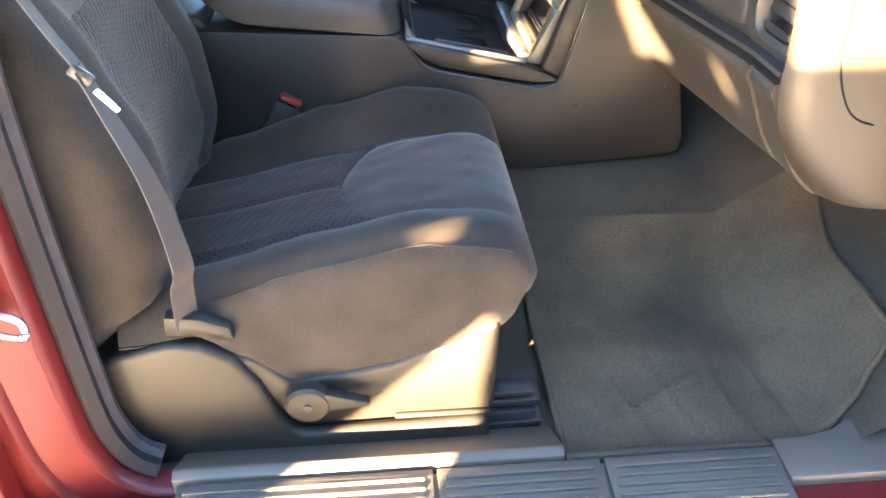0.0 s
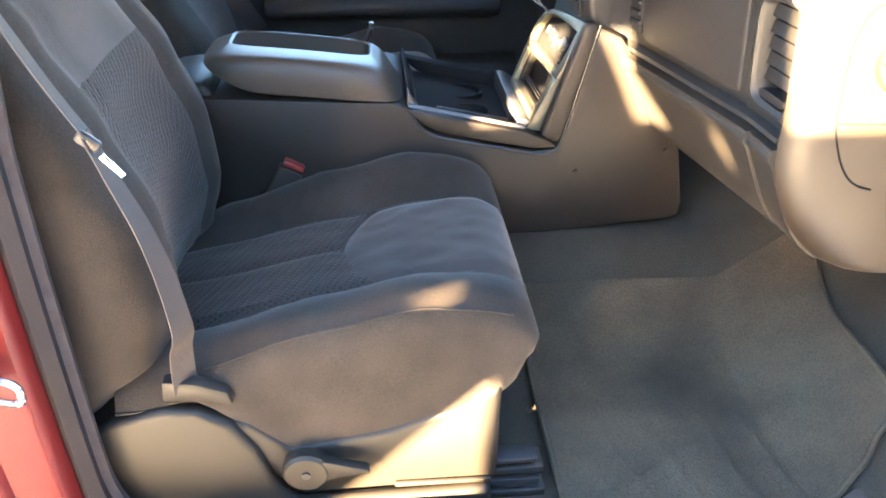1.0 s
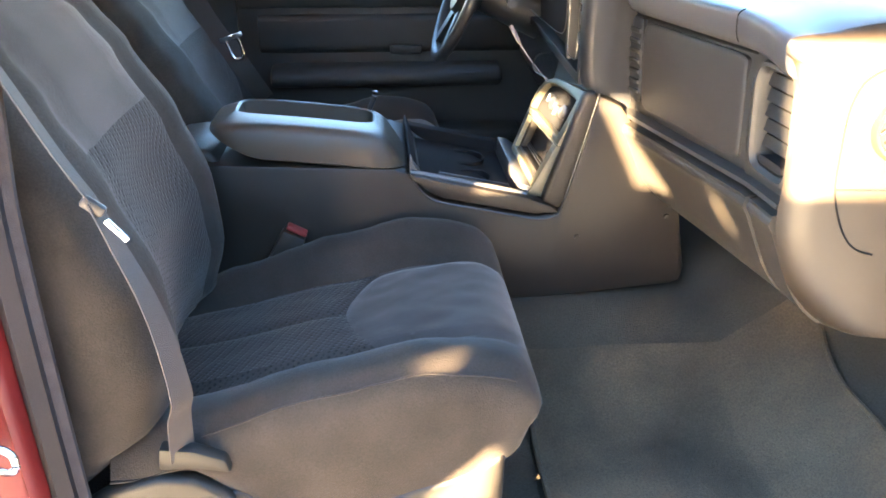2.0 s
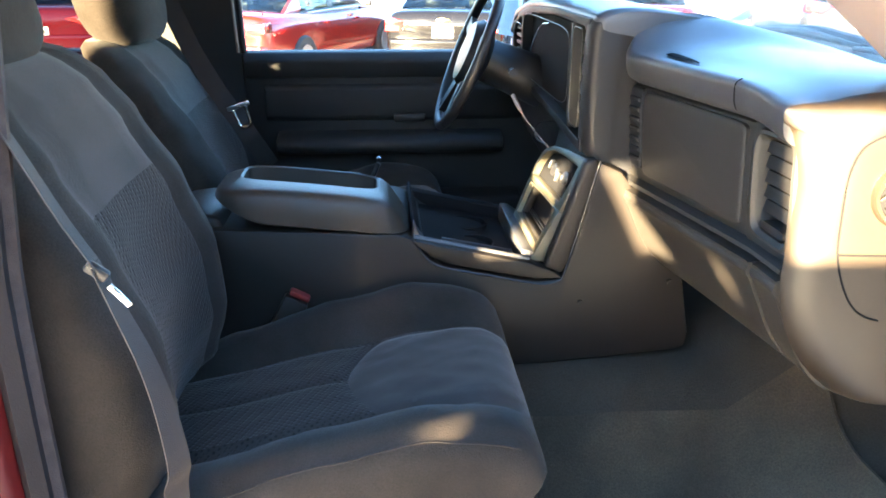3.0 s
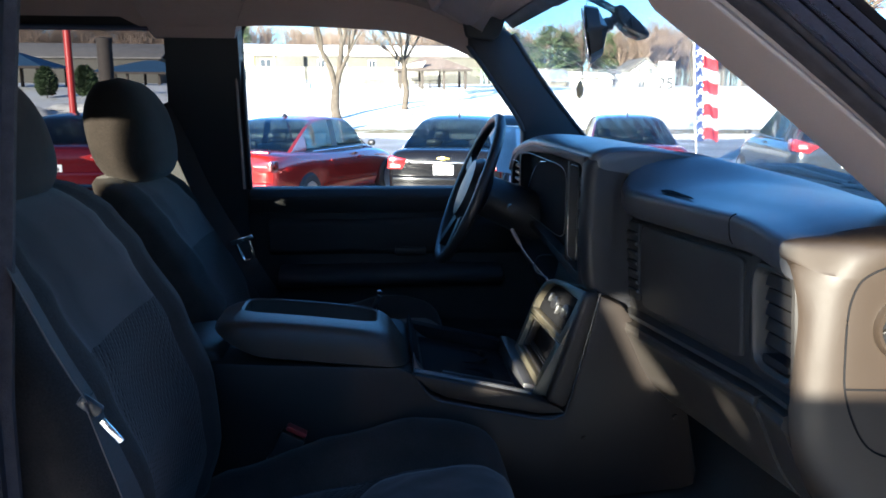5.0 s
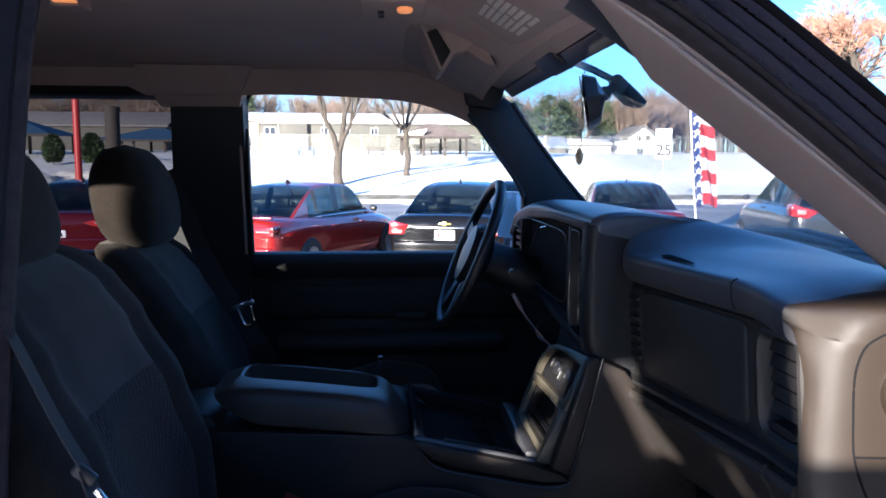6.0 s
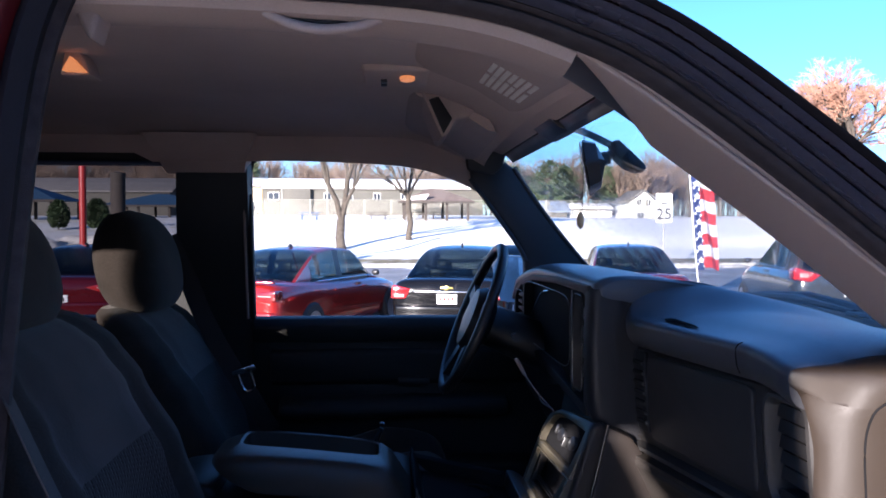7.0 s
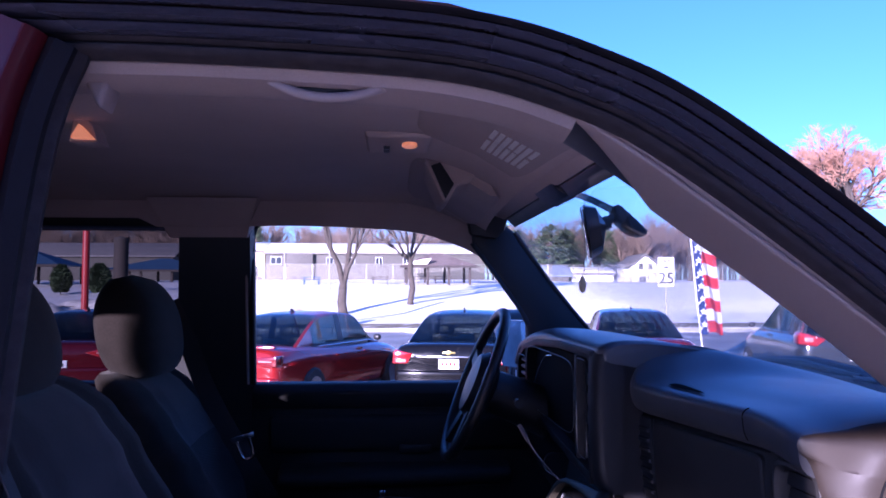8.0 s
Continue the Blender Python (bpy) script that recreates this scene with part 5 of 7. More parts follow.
def mat_pt(i, j):
    u, v = i / (mn - 1), j / (mm - 1)
    x = 0.252 + 0.528 * u
    y0 = lerp_table(MAT_EDGE, x)
    y = y0 + (1.175 - y0) * v
    w = x + 0.20 * y + 0.03 * noise.noise((x * 5, y * 4, 1))
    ridge = 0.0045 * max(0.0, math.sin(w * 2 * math.pi / (0.066 + 0.012 * noise.noise((x * 3, 0, 5))))) ** 6 * max(0.0, min(1.0, 3.2 * (0.62 - v))) * (0.35 + 0.65 * (u > 0.12))
    cross = 0.006 * max(0.0, 1 - abs((y - 0.80) - 0.55 * (x - 0.36)) / 0.012) * (0.30 < x < 0.50)
    return x, y, floor_height(x, y) + 0.014 + ridge + cross + 0.005 * noise.noise((x * 9, y * 9, 0))


fm = thing("floor_mat", "worn dark carpet floor mat in the passenger footwell", "floor mat", (0.5, 0.95, 0.61))
part("mat_top", grid_parts(mat_pt, mn, mm, lambda i, j: "m")["m"], MATCLOTH, fm, recalc=False)
part("binding", tube([Vector(mat_pt(i, 0)) for i in range(mn)] + [Vector(mat_pt(mn - 1, j)) for j in range(1, mm)], 0.005, 6), MATCLOTH, fm)
part("binding", tube([Vector(mat_pt(0, j)) for j in range(mm)], 0.005, 6), MATCLOTH, fm)

# ---- overhead: visors, lamps, mirror, handles ----
def liner_z(x, y):
    return roof_z(x, y, 0.03, 1.775)


visor = thing("sun_visor", "taupe sun visor folded up, with a warning label", "sun visor", (0.2, 1.12, 1.74), "sun visors")


def visor_rings(y0, y1):
    rings = []
    for k in range(14):
        u = k / 13
        y = y0 + (y1 - y0) * u
        e = 0.012 * (abs(2 * u - 1) ** 8)
        rings.append([(0.045 + e, y, liner_z(0.05, y) - 0.003), (0.052 + e, y, liner_z(0.05, y) - 0.010), (0.15, y, liner_z(0.15, y) - 0.015), (0.225 - e, y, liner_z(0.225, y) - 0.017), (0.238 - e, y, liner_z(0.238, y) - 0.010), (0.225 - e, y, liner_z(0.225, y) + 0.006), (0.15, y, liner_z(0.15, y) + 0.004)])
    return loft(rings)


VISORC = mat("visor_cloth", (0.44, 0.335, 0.29), 0.95, var=0.06, scale=5, bump=0.25, fine=600)
part("board", visor_rings(0.90, 1.33), VISORC, visor)
lab = mat("label_white", (0.72, 0.66, 0.60), 0.8, var=0.05, bump=0.0)


def visor_under(x, y):
    """Height of the visor's lower side."""
    a, b = liner_z(0.15, y) - 0.015, liner_z(0.225, y) - 0.017
    return a + (b - a) * (x - 0.15) / 0.075


for k in range(7):
    xx = 0.150 + k * 0.0100
    for ya, yb in ((1.085, 1.150 + 0.008 * (k % 3)), (1.172 - 0.006 * (k % 2), 1.255)):
        bar = [[(xx, y, visor_under(xx, y) + 0.002), (xx + 0.006, y, visor_under(xx + 0.006, y) + 0.002), (xx + 0.006, y, visor_under(xx + 0.006, y) - 0.0015), (xx, y, visor_under(xx, y) - 0.0015)] for y in [ya + (yb - ya) * j / 6 for j in range(7)]]
        part("label_bar", loft(bar), lab, visor, "unreadable printed label line")
visor2 = thing("sun_visor", "taupe driver's sun visor folded up", "sun visor", (0.2, 1.8, 1.74), "sun visors")
part("board", visor_rings(1.60, 2.03), VISORC, visor2)

console = thing("overhead_console", "taupe overhead lamp console in the headliner", "overhead console", (0.03, 1.46, 1.80))
part("base", box(-0.045, 1.365, 1.803, 0.078, 1.53, 1.822, 0.008, 3), HEADLINER, console)
part("lamp_lens", prism([(0.037 + 0.0140 * math.cos(k * math.pi / 10), 1.425 + 0.021 * math.sin(k * math.pi / 10)) for k in range(20)], "z", 1.797, 1.805, 0.002, 2), LAMPGLOW, console, "lit warm map lamp")
for k in (0, 1):
    part("button", box(-0.012, 1.446 + k * 0.032, 1.797, 0.000, 1.460 + k * 0.032, 1.804, 0.002), BLACK, console)
part("storage_bin", prism([(0.070, 1.806), (0.080, 1.784), (0.112, 1.712), (0.124, 1.716), (0.142, 1.748), (0.165, 1.752), (0.20, 1.790)], "y", 1.586, 1.78, 0.008, 3), VISORC, console, "taupe folding bin")
part("bin_door", prism([(0.085, 1.789), (0.105, 1.796), (0.134, 1.751), (0.116, 1.719)], "y", 1.580, 1.590, 0.002, 2), BLACK, console, "dark end of the bin")

lamp = thing("reading_lamp", "small lit warm reading lamp at the rear of the headliner", "lamp", (-0.51, 1.30, 1.79))
part("rim", prism([(-0.535, 1.775), (-0.485, 1.775), (-0.495, 1.803), (-0.507, 1.818), (-0.528, 1.815)], "y", 1.306, 1.36, 0.004, 2), HEADLINER, lamp)
part("lens", prism([(-0.528, 1.780), (-0.514, 1.805), (-0.506, 1.797), (-0.489, 1.779)], "y", 1.292, 1.310, 0.003, 2), LAMPGLOW, lamp, "lit warm wedge-shaped lens")

grab = thing("grab_handle", "taupe fold-down grab handle above the door", "grab handle", (-0.065, 0.785, 1.75))
part("grip", tube(smooth_path([(-0.139, 0.790, 1.752), (-0.130, 0.785, 1.747), (-0.116, 0.783, 1.738), (-0.093, 0.782, 1.728), (-0.061, 0.782, 1.724), (-0.029, 0.782, 1.728), (-0.009, 0.783, 1.735), (0.004, 0.790, 1.742)], 5), 0.0052, 10), PILLARC, grab)
part("grip_inner", tube(smooth_path([(-0.121, 0.789, 1.749), (-0.105, 0.789, 1.741), (-0.085, 0.789, 1.735), (-0.061, 0.789, 1.7325), (-0.038, 0.789, 1.7355), (-0.022, 0.789, 1.742)], 5), 0.0050, 8), BLACK, grab, "dark inner side of the grip")
bp = thing("belt_guide", "taupe shoulder belt guide on the B pillar", "belt guide", (-0.36, 0.80, 1.70))
part("cover", prism([(-0.330, 1.758), (-0.284, 1.760), (-0.286, 1.735), (-0.2935, 1.710), (-0.301, 1.720), (-0.312, 1.744)], "y", 0.79, 0.83, 0.012, 3), PILLARC, bp)
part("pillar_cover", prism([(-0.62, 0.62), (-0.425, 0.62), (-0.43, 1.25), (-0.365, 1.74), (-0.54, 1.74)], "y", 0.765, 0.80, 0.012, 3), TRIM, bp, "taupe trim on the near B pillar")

mirror = thing("rear_view_mirror", "black rear-view mirror hung from the windscreen", "mirror", (0.44, 1.47, 1.62))
MM = Matrix.Translation((0.394, 1.475, 1.642)) @ Matrix.Rotation(radians(-14), 4, "Z") @ Matrix.Rotation(radians(-10), 4, "Y")
shell = []
for k in range(16):
    u = -1 + 2 * k / 15
    h = (1 - abs(u) ** 4) ** 0.25 if abs(u) < 1 else 0.05
    h = max(h, 0.12)
    shell.append([MM @ Vector(p) for p in [(-0.008, 0.13 * u, -0.050 * h), (-0.012, 0.13 * u, 0.0), (-0.008, 0.13 * u, 0.050 * h), (0.014, 0.127 * u, 0.041 * h), (0.026, 0.125 * u, 0.0), (0.014, 0.127 * u, -0.041 * h)]])
part("shell", loft(shell), BLACK, mirror)
part("mirror_glass", placed(box(-0.0145, -0.118, -0.041, -0.0125, 0.118, 0.041, 0.0005), MM), MIRROR, mirror, "mirror glass")
part("ball_joint", lathe([(0.002, -0.014), (0.012, -0.009), (0.014, 0.0), (0.012, 0.009), (0.002, 0.014)], 14, (0.424, 1.48, 1.661)), BLACK, mirror)
part("stem", tube(smooth_path([(0.407, 1.478, 1.651), (0.424, 1.48, 1.661), (0.440, 1.48, 1.672), (0.455, 1.48, 1.678)], 4), 0.009, 8), BLACK, mirror)
part("mount", prism([(0.434, 1.694), (0.447, 1.697), (0.484, 1.664), (0.504, 1.644), (0.494, 1.632), (0.466, 1.642), (0.442, 1.664)], "y", 1.455, 1.505, 0.009, 3), BLACK, mirror, "black mirror mount on the glass")
part("wire_cover", tube([(0.446, 1.48, 1.684), (0.400, 1.48, 1.706), (0.352, 1.48, 1.724)], 0.007, 8), BLACK, mirror)
part("header_pad", prism([(0.290, 1.735), (0.315, 1.712), (0.345, 1.700), (0.352, 1.712), (0.32, 1.742)], "y", 1.40, 1.56, 0.004), BLACK, mirror)

# tag placed to fit the camera's view; beige lightened against the cab's shade
orn = thing("hanging_ornament", "small beige tag on a thin string, placed to fit the camera's view", "ornament", (0.374, 1.44, 1.712))
part("string", tube([(0.374, 1.44, 1.732), (0.370, 1.44, 1.557)], 0.0009, 6), BELT, orn)
part("tag", lathe([(0.001, -0.017), (0.006, -0.012), (0.0075, 0.0), (0.005, 0.011), (0.001, 0.016)], 14, (0.367, 1.44, 1.541)), mat("lightened_beige", (0.55, 0.45, 0.28), 0.7, var=0.1, bump=0.0), orn, "beige tag")

# ---- outside the windscreen: cowl, wipers, bonnet ----
cowl = single("cowl", prism([(0.92, 1.22), (0.98, 1.275), (1.05, 1.315), (1.12, 1.322), (1.17, 1.305), (1.18, 1.22)], "y", 0.72, 2.21, 0.008), RUBBER, "black plastic cowl grille under the windscreen", "cowl")
for ya, yb in ((1.05, 1.62), (1.66, 2.16)):
    w = thing("wiper", "black windscreen wiper resting on the cowl", "wiper", (1.08, ya, 1.32), "wipers")
    part("arm", tube([(1.12, ya, 1.328), (1.09, (ya + yb) / 2, 1.352), (1.06, yb - 0.05, 1.340)], [0.013, 0.010, 0.007], 8), BLACK, w)
    part("blade", tube([(1.065, ya + 0.02, 1.334), (1.055, (ya + yb) / 2, 1.345), (1.05, yb + 0.06, 1.330)], [0.006, 0.012, 0.006], 8), BLACK, w)
bon = thing("bonnet", "dark red bonnet of the truck", "bonnet", (1.7, 1.45, 1.1))
bon_rings = []
for k in range(16):
    u = k / 15
    x = 1.16 + 1.11 * u
    zz = 1.285 - 0.14 * u ** 2 - 0.12 * max(0, u - 0.9) / 0.1
    bon_rings.append([(x, MID + 0.80 * v, zz - 0.07 * abs(v) ** 4 - 0.02 * (abs(abs(v) - 0.45) < 0.06)) for v in [-1 + j / 12 for j in range(25)]] + [(x, MID + 0.80, zz - 0.25), (x, MID - 0.80, zz - 0.25)])
part("panel", loft(bon_rings), RED, bon)
part("fender", prism([(1.0, 0.55), (1.0, 1.24), (1.2, 1.235), (2.2, 1.12), (2.28, 1.0), (2.28, 0.6), (2.05, 0.5), (1.95, 0.85), (1.6, 0.95), (1.3, 0.85), (1.2, 0.55)], "y", 2.20, 2.32, 0.02), RED, bon)
part("fender", prism([(1.0, 0.55), (1.0, 1.24), (1.2, 1.235), (2.2, 1.12), (2.28, 1.0), (2.28, 0.6), (2.05, 0.5), (1.95, 0.85), (1.6, 0.95), (1.3, 0.85), (1.2, 0.55)], "y", 0.61, 0.74, 0.02), RED, bon)
def truck_wheel(x, y):
    w = part("wheel", lathe([(0.20, y - 0.11), (0.35, y - 0.115), (0.375, y - 0.08), (0.378, y + 0.08), (0.35, y + 0.115), (0.20, y + 0.11)], 40, (x, 0, 0.378), "y"), RUBBER, cab, "dark truck tyre on a steel rim")
    part("rim", lathe([(0.02, y - 0.08), (0.19, y - 0.09), (0.205, y - 0.10), (0.205, y + 0.10), (0.02, y + 0.05)], 28, (x, 0, 0.378), "y"), CHROME, w)
for x in (1.63, -2.05):
    for y in (0.74, 2.19):
        truck_wheel(x, y)

# ---- load bed behind the cab ----
bed = thing("truck_bed", "dark red load bed of the pickup behind the cab", "truck bed", (-2.8, MID, 0.5))
for ya, yb in ((0.625, 0.70), (2.23, 2.305)):
    part("bed_side", prism([(-3.75, 0.62), (-3.75, 1.24), (-3.70, 1.26), (-1.86, 1.26), (-1.83, 1.24), (-1.83, 0.92), (-2.05, 0.94), (-2.36, 0.86), (-2.46, 0.62)], "y", ya, yb, 0.012), RED, bed, "red bed side")
part("bed_floor", box(-3.72, 0.70, 0.70, -1.84, 2.23, 0.76, 0.005), BLACK, bed)
part("tailgate", box(-3.78, 0.70, 0.66, -3.72, 2.23, 1.24, 0.012), RED, bed, "red tailgate")
part("front_board", box(-1.88, 0.70, 0.76, -1.84, 2.23, 1.24, 0.008), RED, bed)

# ---- outside: ground ----
def ground_z(x, y):
    if y < 3:
        return 0.0
    if y < 11:
        return -0.25 * (y - 3) / 8
    if y < 44:
        return -0.25 - 0.10 * max(0.0, math.sin((y - 11) / 33 * math.pi))
    rows = [(44, -0.25), (50, 0.05), (55, 0.75), (66, 1.6), (80, 2.4), (110, 3.2), (160, 3.6), (4000, 3.6)]
    for (a, p), (b, q) in zip(rows, rows[1:]):
        if y <= b:
            return p + (q - p) * (y - a) / (b - a)
    return 3.6


ASPHALT = mat("wet_asphalt", (0.22, 0.21, 0.20), 0.55, var=0.35, scale=0.4, bump=0.5, fine=60, second=(0.48, 0.47, 0.46), second_at=0.58)
SNOW = mat("old_snow", (0.78, 0.76, 0.70), 0.7, var=0.10, scale=0.9, bump=1.0, fine=5, second=(0.42, 0.36, 0.26), second_at=0.61)
GRASS = mat("winter_grass", (0.16, 0.13, 0.06), 1.0, var=0.4, scale=1.5, bump=0.8, fine=30, second=(0.72, 0.72, 0.72), second_at=0.58)
KERB = mat("kerb_concrete", (0.34, 0.33, 0.31), 0.9, var=0.2, scale=2, bump=0.4, fine=60)

SCREENC = mat("sun_screen_boards", (0.12, 0.10, 0.085), 0.9, var=0.2, scale=0.8, bump=0.3, fine=14)
# unseen board screen on posts, added to shade the cab; openings shape sun patches
south = thing("sun_screen_left", "unseen board screen on posts, added to shape the cab's sun patches", "wall", (-7, -1.54, 0), kind="structure")


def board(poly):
    part("board", prism(poly, "y", -1.512, -1.50, 0.0), SCREENC, south)


# low sun passes under, over and between the boards of this added screen
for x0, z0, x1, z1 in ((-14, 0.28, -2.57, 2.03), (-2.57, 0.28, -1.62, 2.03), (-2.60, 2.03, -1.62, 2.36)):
    part("screen_section", box(x0, -1.58, z0, x1, -1.50, z1, 0.0), SCREENC, south)
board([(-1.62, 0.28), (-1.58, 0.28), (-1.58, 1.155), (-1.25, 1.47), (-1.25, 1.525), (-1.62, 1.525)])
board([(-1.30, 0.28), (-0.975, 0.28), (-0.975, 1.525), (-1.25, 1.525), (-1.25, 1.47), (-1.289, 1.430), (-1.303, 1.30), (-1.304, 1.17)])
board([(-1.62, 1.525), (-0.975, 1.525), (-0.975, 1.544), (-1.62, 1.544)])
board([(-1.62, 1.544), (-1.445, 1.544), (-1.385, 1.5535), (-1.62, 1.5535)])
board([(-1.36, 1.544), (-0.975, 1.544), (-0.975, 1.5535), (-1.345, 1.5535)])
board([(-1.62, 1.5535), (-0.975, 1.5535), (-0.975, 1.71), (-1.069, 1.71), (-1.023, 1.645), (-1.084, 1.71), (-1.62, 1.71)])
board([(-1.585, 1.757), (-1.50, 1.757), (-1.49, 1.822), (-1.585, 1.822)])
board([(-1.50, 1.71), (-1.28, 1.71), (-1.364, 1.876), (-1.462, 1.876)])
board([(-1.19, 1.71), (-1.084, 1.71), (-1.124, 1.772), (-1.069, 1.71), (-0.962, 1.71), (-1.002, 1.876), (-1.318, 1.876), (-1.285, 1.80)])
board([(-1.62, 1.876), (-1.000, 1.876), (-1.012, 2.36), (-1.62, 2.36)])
low = thing("sun_screen_right", "unseen board screen on posts, added to cut the sun on the dash end", "wall", (0, -1.54, 0), kind="structure")
part("screen_section", box(-0.975, -1.58, 0.28, -0.45, -1.50, 1.758, 0.0), SCREENC, low)
part("screen_section", box(-1.03, -1.58, 1.966, -0.45, -1.513, 2.5, 0.0), SCREENC, low)
part("screen_section", box(-0.45, -1.58, 0.28, 14, -1.50, 2.5, 0.0), SCREENC, low)

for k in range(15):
    part("post", box(-14 + 2 * k, -1.62, -0.1, -13.9 + 2 * k, -1.582, 1.9, 0.0), SCREENC, south if k < 7 else low)

gx = [-1500, -400, -150, -80] + [-60 + 4 * k for k in range(36)] + [100, 160, 420, 1500]
gy = [-900, -200, -60, -30, -12, -4, 0, 3, 5, 7, 9, 11] + [12 + 2 * k for k in range(17)] + [47, 50, 52.5, 55, 60, 66, 73, 80, 95, 110, 135, 160, 300, 900, 3500]
def sheet(x0, x1, y0, y1, lift, rough=0.0):
    xs, ys = [x for x in gx if x0 <= x <= x1], [y for y in gy if y0 <= y <= y1]
    return grid_parts(lambda i, j: (xs[i], ys[j], ground_z(xs[i], ys[j]) + lift + rough * noise.noise((xs[i] * 0.13, ys[j] * 0.13, 0))), len(xs), len(ys), lambda i, j: "g")["g"]


single("ground", sheet(-1500, 1500, -900, 3500, 0.0), ASPHALT, "grey wet asphalt car park reaching to the horizon", "ground", kind="structure", recalc=False)
# unseen sheet added to bounce light up onto headliner and roof rails
single("bounce_snow", grid_parts(lambda i, j: (-6.0 + i * 0.24, -1.48 + j * 0.22, 0.012 + 0.014 * noise.noise((i * 0.5, j * 0.5, 2))), 56, 22, lambda i, j: "b")["b"], SNOW, "unseen snow sheet added beside the truck to bounce light into the cab", "snow", kind="structure", recalc=False)
fine_x = [-90 + 2 * k for k in range(100)]
fine_y = [42.5 + 0.8 * k for k in range(60)] + [92, 96, 102, 110, 120, 135, 160, 300]
def snow_z(x, y):
    e = min(1.0, (y - 42.5) / 2.5)
    return ground_z(x, y) - 0.03 + e * (0.16 + 0.06 * noise.noise((x * 0.3, y * 0.3, 4)) + 0.10 * noise.noise((x * 0.06, y * 0.08, 9)))
single("snow_field", grid_parts(lambda i, j: (fine_x[i], fine_y[j] + (0.5 * noise.noise((fine_x[i] * 0.2, 0, 0)) if j == 0 else 0), snow_z(fine_x[i], fine_y[j])), len(fine_x), len(fine_y), lambda i, j: "s")["s"], SNOW, "bright snow-covered park lawn", "snow", kind="structure", recalc=False)
single("kerb", merge(*[box(-90 + 3 * k, 36.0, -0.40, -87.02 + 3 * k, 36.18, -0.14, 0.03) for k in range(64)]), KERB, "pale concrete kerb beside the road", "kerb", kind="structure")
verge = grid_parts(lambda i, j: (fine_x[i], 36.2 + j * 0.8, -0.19 + 0.05 * noise.noise((fine_x[i], j, 0))), 100, 9, lambda i, j: "v")["v"]
single("verge", verge, GRASS, "dull winter grass verge with patches of snow", "grass verge", kind="structure", recalc=False)

# ---- parked cars ----
LAMP_RED = mat("red_lamp_lens", (0.30, 0.012, 0.012), 0.12, var=0.1, scale=20, bump=0.0, coat=1.0)
LAMP_DARK = mat("dark_red_lamp_lens", (0.14, 0.008, 0.008), 0.1, var=0.3, scale=25, bump=0.0, coat=1.0)
LAMP_CLEAR = mat("clear_lamp_lens", (0.42, 0.22, 0.20), 0.15, var=0.1, bump=0.0, coat=1.0)
PLATEW = mat("white_plate", (0.75, 0.75, 0.75), 0.5, var=0.03, bump=0.0)
TYRE = mat("tyre_rubber", (0.02, 0.02, 0.02), 0.8, var=0.2, bump=0.2)
ALLOY = mat("alloy_rim", (0.55, 0.55, 0.57), 0.3, metal=0.9, var=0.05, bump=0.0)


def paint(name, color, metal=0.4):
    return mat(name, color, 0.16, metal=metal, var=0.04, scale=2, bump=0.0, coat=0.6)


def sym(half):
    """Closes a half profile of (x, z) points, from the middle top outwards and down, to a whole ring."""
    return half + [(-x, z) for x, z in reversed(half) if x > 1e-6]


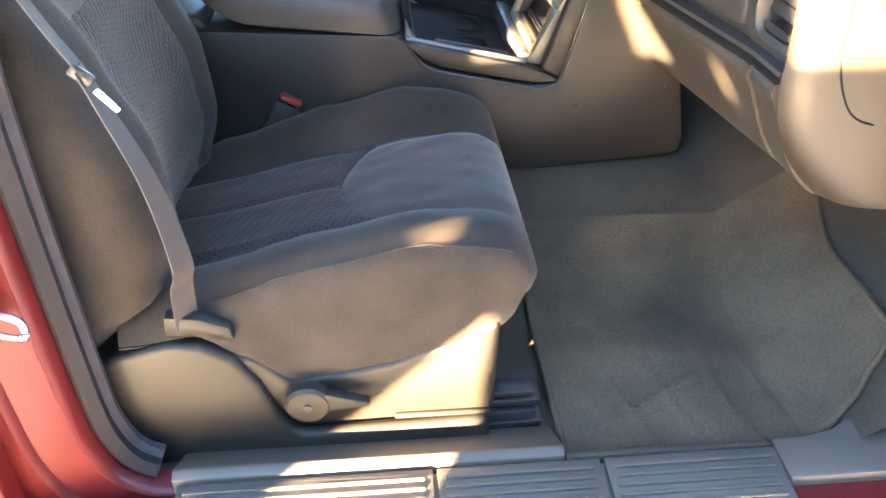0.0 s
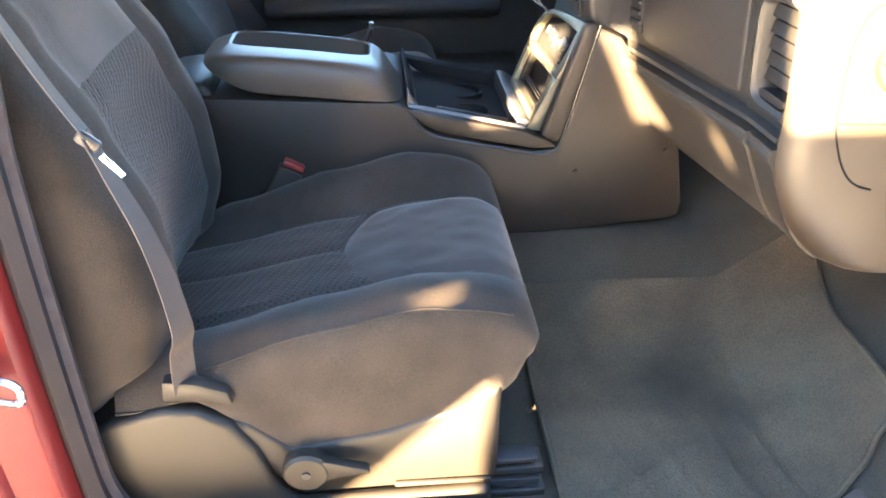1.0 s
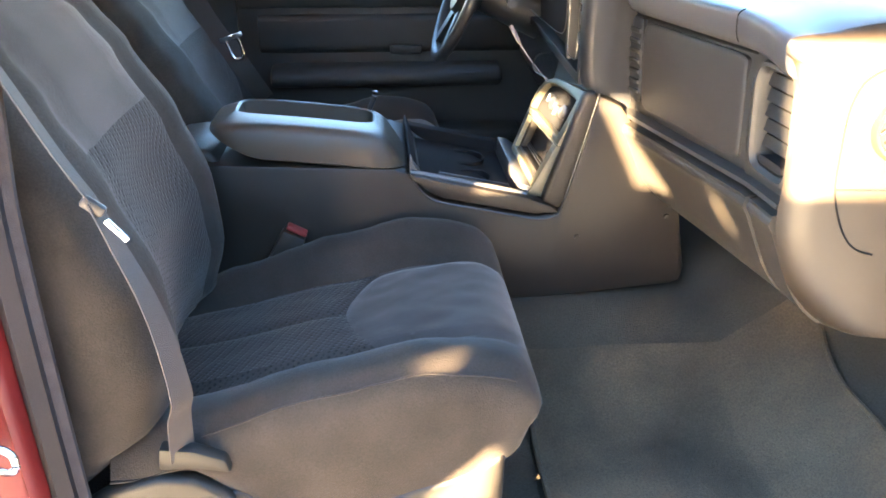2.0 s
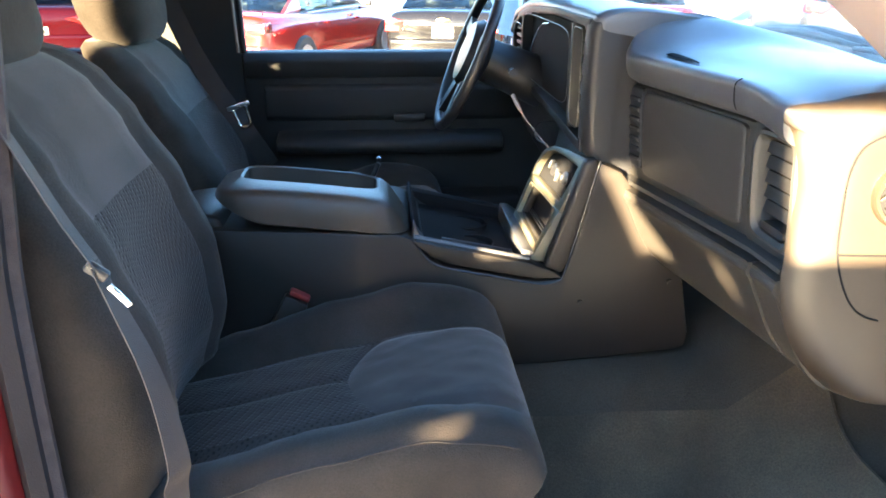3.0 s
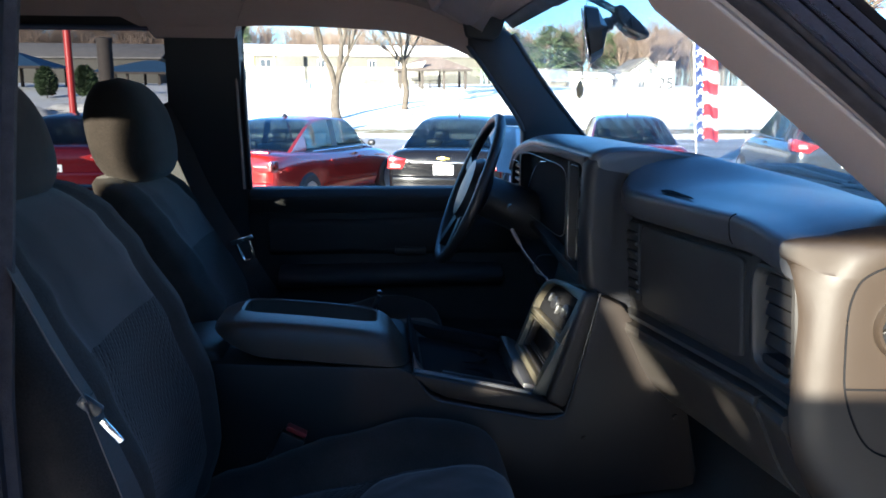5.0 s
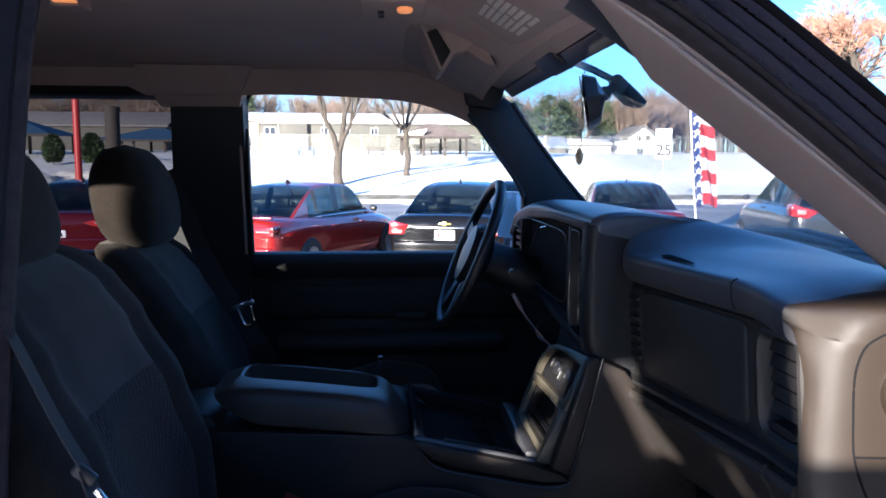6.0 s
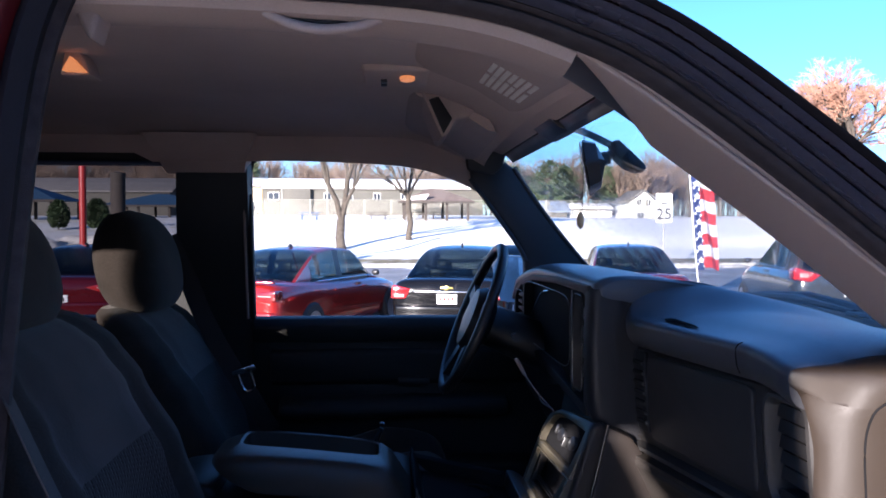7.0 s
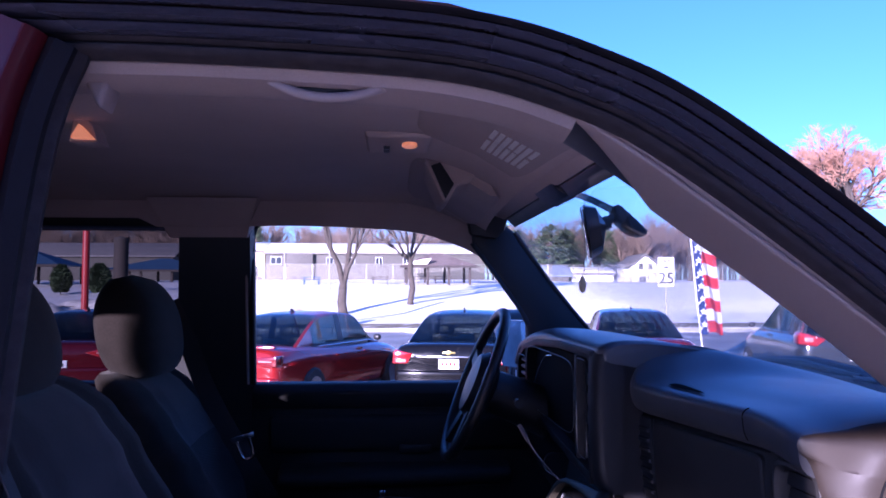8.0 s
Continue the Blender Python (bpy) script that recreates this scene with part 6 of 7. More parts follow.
def car(name, label, body, at, heading, lights, L=4.85, H=1.46, W=0.925, plate_z=0.80, suv=False, spoiler=False, extra=None, plate_bars=None, plate=None, lamp=None):
    c = thing(name, label, "car", (0, 0, 0), "parked cars")
    rear_glass_y, roof_y = (0.16, 0.55) if suv else (0.58, 1.72)
    beltz = 1.06 if suv else 0.93
    deck = beltz + (0.02 if suv else 0.07)
    # lower body
    st = [(0.0, 0.86, 0.30, deck - 0.16), (0.04, 0.91, 0.26, deck - 0.05), (0.14, 0.95, 0.24, deck - 0.01), (0.35, 0.975, 0.22, deck), (0.75, 0.99, 0.20, deck), (1.3, 1.0, 0.19, beltz + 0.03), (2.4, 1.0, 0.19, beltz), (3.3, 1.0, 0.19, beltz - 0.01), (3.75, 0.99, 0.20, beltz - 0.04), (4.2, 0.95, 0.22, beltz - 0.12), (4.6, 0.86, 0.26, beltz - 0.22), (4.85, 0.62, 0.32, beltz - 0.36)]
    rings = []
    for y, w, lo, top in st:
        w *= W
        rings.append([(x, y * L / 4.85, z) for x, z in sym([(0, top + 0.015), (w * 0.55, top + 0.010), (w * 0.82, top - 0.005), (w * 0.93, top - 0.05), (w * 0.985, top - 0.16), (w, top - 0.26), (w * 0.985, 0.46), (w * 0.96, lo + 0.06), (w * 0.86, lo), (0.001, lo)])])
    b = part("body", loft(rings), body, c)
    sub = b.modifiers.new("round", "SUBSURF")
    sub.levels = sub.render_levels = 1
    # greenhouse: pillars and roof, with the panes laid on its surface
    gh = [(rear_glass_y, 0.78, beltz + 0.02), (rear_glass_y + 0.12, 0.765, beltz + 0.10), (roof_y - 0.35, 0.645, H - 0.115), (roof_y, 0.585, H - 0.03), (roof_y + 0.45, 0.57, H), (roof_y + 0.9, 0.575, H - 0.02), (roof_y + 1.2, 0.62, H - 0.09), (3.25, 0.72, beltz + 0.12), (3.55, 0.76, beltz + 0.0)]
    k, s = W / 0.925, L / 4.85
    base = beltz - 0.08
    fine = smooth_path(gh, 5)

    def ring_at(y, w, top):
        low = max(base, beltz - 0.03)
        sh = max(low + 0.005, top - 0.05)
        out = w + 0.72 * (sh - low) * 0.34
        half = [(0, top + 0.014), (w * 0.45 * k, top + 0.010), (w * 0.80 * k, top - 0.004), (w * 0.95 * k, top - 0.022), (w * k, sh)]
        for q in (0.3, 0.65, 1.0):
            half.append(((w + (out - w) * q) * k, sh + (low - sh) * q))
        half += [(out * k, base), (0.001, base)]
        return [(x, y * s, z) for x, z in sym(half)]
    rings = [ring_at(*p) for p in fine]
    n = len(rings[0])
    # the openings of the windows go through the cabin's shell
    shell = loft(rings)
    shell.faces.ensure_lookup_table()
    cut = []
    spans = [(3, 14, -3, 3), (27, 38, -3, 3)]
    for c0, c1 in ((4, 7), (-7, -4)):
        spans += [(9, 20, c0, c1), (22, 35, c0, c1)]
    for r0, r1, c0, c1 in spans:
        cut += [shell.faces[r * n + q % n] for r in range(r0, r1) for q in range(c0, c1)]
    bmesh.ops.delete(shell, geom=list(set(cut)), context="FACES_ONLY")
    g = part("cabin", shell, body, c)

    def pane_on(rows, cols, inset, push, name, lab, m=None):
        bm = bmesh.new()
        vs = [[bm.verts.new(rings[a][b % n]) for b in cols] for a in rows]
        for a in range(len(rows) - 1):
            for b in range(len(cols) - 1):
                bm.faces.new((vs[a][b], vs[a + 1][b], vs[a + 1][b + 1], vs[a][b + 1]))
        for v in bm.verts:
            v.co += Vector(push)
        bmesh.ops.recalc_face_normals(bm, faces=bm.faces)
        bmesh.ops.solidify(bm, geom=bm.faces[:], thickness=0.004)
        part(name, bm, m or WIN_DARK, c, lab)
    pane_on(range(3, 15), range(-3, 4), 1.0, (0, -0.004, 0.006), "rear_window", "dark rear window")
    pane_on(range(27, 39), range(-3, 4), 1.0, (0, 0.004, 0.006), "windscreen", "windscreen")
    part("cabin_floor", box(-0.74 * k, (rear_glass_y + 0.25) * s, base - 0.02, 0.74 * k, 3.2 * s, beltz + 0.055, 0.02), BLACK, c)
    for sx in (-1, 1):
        part("front_seat", merge(box(sx * 0.38 - 0.23, 2.28 * s, beltz - 0.05, sx * 0.38 + 0.23, 2.40 * s, beltz + 0.10, 0.04), box(sx * 0.38 - 0.13, 2.26 * s, beltz + 0.09, sx * 0.38 + 0.13, 2.34 * s, beltz + 0.27, 0.04)), BLACK, c, "dark front seat with headrest")
        part("rear_headrest", box(sx * 0.36 - 0.14, (rear_glass_y + 0.72) * s, beltz + 0.04, sx * 0.36 + 0.14, (rear_glass_y + 0.80) * s, beltz + 0.17, 0.04), BLACK, c)
    for sx in (-1, 1):
        cols = list(range(4, 8)) if sx > 0 else list(range(-7, -3))
        pane_on(range(9, 21), cols, 1.0, (0.004 * sx, 0, 0), "side_window", "dark rear side window")
        pane_on(range(22, 36), cols, 1.0, (0.004 * sx, 0, 0), "side_window", "dark front side window")
        pane_on(range(20, 23), cols, 1.0, (0.005 * sx, 0, 0), "door_pillar", "black pillar between the side windows", BLACK)
        part("window_trim", tube([((0.862 * k) * sx, (rear_glass_y + 0.62) * s, beltz + 0.035), ((0.862 * k) * sx, 3.1 * s, beltz + 0.035)], 0.009, 6), CHROME, c)
        m = part("door_mirror", box((0.93 if sx > 0 else -1.06) * k, 2.96 * s, beltz + 0.03, (1.06 if sx > 0 else -0.93) * k, 3.06 * s, beltz + 0.13, 0.04, 3), BLACK, c, "dark door mirror")
        for hy in (1.75, 2.75):
            part("door_handle", box((0.915 if sx > 0 else -0.935) * k, (hy - 0.10) * s, beltz - 0.14, (0.935 if sx > 0 else -0.915) * k, (hy + 0.08) * s, beltz - 0.115, 0.006), body, c)
        part("rocker", box((0.85 if sx > 0 else -0.90) * k, 1.2 * s, 0.17, (0.90 if sx > 0 else -0.85) * k, 3.4 * s, 0.26, 0.02), BLACK, c)
        for wy in (0.98, 3.85):
            xx = 0.832 * k * sx
            wh = part("wheel", lathe([(0.20, xx - 0.11), (0.30, xx - 0.11), (0.335, xx - 0.08), (0.335, xx + 0.08), (0.30, xx + 0.115), (0.20, xx + 0.11)], 28, (0, wy * s, 0.335), "x"), TYRE, c)
            part("rim", merge(lathe([(0.20, xx - 0.10), (0.215, xx), (0.20, xx + 0.118 * sx)], 24, (0, wy * s, 0.335), "x"),
                              *[band([(xx + 0.10 * sx, wy * s, 0.335), (xx + 0.105 * sx, wy * s + 0.20 * math.cos(a), 0.335 + 0.20 * math.sin(a))], 0.045, 0.02, (0, -math.sin(a), math.cos(a))) for a in [j * 2 * math.pi / 5 for j in range(5)]]), ALLOY, wh)
    # rear end
    lights(c, k, deck, beltz, lamp or LAMP_RED)
    part("bumper", prism([(-0.86 * k, 0.10), (-0.80 * k, -0.03), (-0.4 * k, -0.055), (0.4 * k, -0.055), (0.80 * k, -0.03), (0.86 * k, 0.10)], "z", 0.34, 0.60, 0.03, 3), body, c)
    part("bumper_insert", box(-0.60 * k, -0.06, 0.30, 0.60 * k, 0.05, 0.40, 0.02), BLACK, c)
    pl = part("number_plate", box(-0.155, -0.012 if plate_z > 0.62 else -0.07, plate_z - 0.075, 0.155, 0.03 if plate_z > 0.62 else -0.056, plate_z + 0.075, 0.004), plate or PLATEW, c, "number plate, unreadable")
    yb = (-0.016 if plate_z > 0.62 else -0.074)
    for j in range(4):
        part("plate_bar", box(-0.11 + j * 0.06, yb, plate_z - 0.025, -0.075 + j * 0.06, yb + 0.005, plate_z + 0.03, 0.001), plate_bars or LAMP_RED, pl)
    part("trunk_seam", box(-0.62 * k, 0.016, 0.66, 0.62 * k, 0.030, 0.672, 0.002), BLACK, c)
    part("antenna_fin", prism([(0, 0), (0.16, 0), (0.05, 0.06)], "x", -0.015, 0.015, 0.004), BLACK, c).location = (0, (roof_y + 0.05) * s, H)
    if spoiler:
        part("spoiler_lip", prism([(-0.78 * k, 0.08), (0, 0.02), (0.78 * k, 0.08), (0.78 * k, 0.15), (0, 0.12), (-0.78 * k, 0.15)], "z", deck - 0.005, deck + 0.022, 0.006), body, c)
    # seats seen as dark shapes behind the glass
    if extra:
        extra(c)
    c.matrix_world = pose(*at, 0, 0, -heading)
    return c


def lights_wide(c, k, deck, beltz, lens):
    for sx in (-1, 1):
        part("tail_lamp", prism([(sx * 0.40 * k, deck - 0.17), (sx * 0.62 * k, deck - 0.12), (sx * 0.865 * k, deck - 0.10), (sx * 0.87 * k, deck - 0.24), (sx * 0.70 * k, deck - 0.27)], "y", -0.005, 0.20, 0.015, 2), lens, c, "red tail lamp")
        part("lamp_insert", box(min(sx * 0.58, sx * 0.80) * k, -0.010, deck - 0.19, max(sx * 0.58, sx * 0.80) * k, 0.02, deck - 0.170, 0.008), LAMP_CLEAR, c)


def lights_corner(c, k, deck, beltz, lens):
    for sx in (-1, 1):
        part("tail_lamp", prism([(sx * 0.56 * k, deck - 0.15), (sx * 0.83 * k, deck - 0.09), (sx * 0.862 * k, deck - 0.14), (sx * 0.872 * k, deck - 0.30), (sx * 0.64 * k, deck - 0.30)], "y", -0.005, 0.24, 0.015, 2), lens, c, "red tail lamp")
        part("lamp_insert", box(min(sx * 0.66, sx * 0.82) * k, -0.010, deck - 0.28, max(sx * 0.66, sx * 0.82) * k, 0.02, deck - 0.23, 0.008), LAMP_CLEAR, c)


def lights_suv(c, k, deck, beltz, lens):
    for sx in (-1, 1):
        part("tail_lamp", prism([(sx * 0.50 * k, deck - 0.06), (sx * 0.90 * k, deck + 0.06), (sx * 0.935 * k, deck), (sx * 0.93 * k, deck - 0.14), (sx * 0.66 * k, deck - 0.18)], "y", -0.01, 0.30, 0.015, 2), lens, c, "red tail lamp")
        part("lamp_insert", box(min(sx * 0.70, sx * 0.84) * k, -0.016, deck - 0.11, max(sx * 0.70, sx * 0.84) * k, 0.02, deck - 0.03, 0.012), LAMP_CLEAR, c)


def trunk_strip(c, z, wide=0.5):
    part("chrome_strip", box(-wide, -0.012, z, wide, 0.02, z + 0.018, 0.004), CHROME, c)


def badge(c, kind, z):
    gold = mat("gold_badge", (0.75, 0.55, 0.15), 0.3, metal=0.9, bump=0.0)
    if kind == "cross":
        part("badge", prism([(-0.10, z - 0.012), (-0.03, z - 0.012), (-0.03, z - 0.03), (0.03, z - 0.03), (0.03, z - 0.012), (0.10, z - 0.012), (0.09, z + 0.014), (0.03, z + 0.014), (0.03, z + 0.03), (-0.03, z + 0.03), (-0.03, z + 0.014), (-0.09, z + 0.014)], "y", -0.016, 0.01, 0.003), gold, c, "gold badge shape")
    else:
        part("badge", lathe([(0.045, -0.012), (0.06, -0.008), (0.06, 0.01)], 20, (0, 0, z), "y"), CHROME, c, "round chrome badge shape")


HEAD = 11.0
GZ = -0.255
red_sedan = car("red_sedan", "bright red saloon with dark windows parked in the row", paint("bright_red_paint", (0.30, 0.018, 0.015)), (-2.34, 11.1, GZ), HEAD + 13, lights_wide, plate_z=0.56, spoiler=True, plate=mat("orange_plate", (0.75, 0.20, 0.13), 0.5, var=0.05, bump=0.0), lamp=LAMP_DARK)
black_sedan = car("black_sedan", "black saloon with chrome boot strip parked in the row", mat("black_paint", (0.005, 0.005, 0.006), 0.12, var=0.04, scale=2, bump=0.0, spec=0.2, coat=0.08), (0.90, 11.6, GZ), HEAD + 2, lights_corner, plate_z=0.70, extra=lambda c: (trunk_strip(c, 0.80), badge(c, "cross", 0.87)))
maroon = car("maroon_sedan", "dark red saloon parked in the row", paint("maroon_paint", (0.14, 0.008, 0.012)), (4.25, 12.6, GZ), HEAD, lights_corner, plate_z=0.66, extra=lambda c: badge(c, "cross", 0.87))
suv = car("grey_suv", "dark grey sport utility car with red tail lamps", paint("grey_paint", (0.05, 0.055, 0.06)), (7.55, 11.9, GZ), HEAD + 2, lights_suv, L=4.6, H=1.92, plate_z=0.75, suv=True)
car("maroon_sedan", "dark maroon saloon with white plate behind the truck's rear window", paint("dark_maroon_paint", (0.10, 0.006, 0.01)), (-5.2, 12.5, GZ), HEAD - 18, lights_wide, plate_z=0.64, plate_bars=BLACK, extra=lambda c: badge(c, "round", 0.84))

# ---- park: trees, buildings, fence, signs ----
BARK = mat("grey_bark", (0.055, 0.044, 0.033), 0.95, var=0.35, scale=5, bump=0.8, fine=40)
TWIG = mat("brown_twig", (0.17, 0.125, 0.095), 0.95, var=0.3, scale=0.6, bump=0.0)
TWIG_PINK = mat("willow_twig", (0.36, 0.20, 0.13), 0.95, var=0.25, scale=0.4, bump=0.0)
NEEDLE = mat("pine_needles", (0.065, 0.095, 0.04), 0.95, var=0.4, scale=0.8, bump=0.0)


def limb(rng, verts, faces, a, b, ra, rb, n):
    """Appends one tapered, slightly crooked limb."""
    a, b = Vector(a), Vector(b)
    d = (b - a).normalized()
    s = d.orthogonal().normalized()
    u = d.cross(s)
    segs = 3 if ra > 0.03 else 2
    start = len(verts)
    for k in range(segs + 1):
        t = k / segs
        p = a.lerp(b, t)
        if 0 < k < segs:
            p += Vector((rng.uniform(-1, 1), rng.uniform(-1, 1), rng.uniform(-1, 1))) * (b - a).length * 0.05
        r = ra + (rb - ra) * t
        for j in range(n):
            an = 2 * math.pi * j / n
            verts.append(p + (s * math.cos(an) + u * math.sin(an)) * r)
    for k in range(segs):
        for j in range(n):
            i0, i1 = start + k * n + j, start + k * n + (j + 1) % n
            faces.append((i0, i1, i1 + n, i0 + n))


def raw_mesh(name, verts, faces, material, smooth=True):
    me = bpy.data.meshes.new(name)
    me.from_pydata([tuple(v) for v in verts], [], faces)
    me.materials.append(material)
    if smooth:
        me.shade_smooth()
    return me


def grow(rng, verts, faces, p, d, length, r, depth, out, spread, droop=0.0, kids=(3, 4)):
    e = p + d * length
    limb(rng, verts, faces, p, e, r, r * 0.62, 7 if r > 0.05 else (4 if r > 0.012 else 3))
    if depth == 0:
        return
    for k in range(rng.randint(*kids)):
        t = rng.uniform(0.45, 1.0) if k else 1.0
        q = p.lerp(e, t)
        nd = (d + Vector((rng.uniform(-1, 1), rng.uniform(-1, 1), rng.uniform(-0.5, 0.9) - droop)) * spread).normalized()
        tgt = out if depth <= 3 else (verts, faces)
        grow(rng, tgt[0], tgt[1], q, nd, length * rng.uniform(0.58, 0.80), r * 0.60, depth - 1, out, spread, droop, kids)


def tree(name, label, x, y, height, trunk_r, seed, twig=TWIG, depth=5, forks=None, spread=0.75, droop=0.0, trunk_h=0.3, kids=(3, 4)):
    rng = random.Random(seed)
    base = Vector((x, y, ground_z(x, y) - 0.15))
    t = thing(name, label, "tree", tuple(base), "trees")
    tv, tf, cv, cf = [], [], [], []
    top = base + Vector((0, 0, height * trunk_h))
    # flared foot
    limb(rng, tv, tf, base, base + Vector((0, 0, 0.5)), trunk_r * 1.35, trunk_r * 1.02, 12)
    limb(rng, tv, tf, base + Vector((0, 0, 0.48)), top, trunk_r, trunk_r * 0.86, 12)
    for d, l, rr in (forks or [((rng.uniform(-0.5, 0.5), rng.uniform(-0.5, 0.5), 1), 0.3, 0.6) for _ in range(4)]):
        grow(rng, tv, tf, top - Vector((0, 0, 0.1)), Vector(d).normalized(), height * l, trunk_r * rr, depth, (cv, cf), spread, droop, kids)
    for nm, v, f, m in (("trunk", tv, tf, BARK), ("crown", cv, cf, twig)):
        ob = new(nm, raw_mesh(nm, v, f, m))
        ob.parent = t
        ob.matrix_parent_inverse = Matrix.Translation(-t.location)
    return t


tree("forked_tree", "bare grey forked street tree on the snowy lawn", -2.95, 49.5, 13, 0.31, 3, forks=[((-0.32, 0, 1), 0.30, 0.62), ((0.20, 0.1, 1), 0.30, 0.68), ((0.36, -0.1, 1), 0.26, 0.45)], trunk_h=0.165, depth=5, spread=0.6)
tree("bare_tree", "bare young tree with spreading twigs on the lawn", 1.47, 53.5, 10, 0.22, 8, trunk_h=0.34, depth=5, spread=0.85, forks=[((-0.6, 0, 1), 0.25, 0.5), ((0.1, 0.2, 1), 0.26, 0.6), ((0.55, 0, 1), 0.24, 0.5), ((-0.2, -0.4, 1), 0.24, 0.45), ((-0.9, 0.1, 0.7), 0.25, 0.4)])
tree("willow_tree", "large bare pinkish willow in low sun", 60, 92, 19, 0.75, 12, twig=TWIG_PINK, depth=6, spread=0.75, droop=0.35, trunk_h=0.22, kids=(4, 4))
tree("bare_tree", "tall bare tree behind the park", 38.5, 96, 15, 0.3, 21, depth=5, spread=0.5)


def wood(name, label, spots, seed, twig=TWIG, pink=0.0):
    """A belt of bare trees far off, joined into one."""
    rng = random.Random(seed)
    v, f = [], []
    for x, y, h in spots:
        base = Vector((x, y, ground_z(x, y) - 0.2))
        limb(rng, v, f, base, base + Vector((0, 0, h * 0.35)), 0.22, 0.16, 5)
        for k in range(6):
            d = Vector((rng.uniform(-0.5, 0.5), rng.uniform(-0.5, 0.5), 1)).normalized()
            grow(rng, v, f, base + Vector((0, 0, h * rng.uniform(0.15, 0.36))), d, h * 0.24, 0.10, 3, (v, f), 0.6, 0.0, (3, 4))
    ob = new(name, raw_mesh(name, v, f, twig))
    return tagged(ob, label, "woodland", kind="stuff")


rs = random.Random(5)
wood("far_wood", "brown bare winter woods behind the park", [(rs.uniform(-95, 80), rs.uniform(128, 175), rs.uniform(9, 16)) for _ in range(330)], 31)
wood("far_thicket", "bare scrub and small trees along the park edge", [(rs.uniform(-80, -18), rs.uniform(120, 126), rs.uniform(6, 10)) for _ in range(45)] + [(rs.uniform(17, 60), rs.uniform(112, 126), rs.uniform(6, 11)) for _ in range(45)], 32)


def pine(x, y, h, r, seed):
    rng = random.Random(seed)
    base = Vector((x, y, ground_z(x, y) - 0.1))
    t = thing("pine_tree", "dark green pine behind the park fence", "tree", tuple(base), "pines")
    v, f, nv, nf = [], [], [], []
    limb(rng, v, f, base, base + Vector((0, 0, h)), 0.28, 0.04, 8)
    for k in range(150):
        u = rng.uniform(0.16, 0.99)
        a = rng.uniform(0, 2 * math.pi)
        reach = r * (1 - u) ** 0.5 * rng.uniform(0.55, 1.1)
        p0 = base + Vector((0, 0, h * u))
        d = Vector((math.cos(a), math.sin(a), rng.uniform(-0.15, 0.25))).normalized()
        limb(rng, v, f, p0, p0 + d * reach, 0.04, 0.012, 3)
        for q in range(int(7 + reach * 5)):
            c = p0 + d * reach * rng.uniform(0.3, 1.05) + Vector((rng.gauss(0, 0.16), rng.gauss(0, 0.16), rng.gauss(0.04, 0.10)))
            for s in range(3):
                w = Vector((rng.uniform(-1, 1), rng.uniform(-1, 1), rng.uniform(-0.6, 0.8))).normalized() * rng.uniform(0.22, 0.42)
                o = w.orthogonal().normalized() * 0.07
                i = len(nv)
                nv += [c - o, c + o, c + w]
                nf.append((i, i + 1, i + 2))
    for nm, a, b, m in (("trunk", v, f, BARK), ("needles", nv, nf, NEEDLE)):
        ob = new(nm, raw_mesh(nm, a, b, m, False))
        ob.parent = t
        ob.matrix_parent_inverse = Matrix.Translation(-t.location)


for x, y, h, r, sd in ((15.6, 104, 8.0, 4.2, 1), (18.2, 108, 7.2, 4.0, 2), (22.6, 106, 8.0, 4.4, 3), (25.6, 110, 7.4, 3.8, 4), (-21.5, 124, 10, 3.0, 5), (34.5, 118, 8.0, 2.4, 6)):
    pine(x, y, h, r, sd)

# ---- long building ----
# grey carries the front's shade, buff the sun on the end wall
WALLG = mat("shaded_grey_siding", (0.085, 0.080, 0.066), 0.85, var=0.1, scale=0.6, bump=0.2, fine=20)
WALLY = mat("sunlit_buff_wall", (0.62, 0.50, 0.30), 0.85, var=0.1, scale=0.6, bump=0.2, fine=20)
WHITE = mat("white_siding", (0.78, 0.77, 0.72), 0.7, var=0.05, scale=1, bump=0.15, fine=20)
ROOFD = mat("brown_shingle", (0.14, 0.105, 0.085), 0.9, var=0.2, scale=2, bump=0.4, fine=15)
ROOFB = mat("blue_metal_roof", (0.035, 0.075, 0.13), 0.5, var=0.1, scale=2, bump=0.1, fine=15)
ROOFG = mat("grey_roof", (0.16, 0.15, 0.14), 0.8, var=0.2, scale=2, bump=0.3, fine=15)
WOODP = mat("dark_post_wood", (0.045, 0.036, 0.03), 0.85, var=0.2, scale=5, bump=0.3, fine=60)
PANE = mat("dark_window_pane", (0.03, 0.035, 0.045), 0.1, var=0.1, bump=0.0)


def gable_roof(x0, x1, y0, y1, z0, z1, over=0.4, t=0.18, along="x"):
    if along == "x":
        ym = (y0 + y1) / 2
        pr = [(y0 - over, z0 - t), (y0 - over, z0), (ym, z1), (y1 + over, z0), (y1 + over, z0 - t), (ym, z1 - t)]
        return prism(pr, "x", x0 - over, x1 + over, 0.01)
    xm = (x0 + x1) / 2
    pr = [(x0 - over, z0 - t), (x0 - over, z0), (xm, z1), (x1 + over, z0), (x1 + over, z0 - t), (xm, z1 - t)]
    return prism(pr, "y", y0 - over, y1 + over, 0.01)


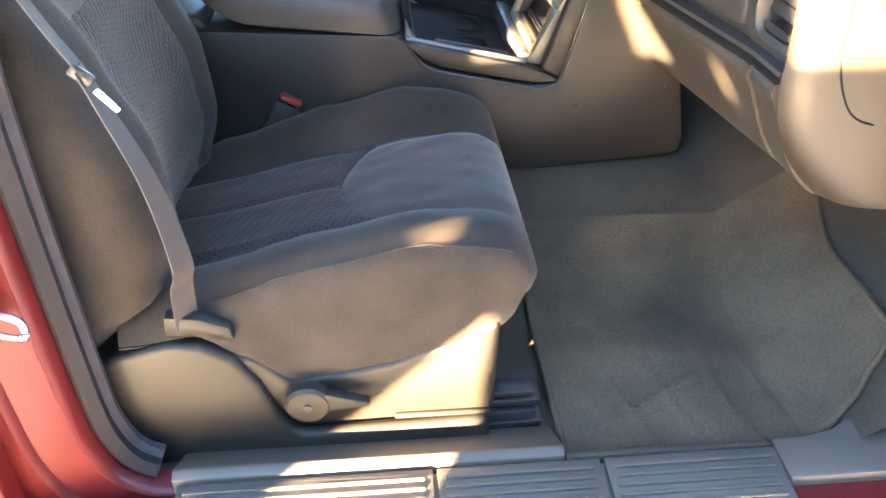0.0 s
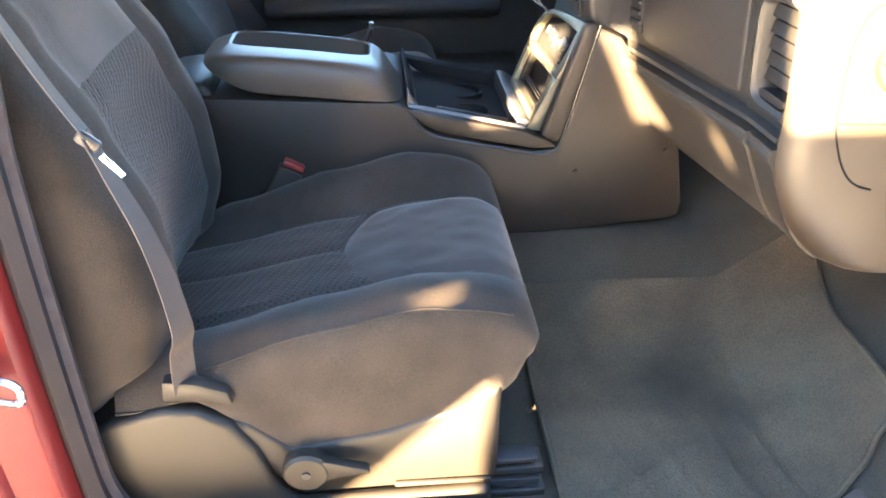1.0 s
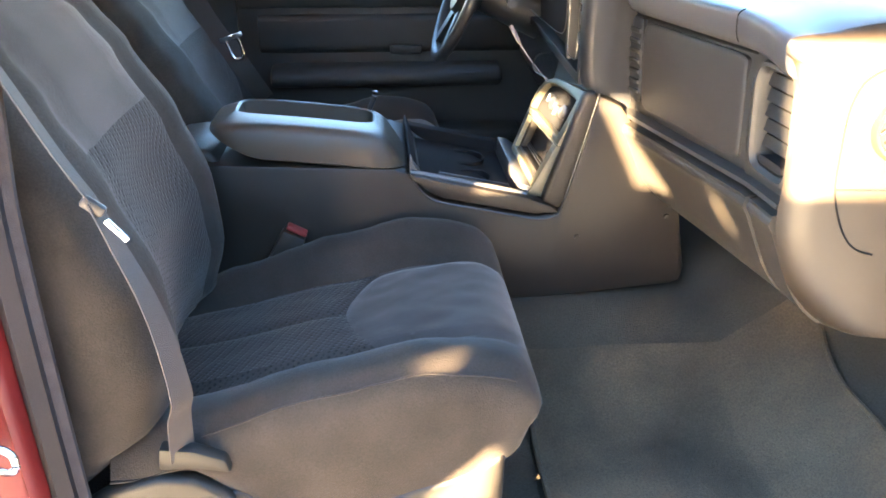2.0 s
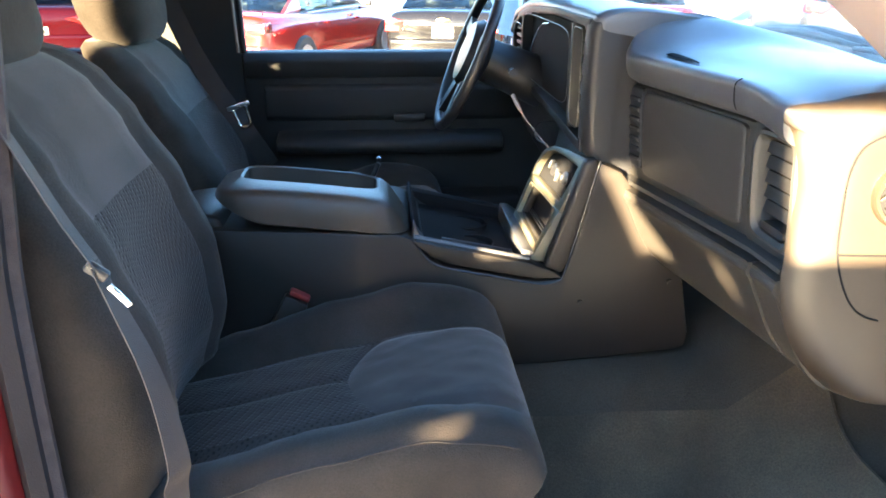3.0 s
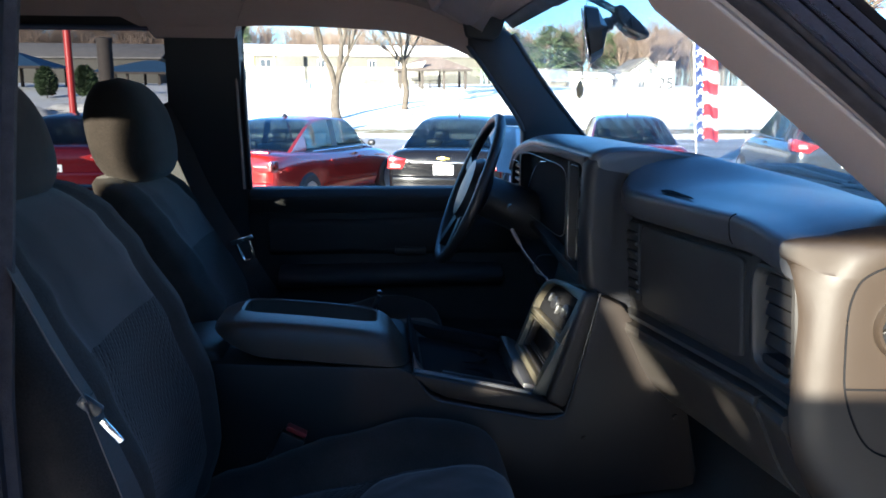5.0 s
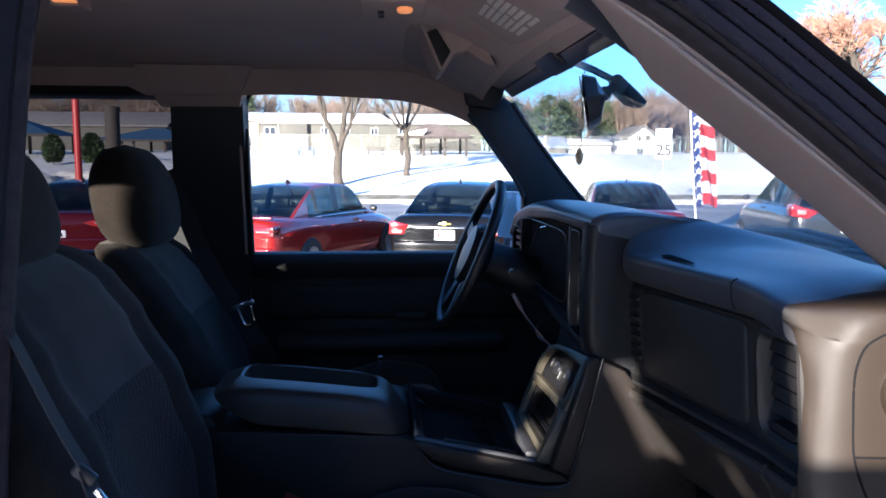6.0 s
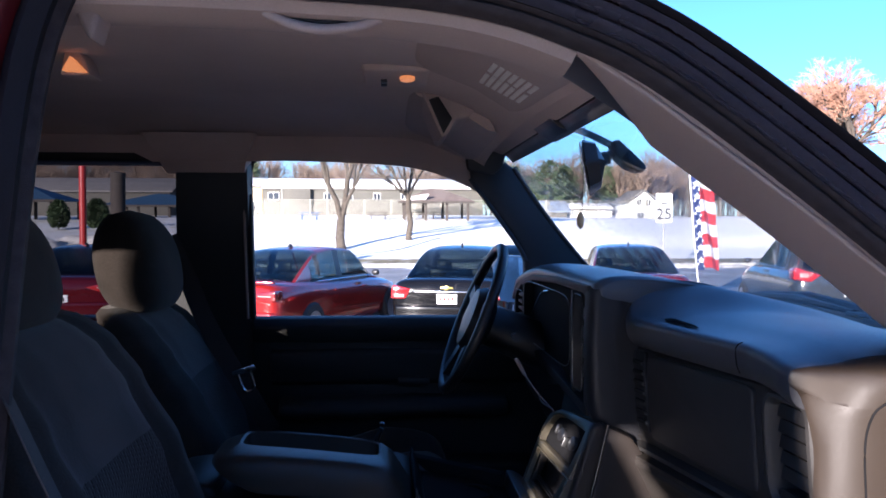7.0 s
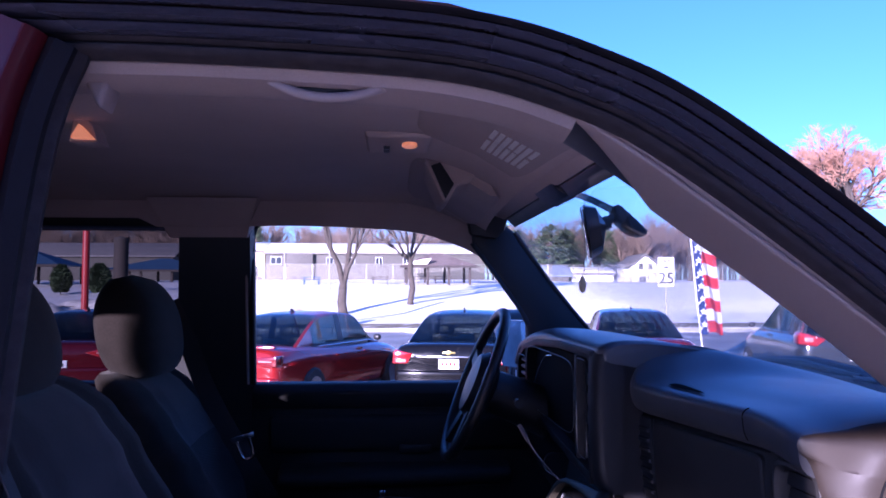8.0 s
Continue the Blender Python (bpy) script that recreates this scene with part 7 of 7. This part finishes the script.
def house(name, label, x0, x1, y0, y1, zb, ze, zr, wall, roof, windows, along="x", snow=False):
    h = thing(name, label, "building", ((x0 + x1) / 2, y0, zb))
    if along == "x":
        part("wall", box(x0, y0, zb - 0.5, x1, y1, ze, 0.02), wall, h)
    else:
        xm = (x0 + x1) / 2
        part("wall", prism([(x0, zb - 0.5), (x1, zb - 0.5), (x1, ze), (xm, zr - 0.2), (x0, ze)], "y", y0, y1, 0.02), wall, h)
    part("roof", gable_roof(x0, x1, y0, y1, ze, zr, along=along), roof, h)
    if snow:
        part("roof_snow", gable_roof(x0 + 0.2, x1 - 0.2, y0, y1, ze + 0.16, zr + 0.12, over=0.3, t=0.12, along=along), SNOW, h, "snow lying on the roof")
    for wx, wz, ww, wh in windows:
        fr = part("window", box(wx - ww / 2 - 0.06, y0 - 0.06, wz - wh / 2 - 0.06, wx + ww / 2 + 0.06, y0 + 0.02, wz + wh / 2 + 0.06, 0.01), WHITE, h)
        part("pane", box(wx - ww / 2, y0 - 0.075, wz - wh / 2, wx + ww / 2, y0 - 0.055, wz + wh / 2, 0.0), PANE, fr)
        part("mullion", box(wx - 0.03, y0 - 0.09, wz - wh / 2, wx + 0.03, y0 - 0.07, wz + wh / 2, 0.0), WHITE, fr)
    return h


house("long_building", "long two-storey building, front's shade in its grey, snow on its roof", -17.8, 14.0, 112, 124, 3.2, 7.25, 8.9, WALLG, ROOFG,
      [(-16.3, 6.1, 1.5, 1.0), (-12.8, 6.1, 0.9, 0.9), (-8.6, 6.1, 0.9, 0.9), (-5.6, 6.1, 1.1, 0.9), (-1.5, 6.1, 0.9, 0.9), (2.5, 6.1, 0.9, 0.9), (6.0, 6.1, 0.9, 0.9)], snow=True)
part("wing", box(-14.6, 111.2, 2.8, -11.0, 112.0, 7.1, 0.02), WALLG, bpy.data.objects["long_building"])
house("buff_building", "building end with its sunlit yellow put into the wall colour", -27.0, -18.1, 113, 124, 3.2, 7.6, 9.0, WALLY, ROOFG, [(-19.6, 4.6, 1.2, 1.4)], snow=True)
house("white_house", "white gabled farmhouse with two upper windows", 28.6, 31.8, 89, 95, 2.6, 4.7, 6.15, WHITE, ROOFG, [(29.7, 4.6, 0.5, 0.75), (30.8, 4.6, 0.5, 0.75), (29.9, 3.0, 0.8, 0.8)], along="y")
house("house_wing", "low white wing beside the farmhouse", 31.9, 34.0, 90, 95, 2.6, 4.2, 5.6, WHITE, ROOFG, [], along="x")
house("low_shed", "low white shed with a snowy roof", 22.3, 27.6, 93, 98, 2.6, 3.9, 4.6, WHITE, ROOFG, [], snow=True)
house("grey_tarp_shed", "grey sheet-roofed shed at the park edge", 17.4, 21.8, 92, 97, 2.6, 3.6, 4.9, WALLG, mat("slate_sheet", (0.20, 0.24, 0.30), 0.5, var=0.2, scale=1.5, bump=0.2, fine=20), [])
house("hall", "low brown hall behind the blue shelters", -46, -27, 98, 108, 2.9, 6.1, 8.0, WALLG, ROOFG, [])


def shelter(name, label, x0, x1, y0, y1, zb, ze, zr, roof, nposts=3, snow=False):
    s = thing(name, label, "shelter", ((x0 + x1) / 2, y0, zb), "park shelters")
    xm, ym = (x0 + x1) / 2, (y0 + y1) / 2
    bm = bmesh.new()
    e = 0.6
    lo = [bm.verts.new(p) for p in ((x0 - e, y0 - e, ze), (x1 + e, y0 - e, ze), (x1 + e, y1 + e, ze), (x0 - e, y1 + e, ze))]
    hi = [bm.verts.new((xm - 0.6, ym, zr)), bm.verts.new((xm + 0.6, ym, zr))]
    for q in ((lo[0], lo[1], hi[1], hi[0]), (lo[1], lo[2], hi[1]), (lo[2], lo[3], hi[0], hi[1]), (lo[3], lo[0], hi[0]), (lo[3], lo[2], lo[1], lo[0])):
        bm.faces.new(q)
    part("roof", bm, roof, s, smooth=False)
    part("fascia", box(x0 - e, y0 - e - 0.04, ze - 0.22, x1 + e, y0 - e + 0.04, ze, 0.01), WOODP, s)
    for k in range(nposts):
        for yy in (y0, y1):
            px = x0 + (x1 - x0) * k / (nposts - 1)
            part("post", box(px - 0.12, yy - 0.12, zb - 0.3, px + 0.12, yy + 0.12, ze, 0.01), WOODP, s)
    if snow:
        part("roof_snow", prism([(x0 - 0.4, ze + 0.1), (x0 + 2.0, ze + 0.12), (x0 + 2.4, ze + 0.7), (x0 + 1.2, ze + 0.55)], "y", y0 - 0.5, y0 - 0.2, 0.03), SNOW, s)
    return s


shelter("picnic_shelter", "brown-roofed open picnic shelter on dark posts", 1.7, 7.9, 75, 81, 2.1, 4.15, 5.5, ROOFD, 4, True)
shelter("blue_shelter", "blue-roofed open park shelter", -37.5, -29.5, 70, 76, 2.0, 4.0, 5.5, ROOFB)
shelter("blue_shelter", "blue-roofed open park shelter, further off", -29.0, -19.5, 82, 88, 2.4, 3.9, 5.2, ROOFB, 4)


def picnic_table(x, y, m):
    z = ground_z(x, y) + 0.12
    t = thing("picnic_table", "park picnic table standing in the snow", "picnic table", (x, y, z), "picnic tables")
    part("tabletop", box(x - 0.95, y - 0.35, z + 0.70, x + 0.95, y + 0.35, z + 0.76, 0.01), m, t)
    for s in (-0.65, 0.65):
        part("bench", box(x - 0.95, y + s - 0.12, z + 0.42, x + 0.95, y + s + 0.12, z + 0.47, 0.01), m, t)
    for s in (-0.7, 0.7):
        for q in (-1, 1):
            part("leg", tube([(x + s, y + q * 0.55, z), (x + s, y + q * 0.12, z + 0.70)], 0.04, 6), m, t)
        part("brace", box(x + s - 0.03, y - 0.7, z + 0.38, x + s + 0.03, y + 0.7, z + 0.43, 0.005), m, t)


BLUEP = mat("blue_painted_wood", (0.05, 0.10, 0.22), 0.6, var=0.1, bump=0.1)
picnic_table(-7.6, 76, BLUEP)
picnic_table(-0.9, 77, WOODP)
picnic_table(3.2, 78, WOODP)
picnic_table(5.4, 78.5, WOODP)

# ---- chain-link fence: posts, rails and fine mesh ----
FENCEM = mat("galvanised_wire", (0.27, 0.26, 0.22), 0.5, metal=0.6, var=0.1, bump=0.0)


def fence(x0, x1, y, h, step, label):
    f = thing("chain_link_fence", label, "fence", (x0, y, ground_z(x0, y)), "fences")
    n = int((x1 - x0) / step)
    for k in range(n + 1):
        x = x0 + k * step
        part("post", tube([(x, y, ground_z(x, y) - 0.1), (x, y, ground_z(x, y) + h)], 0.045, 6), FENCEM, f)
    for zz in (h, 0.1):
        part("rail", tube([(x0, y, ground_z(x0, y) + zz), (x1, y, ground_z(x1, y) + zz)], 0.03, 6), FENCEM, f)
    v, fc = [], []
    w = 0.011
    m = int((x1 - x0 + h) / 0.16)
    for s in (1, -1):
        for k in range(m):
            xa = x0 + k * 0.16
            p, q = (xa - h, xa) if s > 0 else (xa, xa - h)
            za, zb = ground_z(xa, y), ground_z(xa, y) + h
            i = len(v)
            v += [(max(x0, min(x1, p)) - w, y, za), (max(x0, min(x1, p)) + w, y, za), (max(x0, min(x1, q)) + w, y, zb), (max(x0, min(x1, q)) - w, y, zb)]
            fc.append((i, i + 1, i + 2, i + 3))
    ob = new("wire_mesh", raw_mesh("wire_mesh", v, fc, FENCEM, False))
    ob.parent = f
    ob.matrix_parent_inverse = Matrix.Translation(-f.location)
    return f


fence(-17.0, 3.0, 84, 2.1, 2.9, "tall chain-link fence along the park")
fence(3.0, 18.0, 84, 2.1, 2.9, "tall chain-link fence behind the shelter")
fence(18.0, 60.0, 86, 2.1, 2.9, "chain-link fence in front of the farmhouse")
for x, y in ((-8.9, 66), (-5.1, 66)):
    t = thing("park_post", "pale thin pole standing in the snow", "pole", (x, y, ground_z(x, y)), "park poles")
    part("shaft", tube([(x, y, ground_z(x, y)), (x, y, ground_z(x, y) + 3.4)], 0.06, 8), FENCEM, t)

# ---- speed sign ----
SIGN = mat("sign_white", (0.66, 0.66, 0.64), 0.5, var=0.03, bump=0.0)
SIGNK = mat("sign_black", (0.015, 0.015, 0.015), 0.5, var=0.0, bump=0.0)
sx, sy = 13.99, 38.0
sg = thing("speed_sign", "white speed limit sign with the number 25 on a post", "road sign", (sx, sy, ground_z(sx, sy)))
SR = Matrix.Translation((sx, sy, 2.56)) @ Matrix.Rotation(radians(-12), 4, "Z")
part("post", tube([(sx, sy + 0.05, ground_z(sx, sy) - 0.1), (sx, sy + 0.05, 3.2)], 0.035, 8), FENCEM, sg)
board = part("board", placed(box(-0.40, -0.012, -0.75, 0.40, 0.012, 0.75, 0.01), SR), SIGN, sg)


def lettering(txt, size, at, name):
    cu = bpy.data.curves.new(name, "FONT")
    cu.body, cu.size, cu.align_x, cu.align_y, cu.extrude = txt, size, "CENTER", "CENTER", 0.004
    cu.offset = size * 0.022
    tmp = bpy.data.objects.new("tmp", cu)
    scene.collection.objects.link(tmp)
    bpy.context.view_layer.update()
    me = bpy.data.meshes.new_from_object(tmp)
    bpy.data.objects.remove(tmp)
    me.materials.clear()
    me.materials.append(SIGNK)
    me.transform(SR @ Matrix.Translation(at) @ Matrix.Rotation(radians(90), 4, "X"))
    ob = new(name, me)
    ob.parent = board
    return ob


lettering("25", 0.78, (0, -0.018, -0.34), "number")
lettering("SPEED", 0.22, (0, -0.018, 0.52), "word")
lettering("LIMIT", 0.22, (0, -0.018, 0.22), "word")

# ---- flag banner ----
FLAGR = mat("flag_red", (0.55, 0.03, 0.035), 0.8, var=0.08, scale=6, bump=0.2, fine=80)
FLAGW = mat("flag_white", (0.80, 0.80, 0.80), 0.8, var=0.05, scale=6, bump=0.2, fine=80)
FLAGB = mat("flag_blue", (0.025, 0.05, 0.20), 0.8, var=0.08, scale=6, bump=0.2, fine=80)
flag = thing("feather_flag", "red, white and blue feather banner with stars on a pole", "flag", (8.30, 20.0, -0.3))
part("pole", tube(smooth_path([(8.36, 20.0, -0.35), (8.22, 20.0, 1.0), (8.05, 20.0, 3.0), (8.0, 20.0, 3.9), (8.1, 20.0, 4.4), (8.4, 20, 4.6)], 4), 0.022, 8), FLAGW, flag)


def fold(u, z):
    """Place on the hanging cloth: u across, z up."""
    lean = 8.30 - 0.095 * (z - 0.5)
    wave = 0.07 * math.sin(u * 7 + z * 1.3) + 0.03 * math.sin(u * 15 + z * 2.1)
    wide = 0.62 if z < 3.6 else 0.62 * max(0.15, (4.5 - z) / 0.9)
    return Vector((lean + u * wide, 20.0 + wave, z - 0.10 * u - 0.03 * math.sin(u * 9)))


def cloth(u0, u1, z0, z1, name, m, lab=""):
    bits = grid_parts(lambda i, j: fold(u0 + (u1 - u0) * i / 12, z0 + (z1 - z0) * j / 5), 13, 6, lambda i, j: "c")["c"]
    bmesh.ops.solidify(bits, geom=bits.faces[:], thickness=0.004)
    part(name, bits, m, flag, lab)


cloth(0.0, 0.30, 0.45, 4.45, "blue_field", FLAGB, "blue field with white stars")
nst = 13
for k in range(nst):
    z0 = 0.50 + k * 0.305
    cloth(0.302, 1.0, z0, z0 + 0.305, "stripe", FLAGR if k % 2 == 0 else FLAGW, "red stripe" if k % 2 == 0 else "white stripe")


def star(u, z, r):
    c = fold(u, z) + Vector((0, -0.05, 0))
    poly = []
    for k in range(10):
        a = math.pi / 2 + k * math.pi / 5
        q = r if k % 2 == 0 else r * 0.42
        poly.append((c.x + q * math.cos(a), c.z + q * math.sin(a)))
    bm = prism(poly, "y", c.y - 0.012, c.y, 0.0)
    part("star", bm, FLAGW, flag, smooth=False)


for k in range(11):
    star(0.17, 0.72 + k * 0.34, 0.105)
    star(0.05, 0.58 + k * 0.34, 0.045)
    star(0.265, 0.56 + k * 0.34, 0.04)

# ---- left: poles, shrubs, snow heaps ----
POLE_RED = mat("red_painted_pole", (0.42, 0.03, 0.025), 0.4, var=0.1, scale=2, bump=0.05)
rp = thing("light_pole", "red painted car park lamp pole", "pole", (-11.5, 30, -0.3), "poles")
part("shaft", tube([(-11.5, 30, -0.3), (-11.5, 30, 7.0)], 0.13, 14), POLE_RED, rp)
part("base", lathe([(0.3, -0.3), (0.3, 0.35), (0.26, 0.42), (0.02, 0.42)], 18, (-11.5, 30, 0)), KERB, rp)
dp = thing("dark_post", "thick dark round post beside the lawn", "post", (-10.3, 30.3, -0.3), "poles")
part("shaft", tube([(-10.3, 30.3, -0.3), (-10.3, 30.3, 3.55)], 0.27, 18), WOODP, dp)
part("cap", lathe([(0.29, 3.5), (0.29, 3.62), (0.02, 3.68)], 18, (-10.3, 30.3, 0)), WOODP, dp)


def shrub(x, y, r, h, seed):
    rng = random.Random(seed)
    z = ground_z(x, y) + 0.25
    t = thing("shrub", "clipped dark evergreen shrub in the snow", "shrub", (x, y, z), "shrubs")
    v, f = [], []
    limb(rng, v, f, (x, y, z - 0.5), (x, y, z + h * 0.6), 0.05, 0.02, 6)
    lv, lf = [], []
    for k in range(2600):
        a, u = rng.uniform(0, 2 * math.pi), rng.uniform(0.0, 1.0)
        rad = r * math.sin(math.pi * min(1, 0.12 + 0.86 * u)) ** 0.6 * rng.uniform(0.55, 1.05)
        c = Vector((x + rad * math.cos(a), y + rad * math.sin(a), z + h * u))
        w = Vector((math.cos(a) + rng.uniform(-0.8, 0.8), math.sin(a) + rng.uniform(-0.8, 0.8), rng.uniform(-0.2, 1))).normalized() * 0.13 * r / 0.45
        o = w.orthogonal().normalized() * 0.05 * r / 0.45
        i = len(lv)
        lv += [c - o, c + o, c + w]
        lf.append((i, i + 1, i + 2))
    for nm, a, b, m in (("stem", v, f, BARK), ("foliage", lv, lf, NEEDLE)):
        ob = new(nm, raw_mesh(nm, a, b, m, False))
        ob.parent = t
        ob.matrix_parent_inverse = Matrix.Translation(-t.location)


shrub(-25.6, 62.0, 0.72, 2.1, 1)
shrub(-22.7, 62.0, 0.78, 2.2, 2)


def snow_heap(x, y, sx, sy, h, seed):
    n = 18
    def P(i, j):
        u, v = -1 + 2 * i / (n - 1), -1 + 2 * j / (n - 1)
        e = max(0.0, 1 - (u * u + v * v))
        return x + u * sx, y + v * sy, ground_z(x, y) - 0.04 + h * e ** 0.7 * (0.8 + 0.45 * noise.noise((u * 1.7 + seed, v * 1.7, seed))) + 0.09 * e * noise.noise((u * 9, v * 11, seed))
    single("snow_heap", grid_parts(P, n, n, lambda i, j: "s")["s"], SNOW_DIRTY, "heap of crusted dirty snow at the kerb", "snow heap", "snow heaps", recalc=False)


SNOW_DIRTY = mat("dirty_snow", (0.50, 0.48, 0.44), 0.8, var=0.25, scale=2.5, bump=0.6, fine=25)
rs = random.Random(9)
for k in range(9):
    snow_heap(-25.5 + k * 1.5, 53.0 + rs.uniform(-1.5, 1.5), 1.5, 1.2, rs.uniform(0.5, 1.0), k)
for k in range(8):
    snow_heap(2 + k * 2.4, 35.4, 1.3, 0.5, rs.uniform(0.15, 0.35), 20 + k)
for k, (hx, hh) in enumerate(((4.9, 0.40), (5.5, 0.50), (6.1, 0.45))):
    snow_heap(hx, 11.0, 0.75, 0.6, hh, 3.3 + 2.7 * k)
for k in range(5):
    snow_heap(6.3 + k * 0.9, 18.2, 0.7, 0.5, rs.uniform(0.3, 0.5), 40 + k)
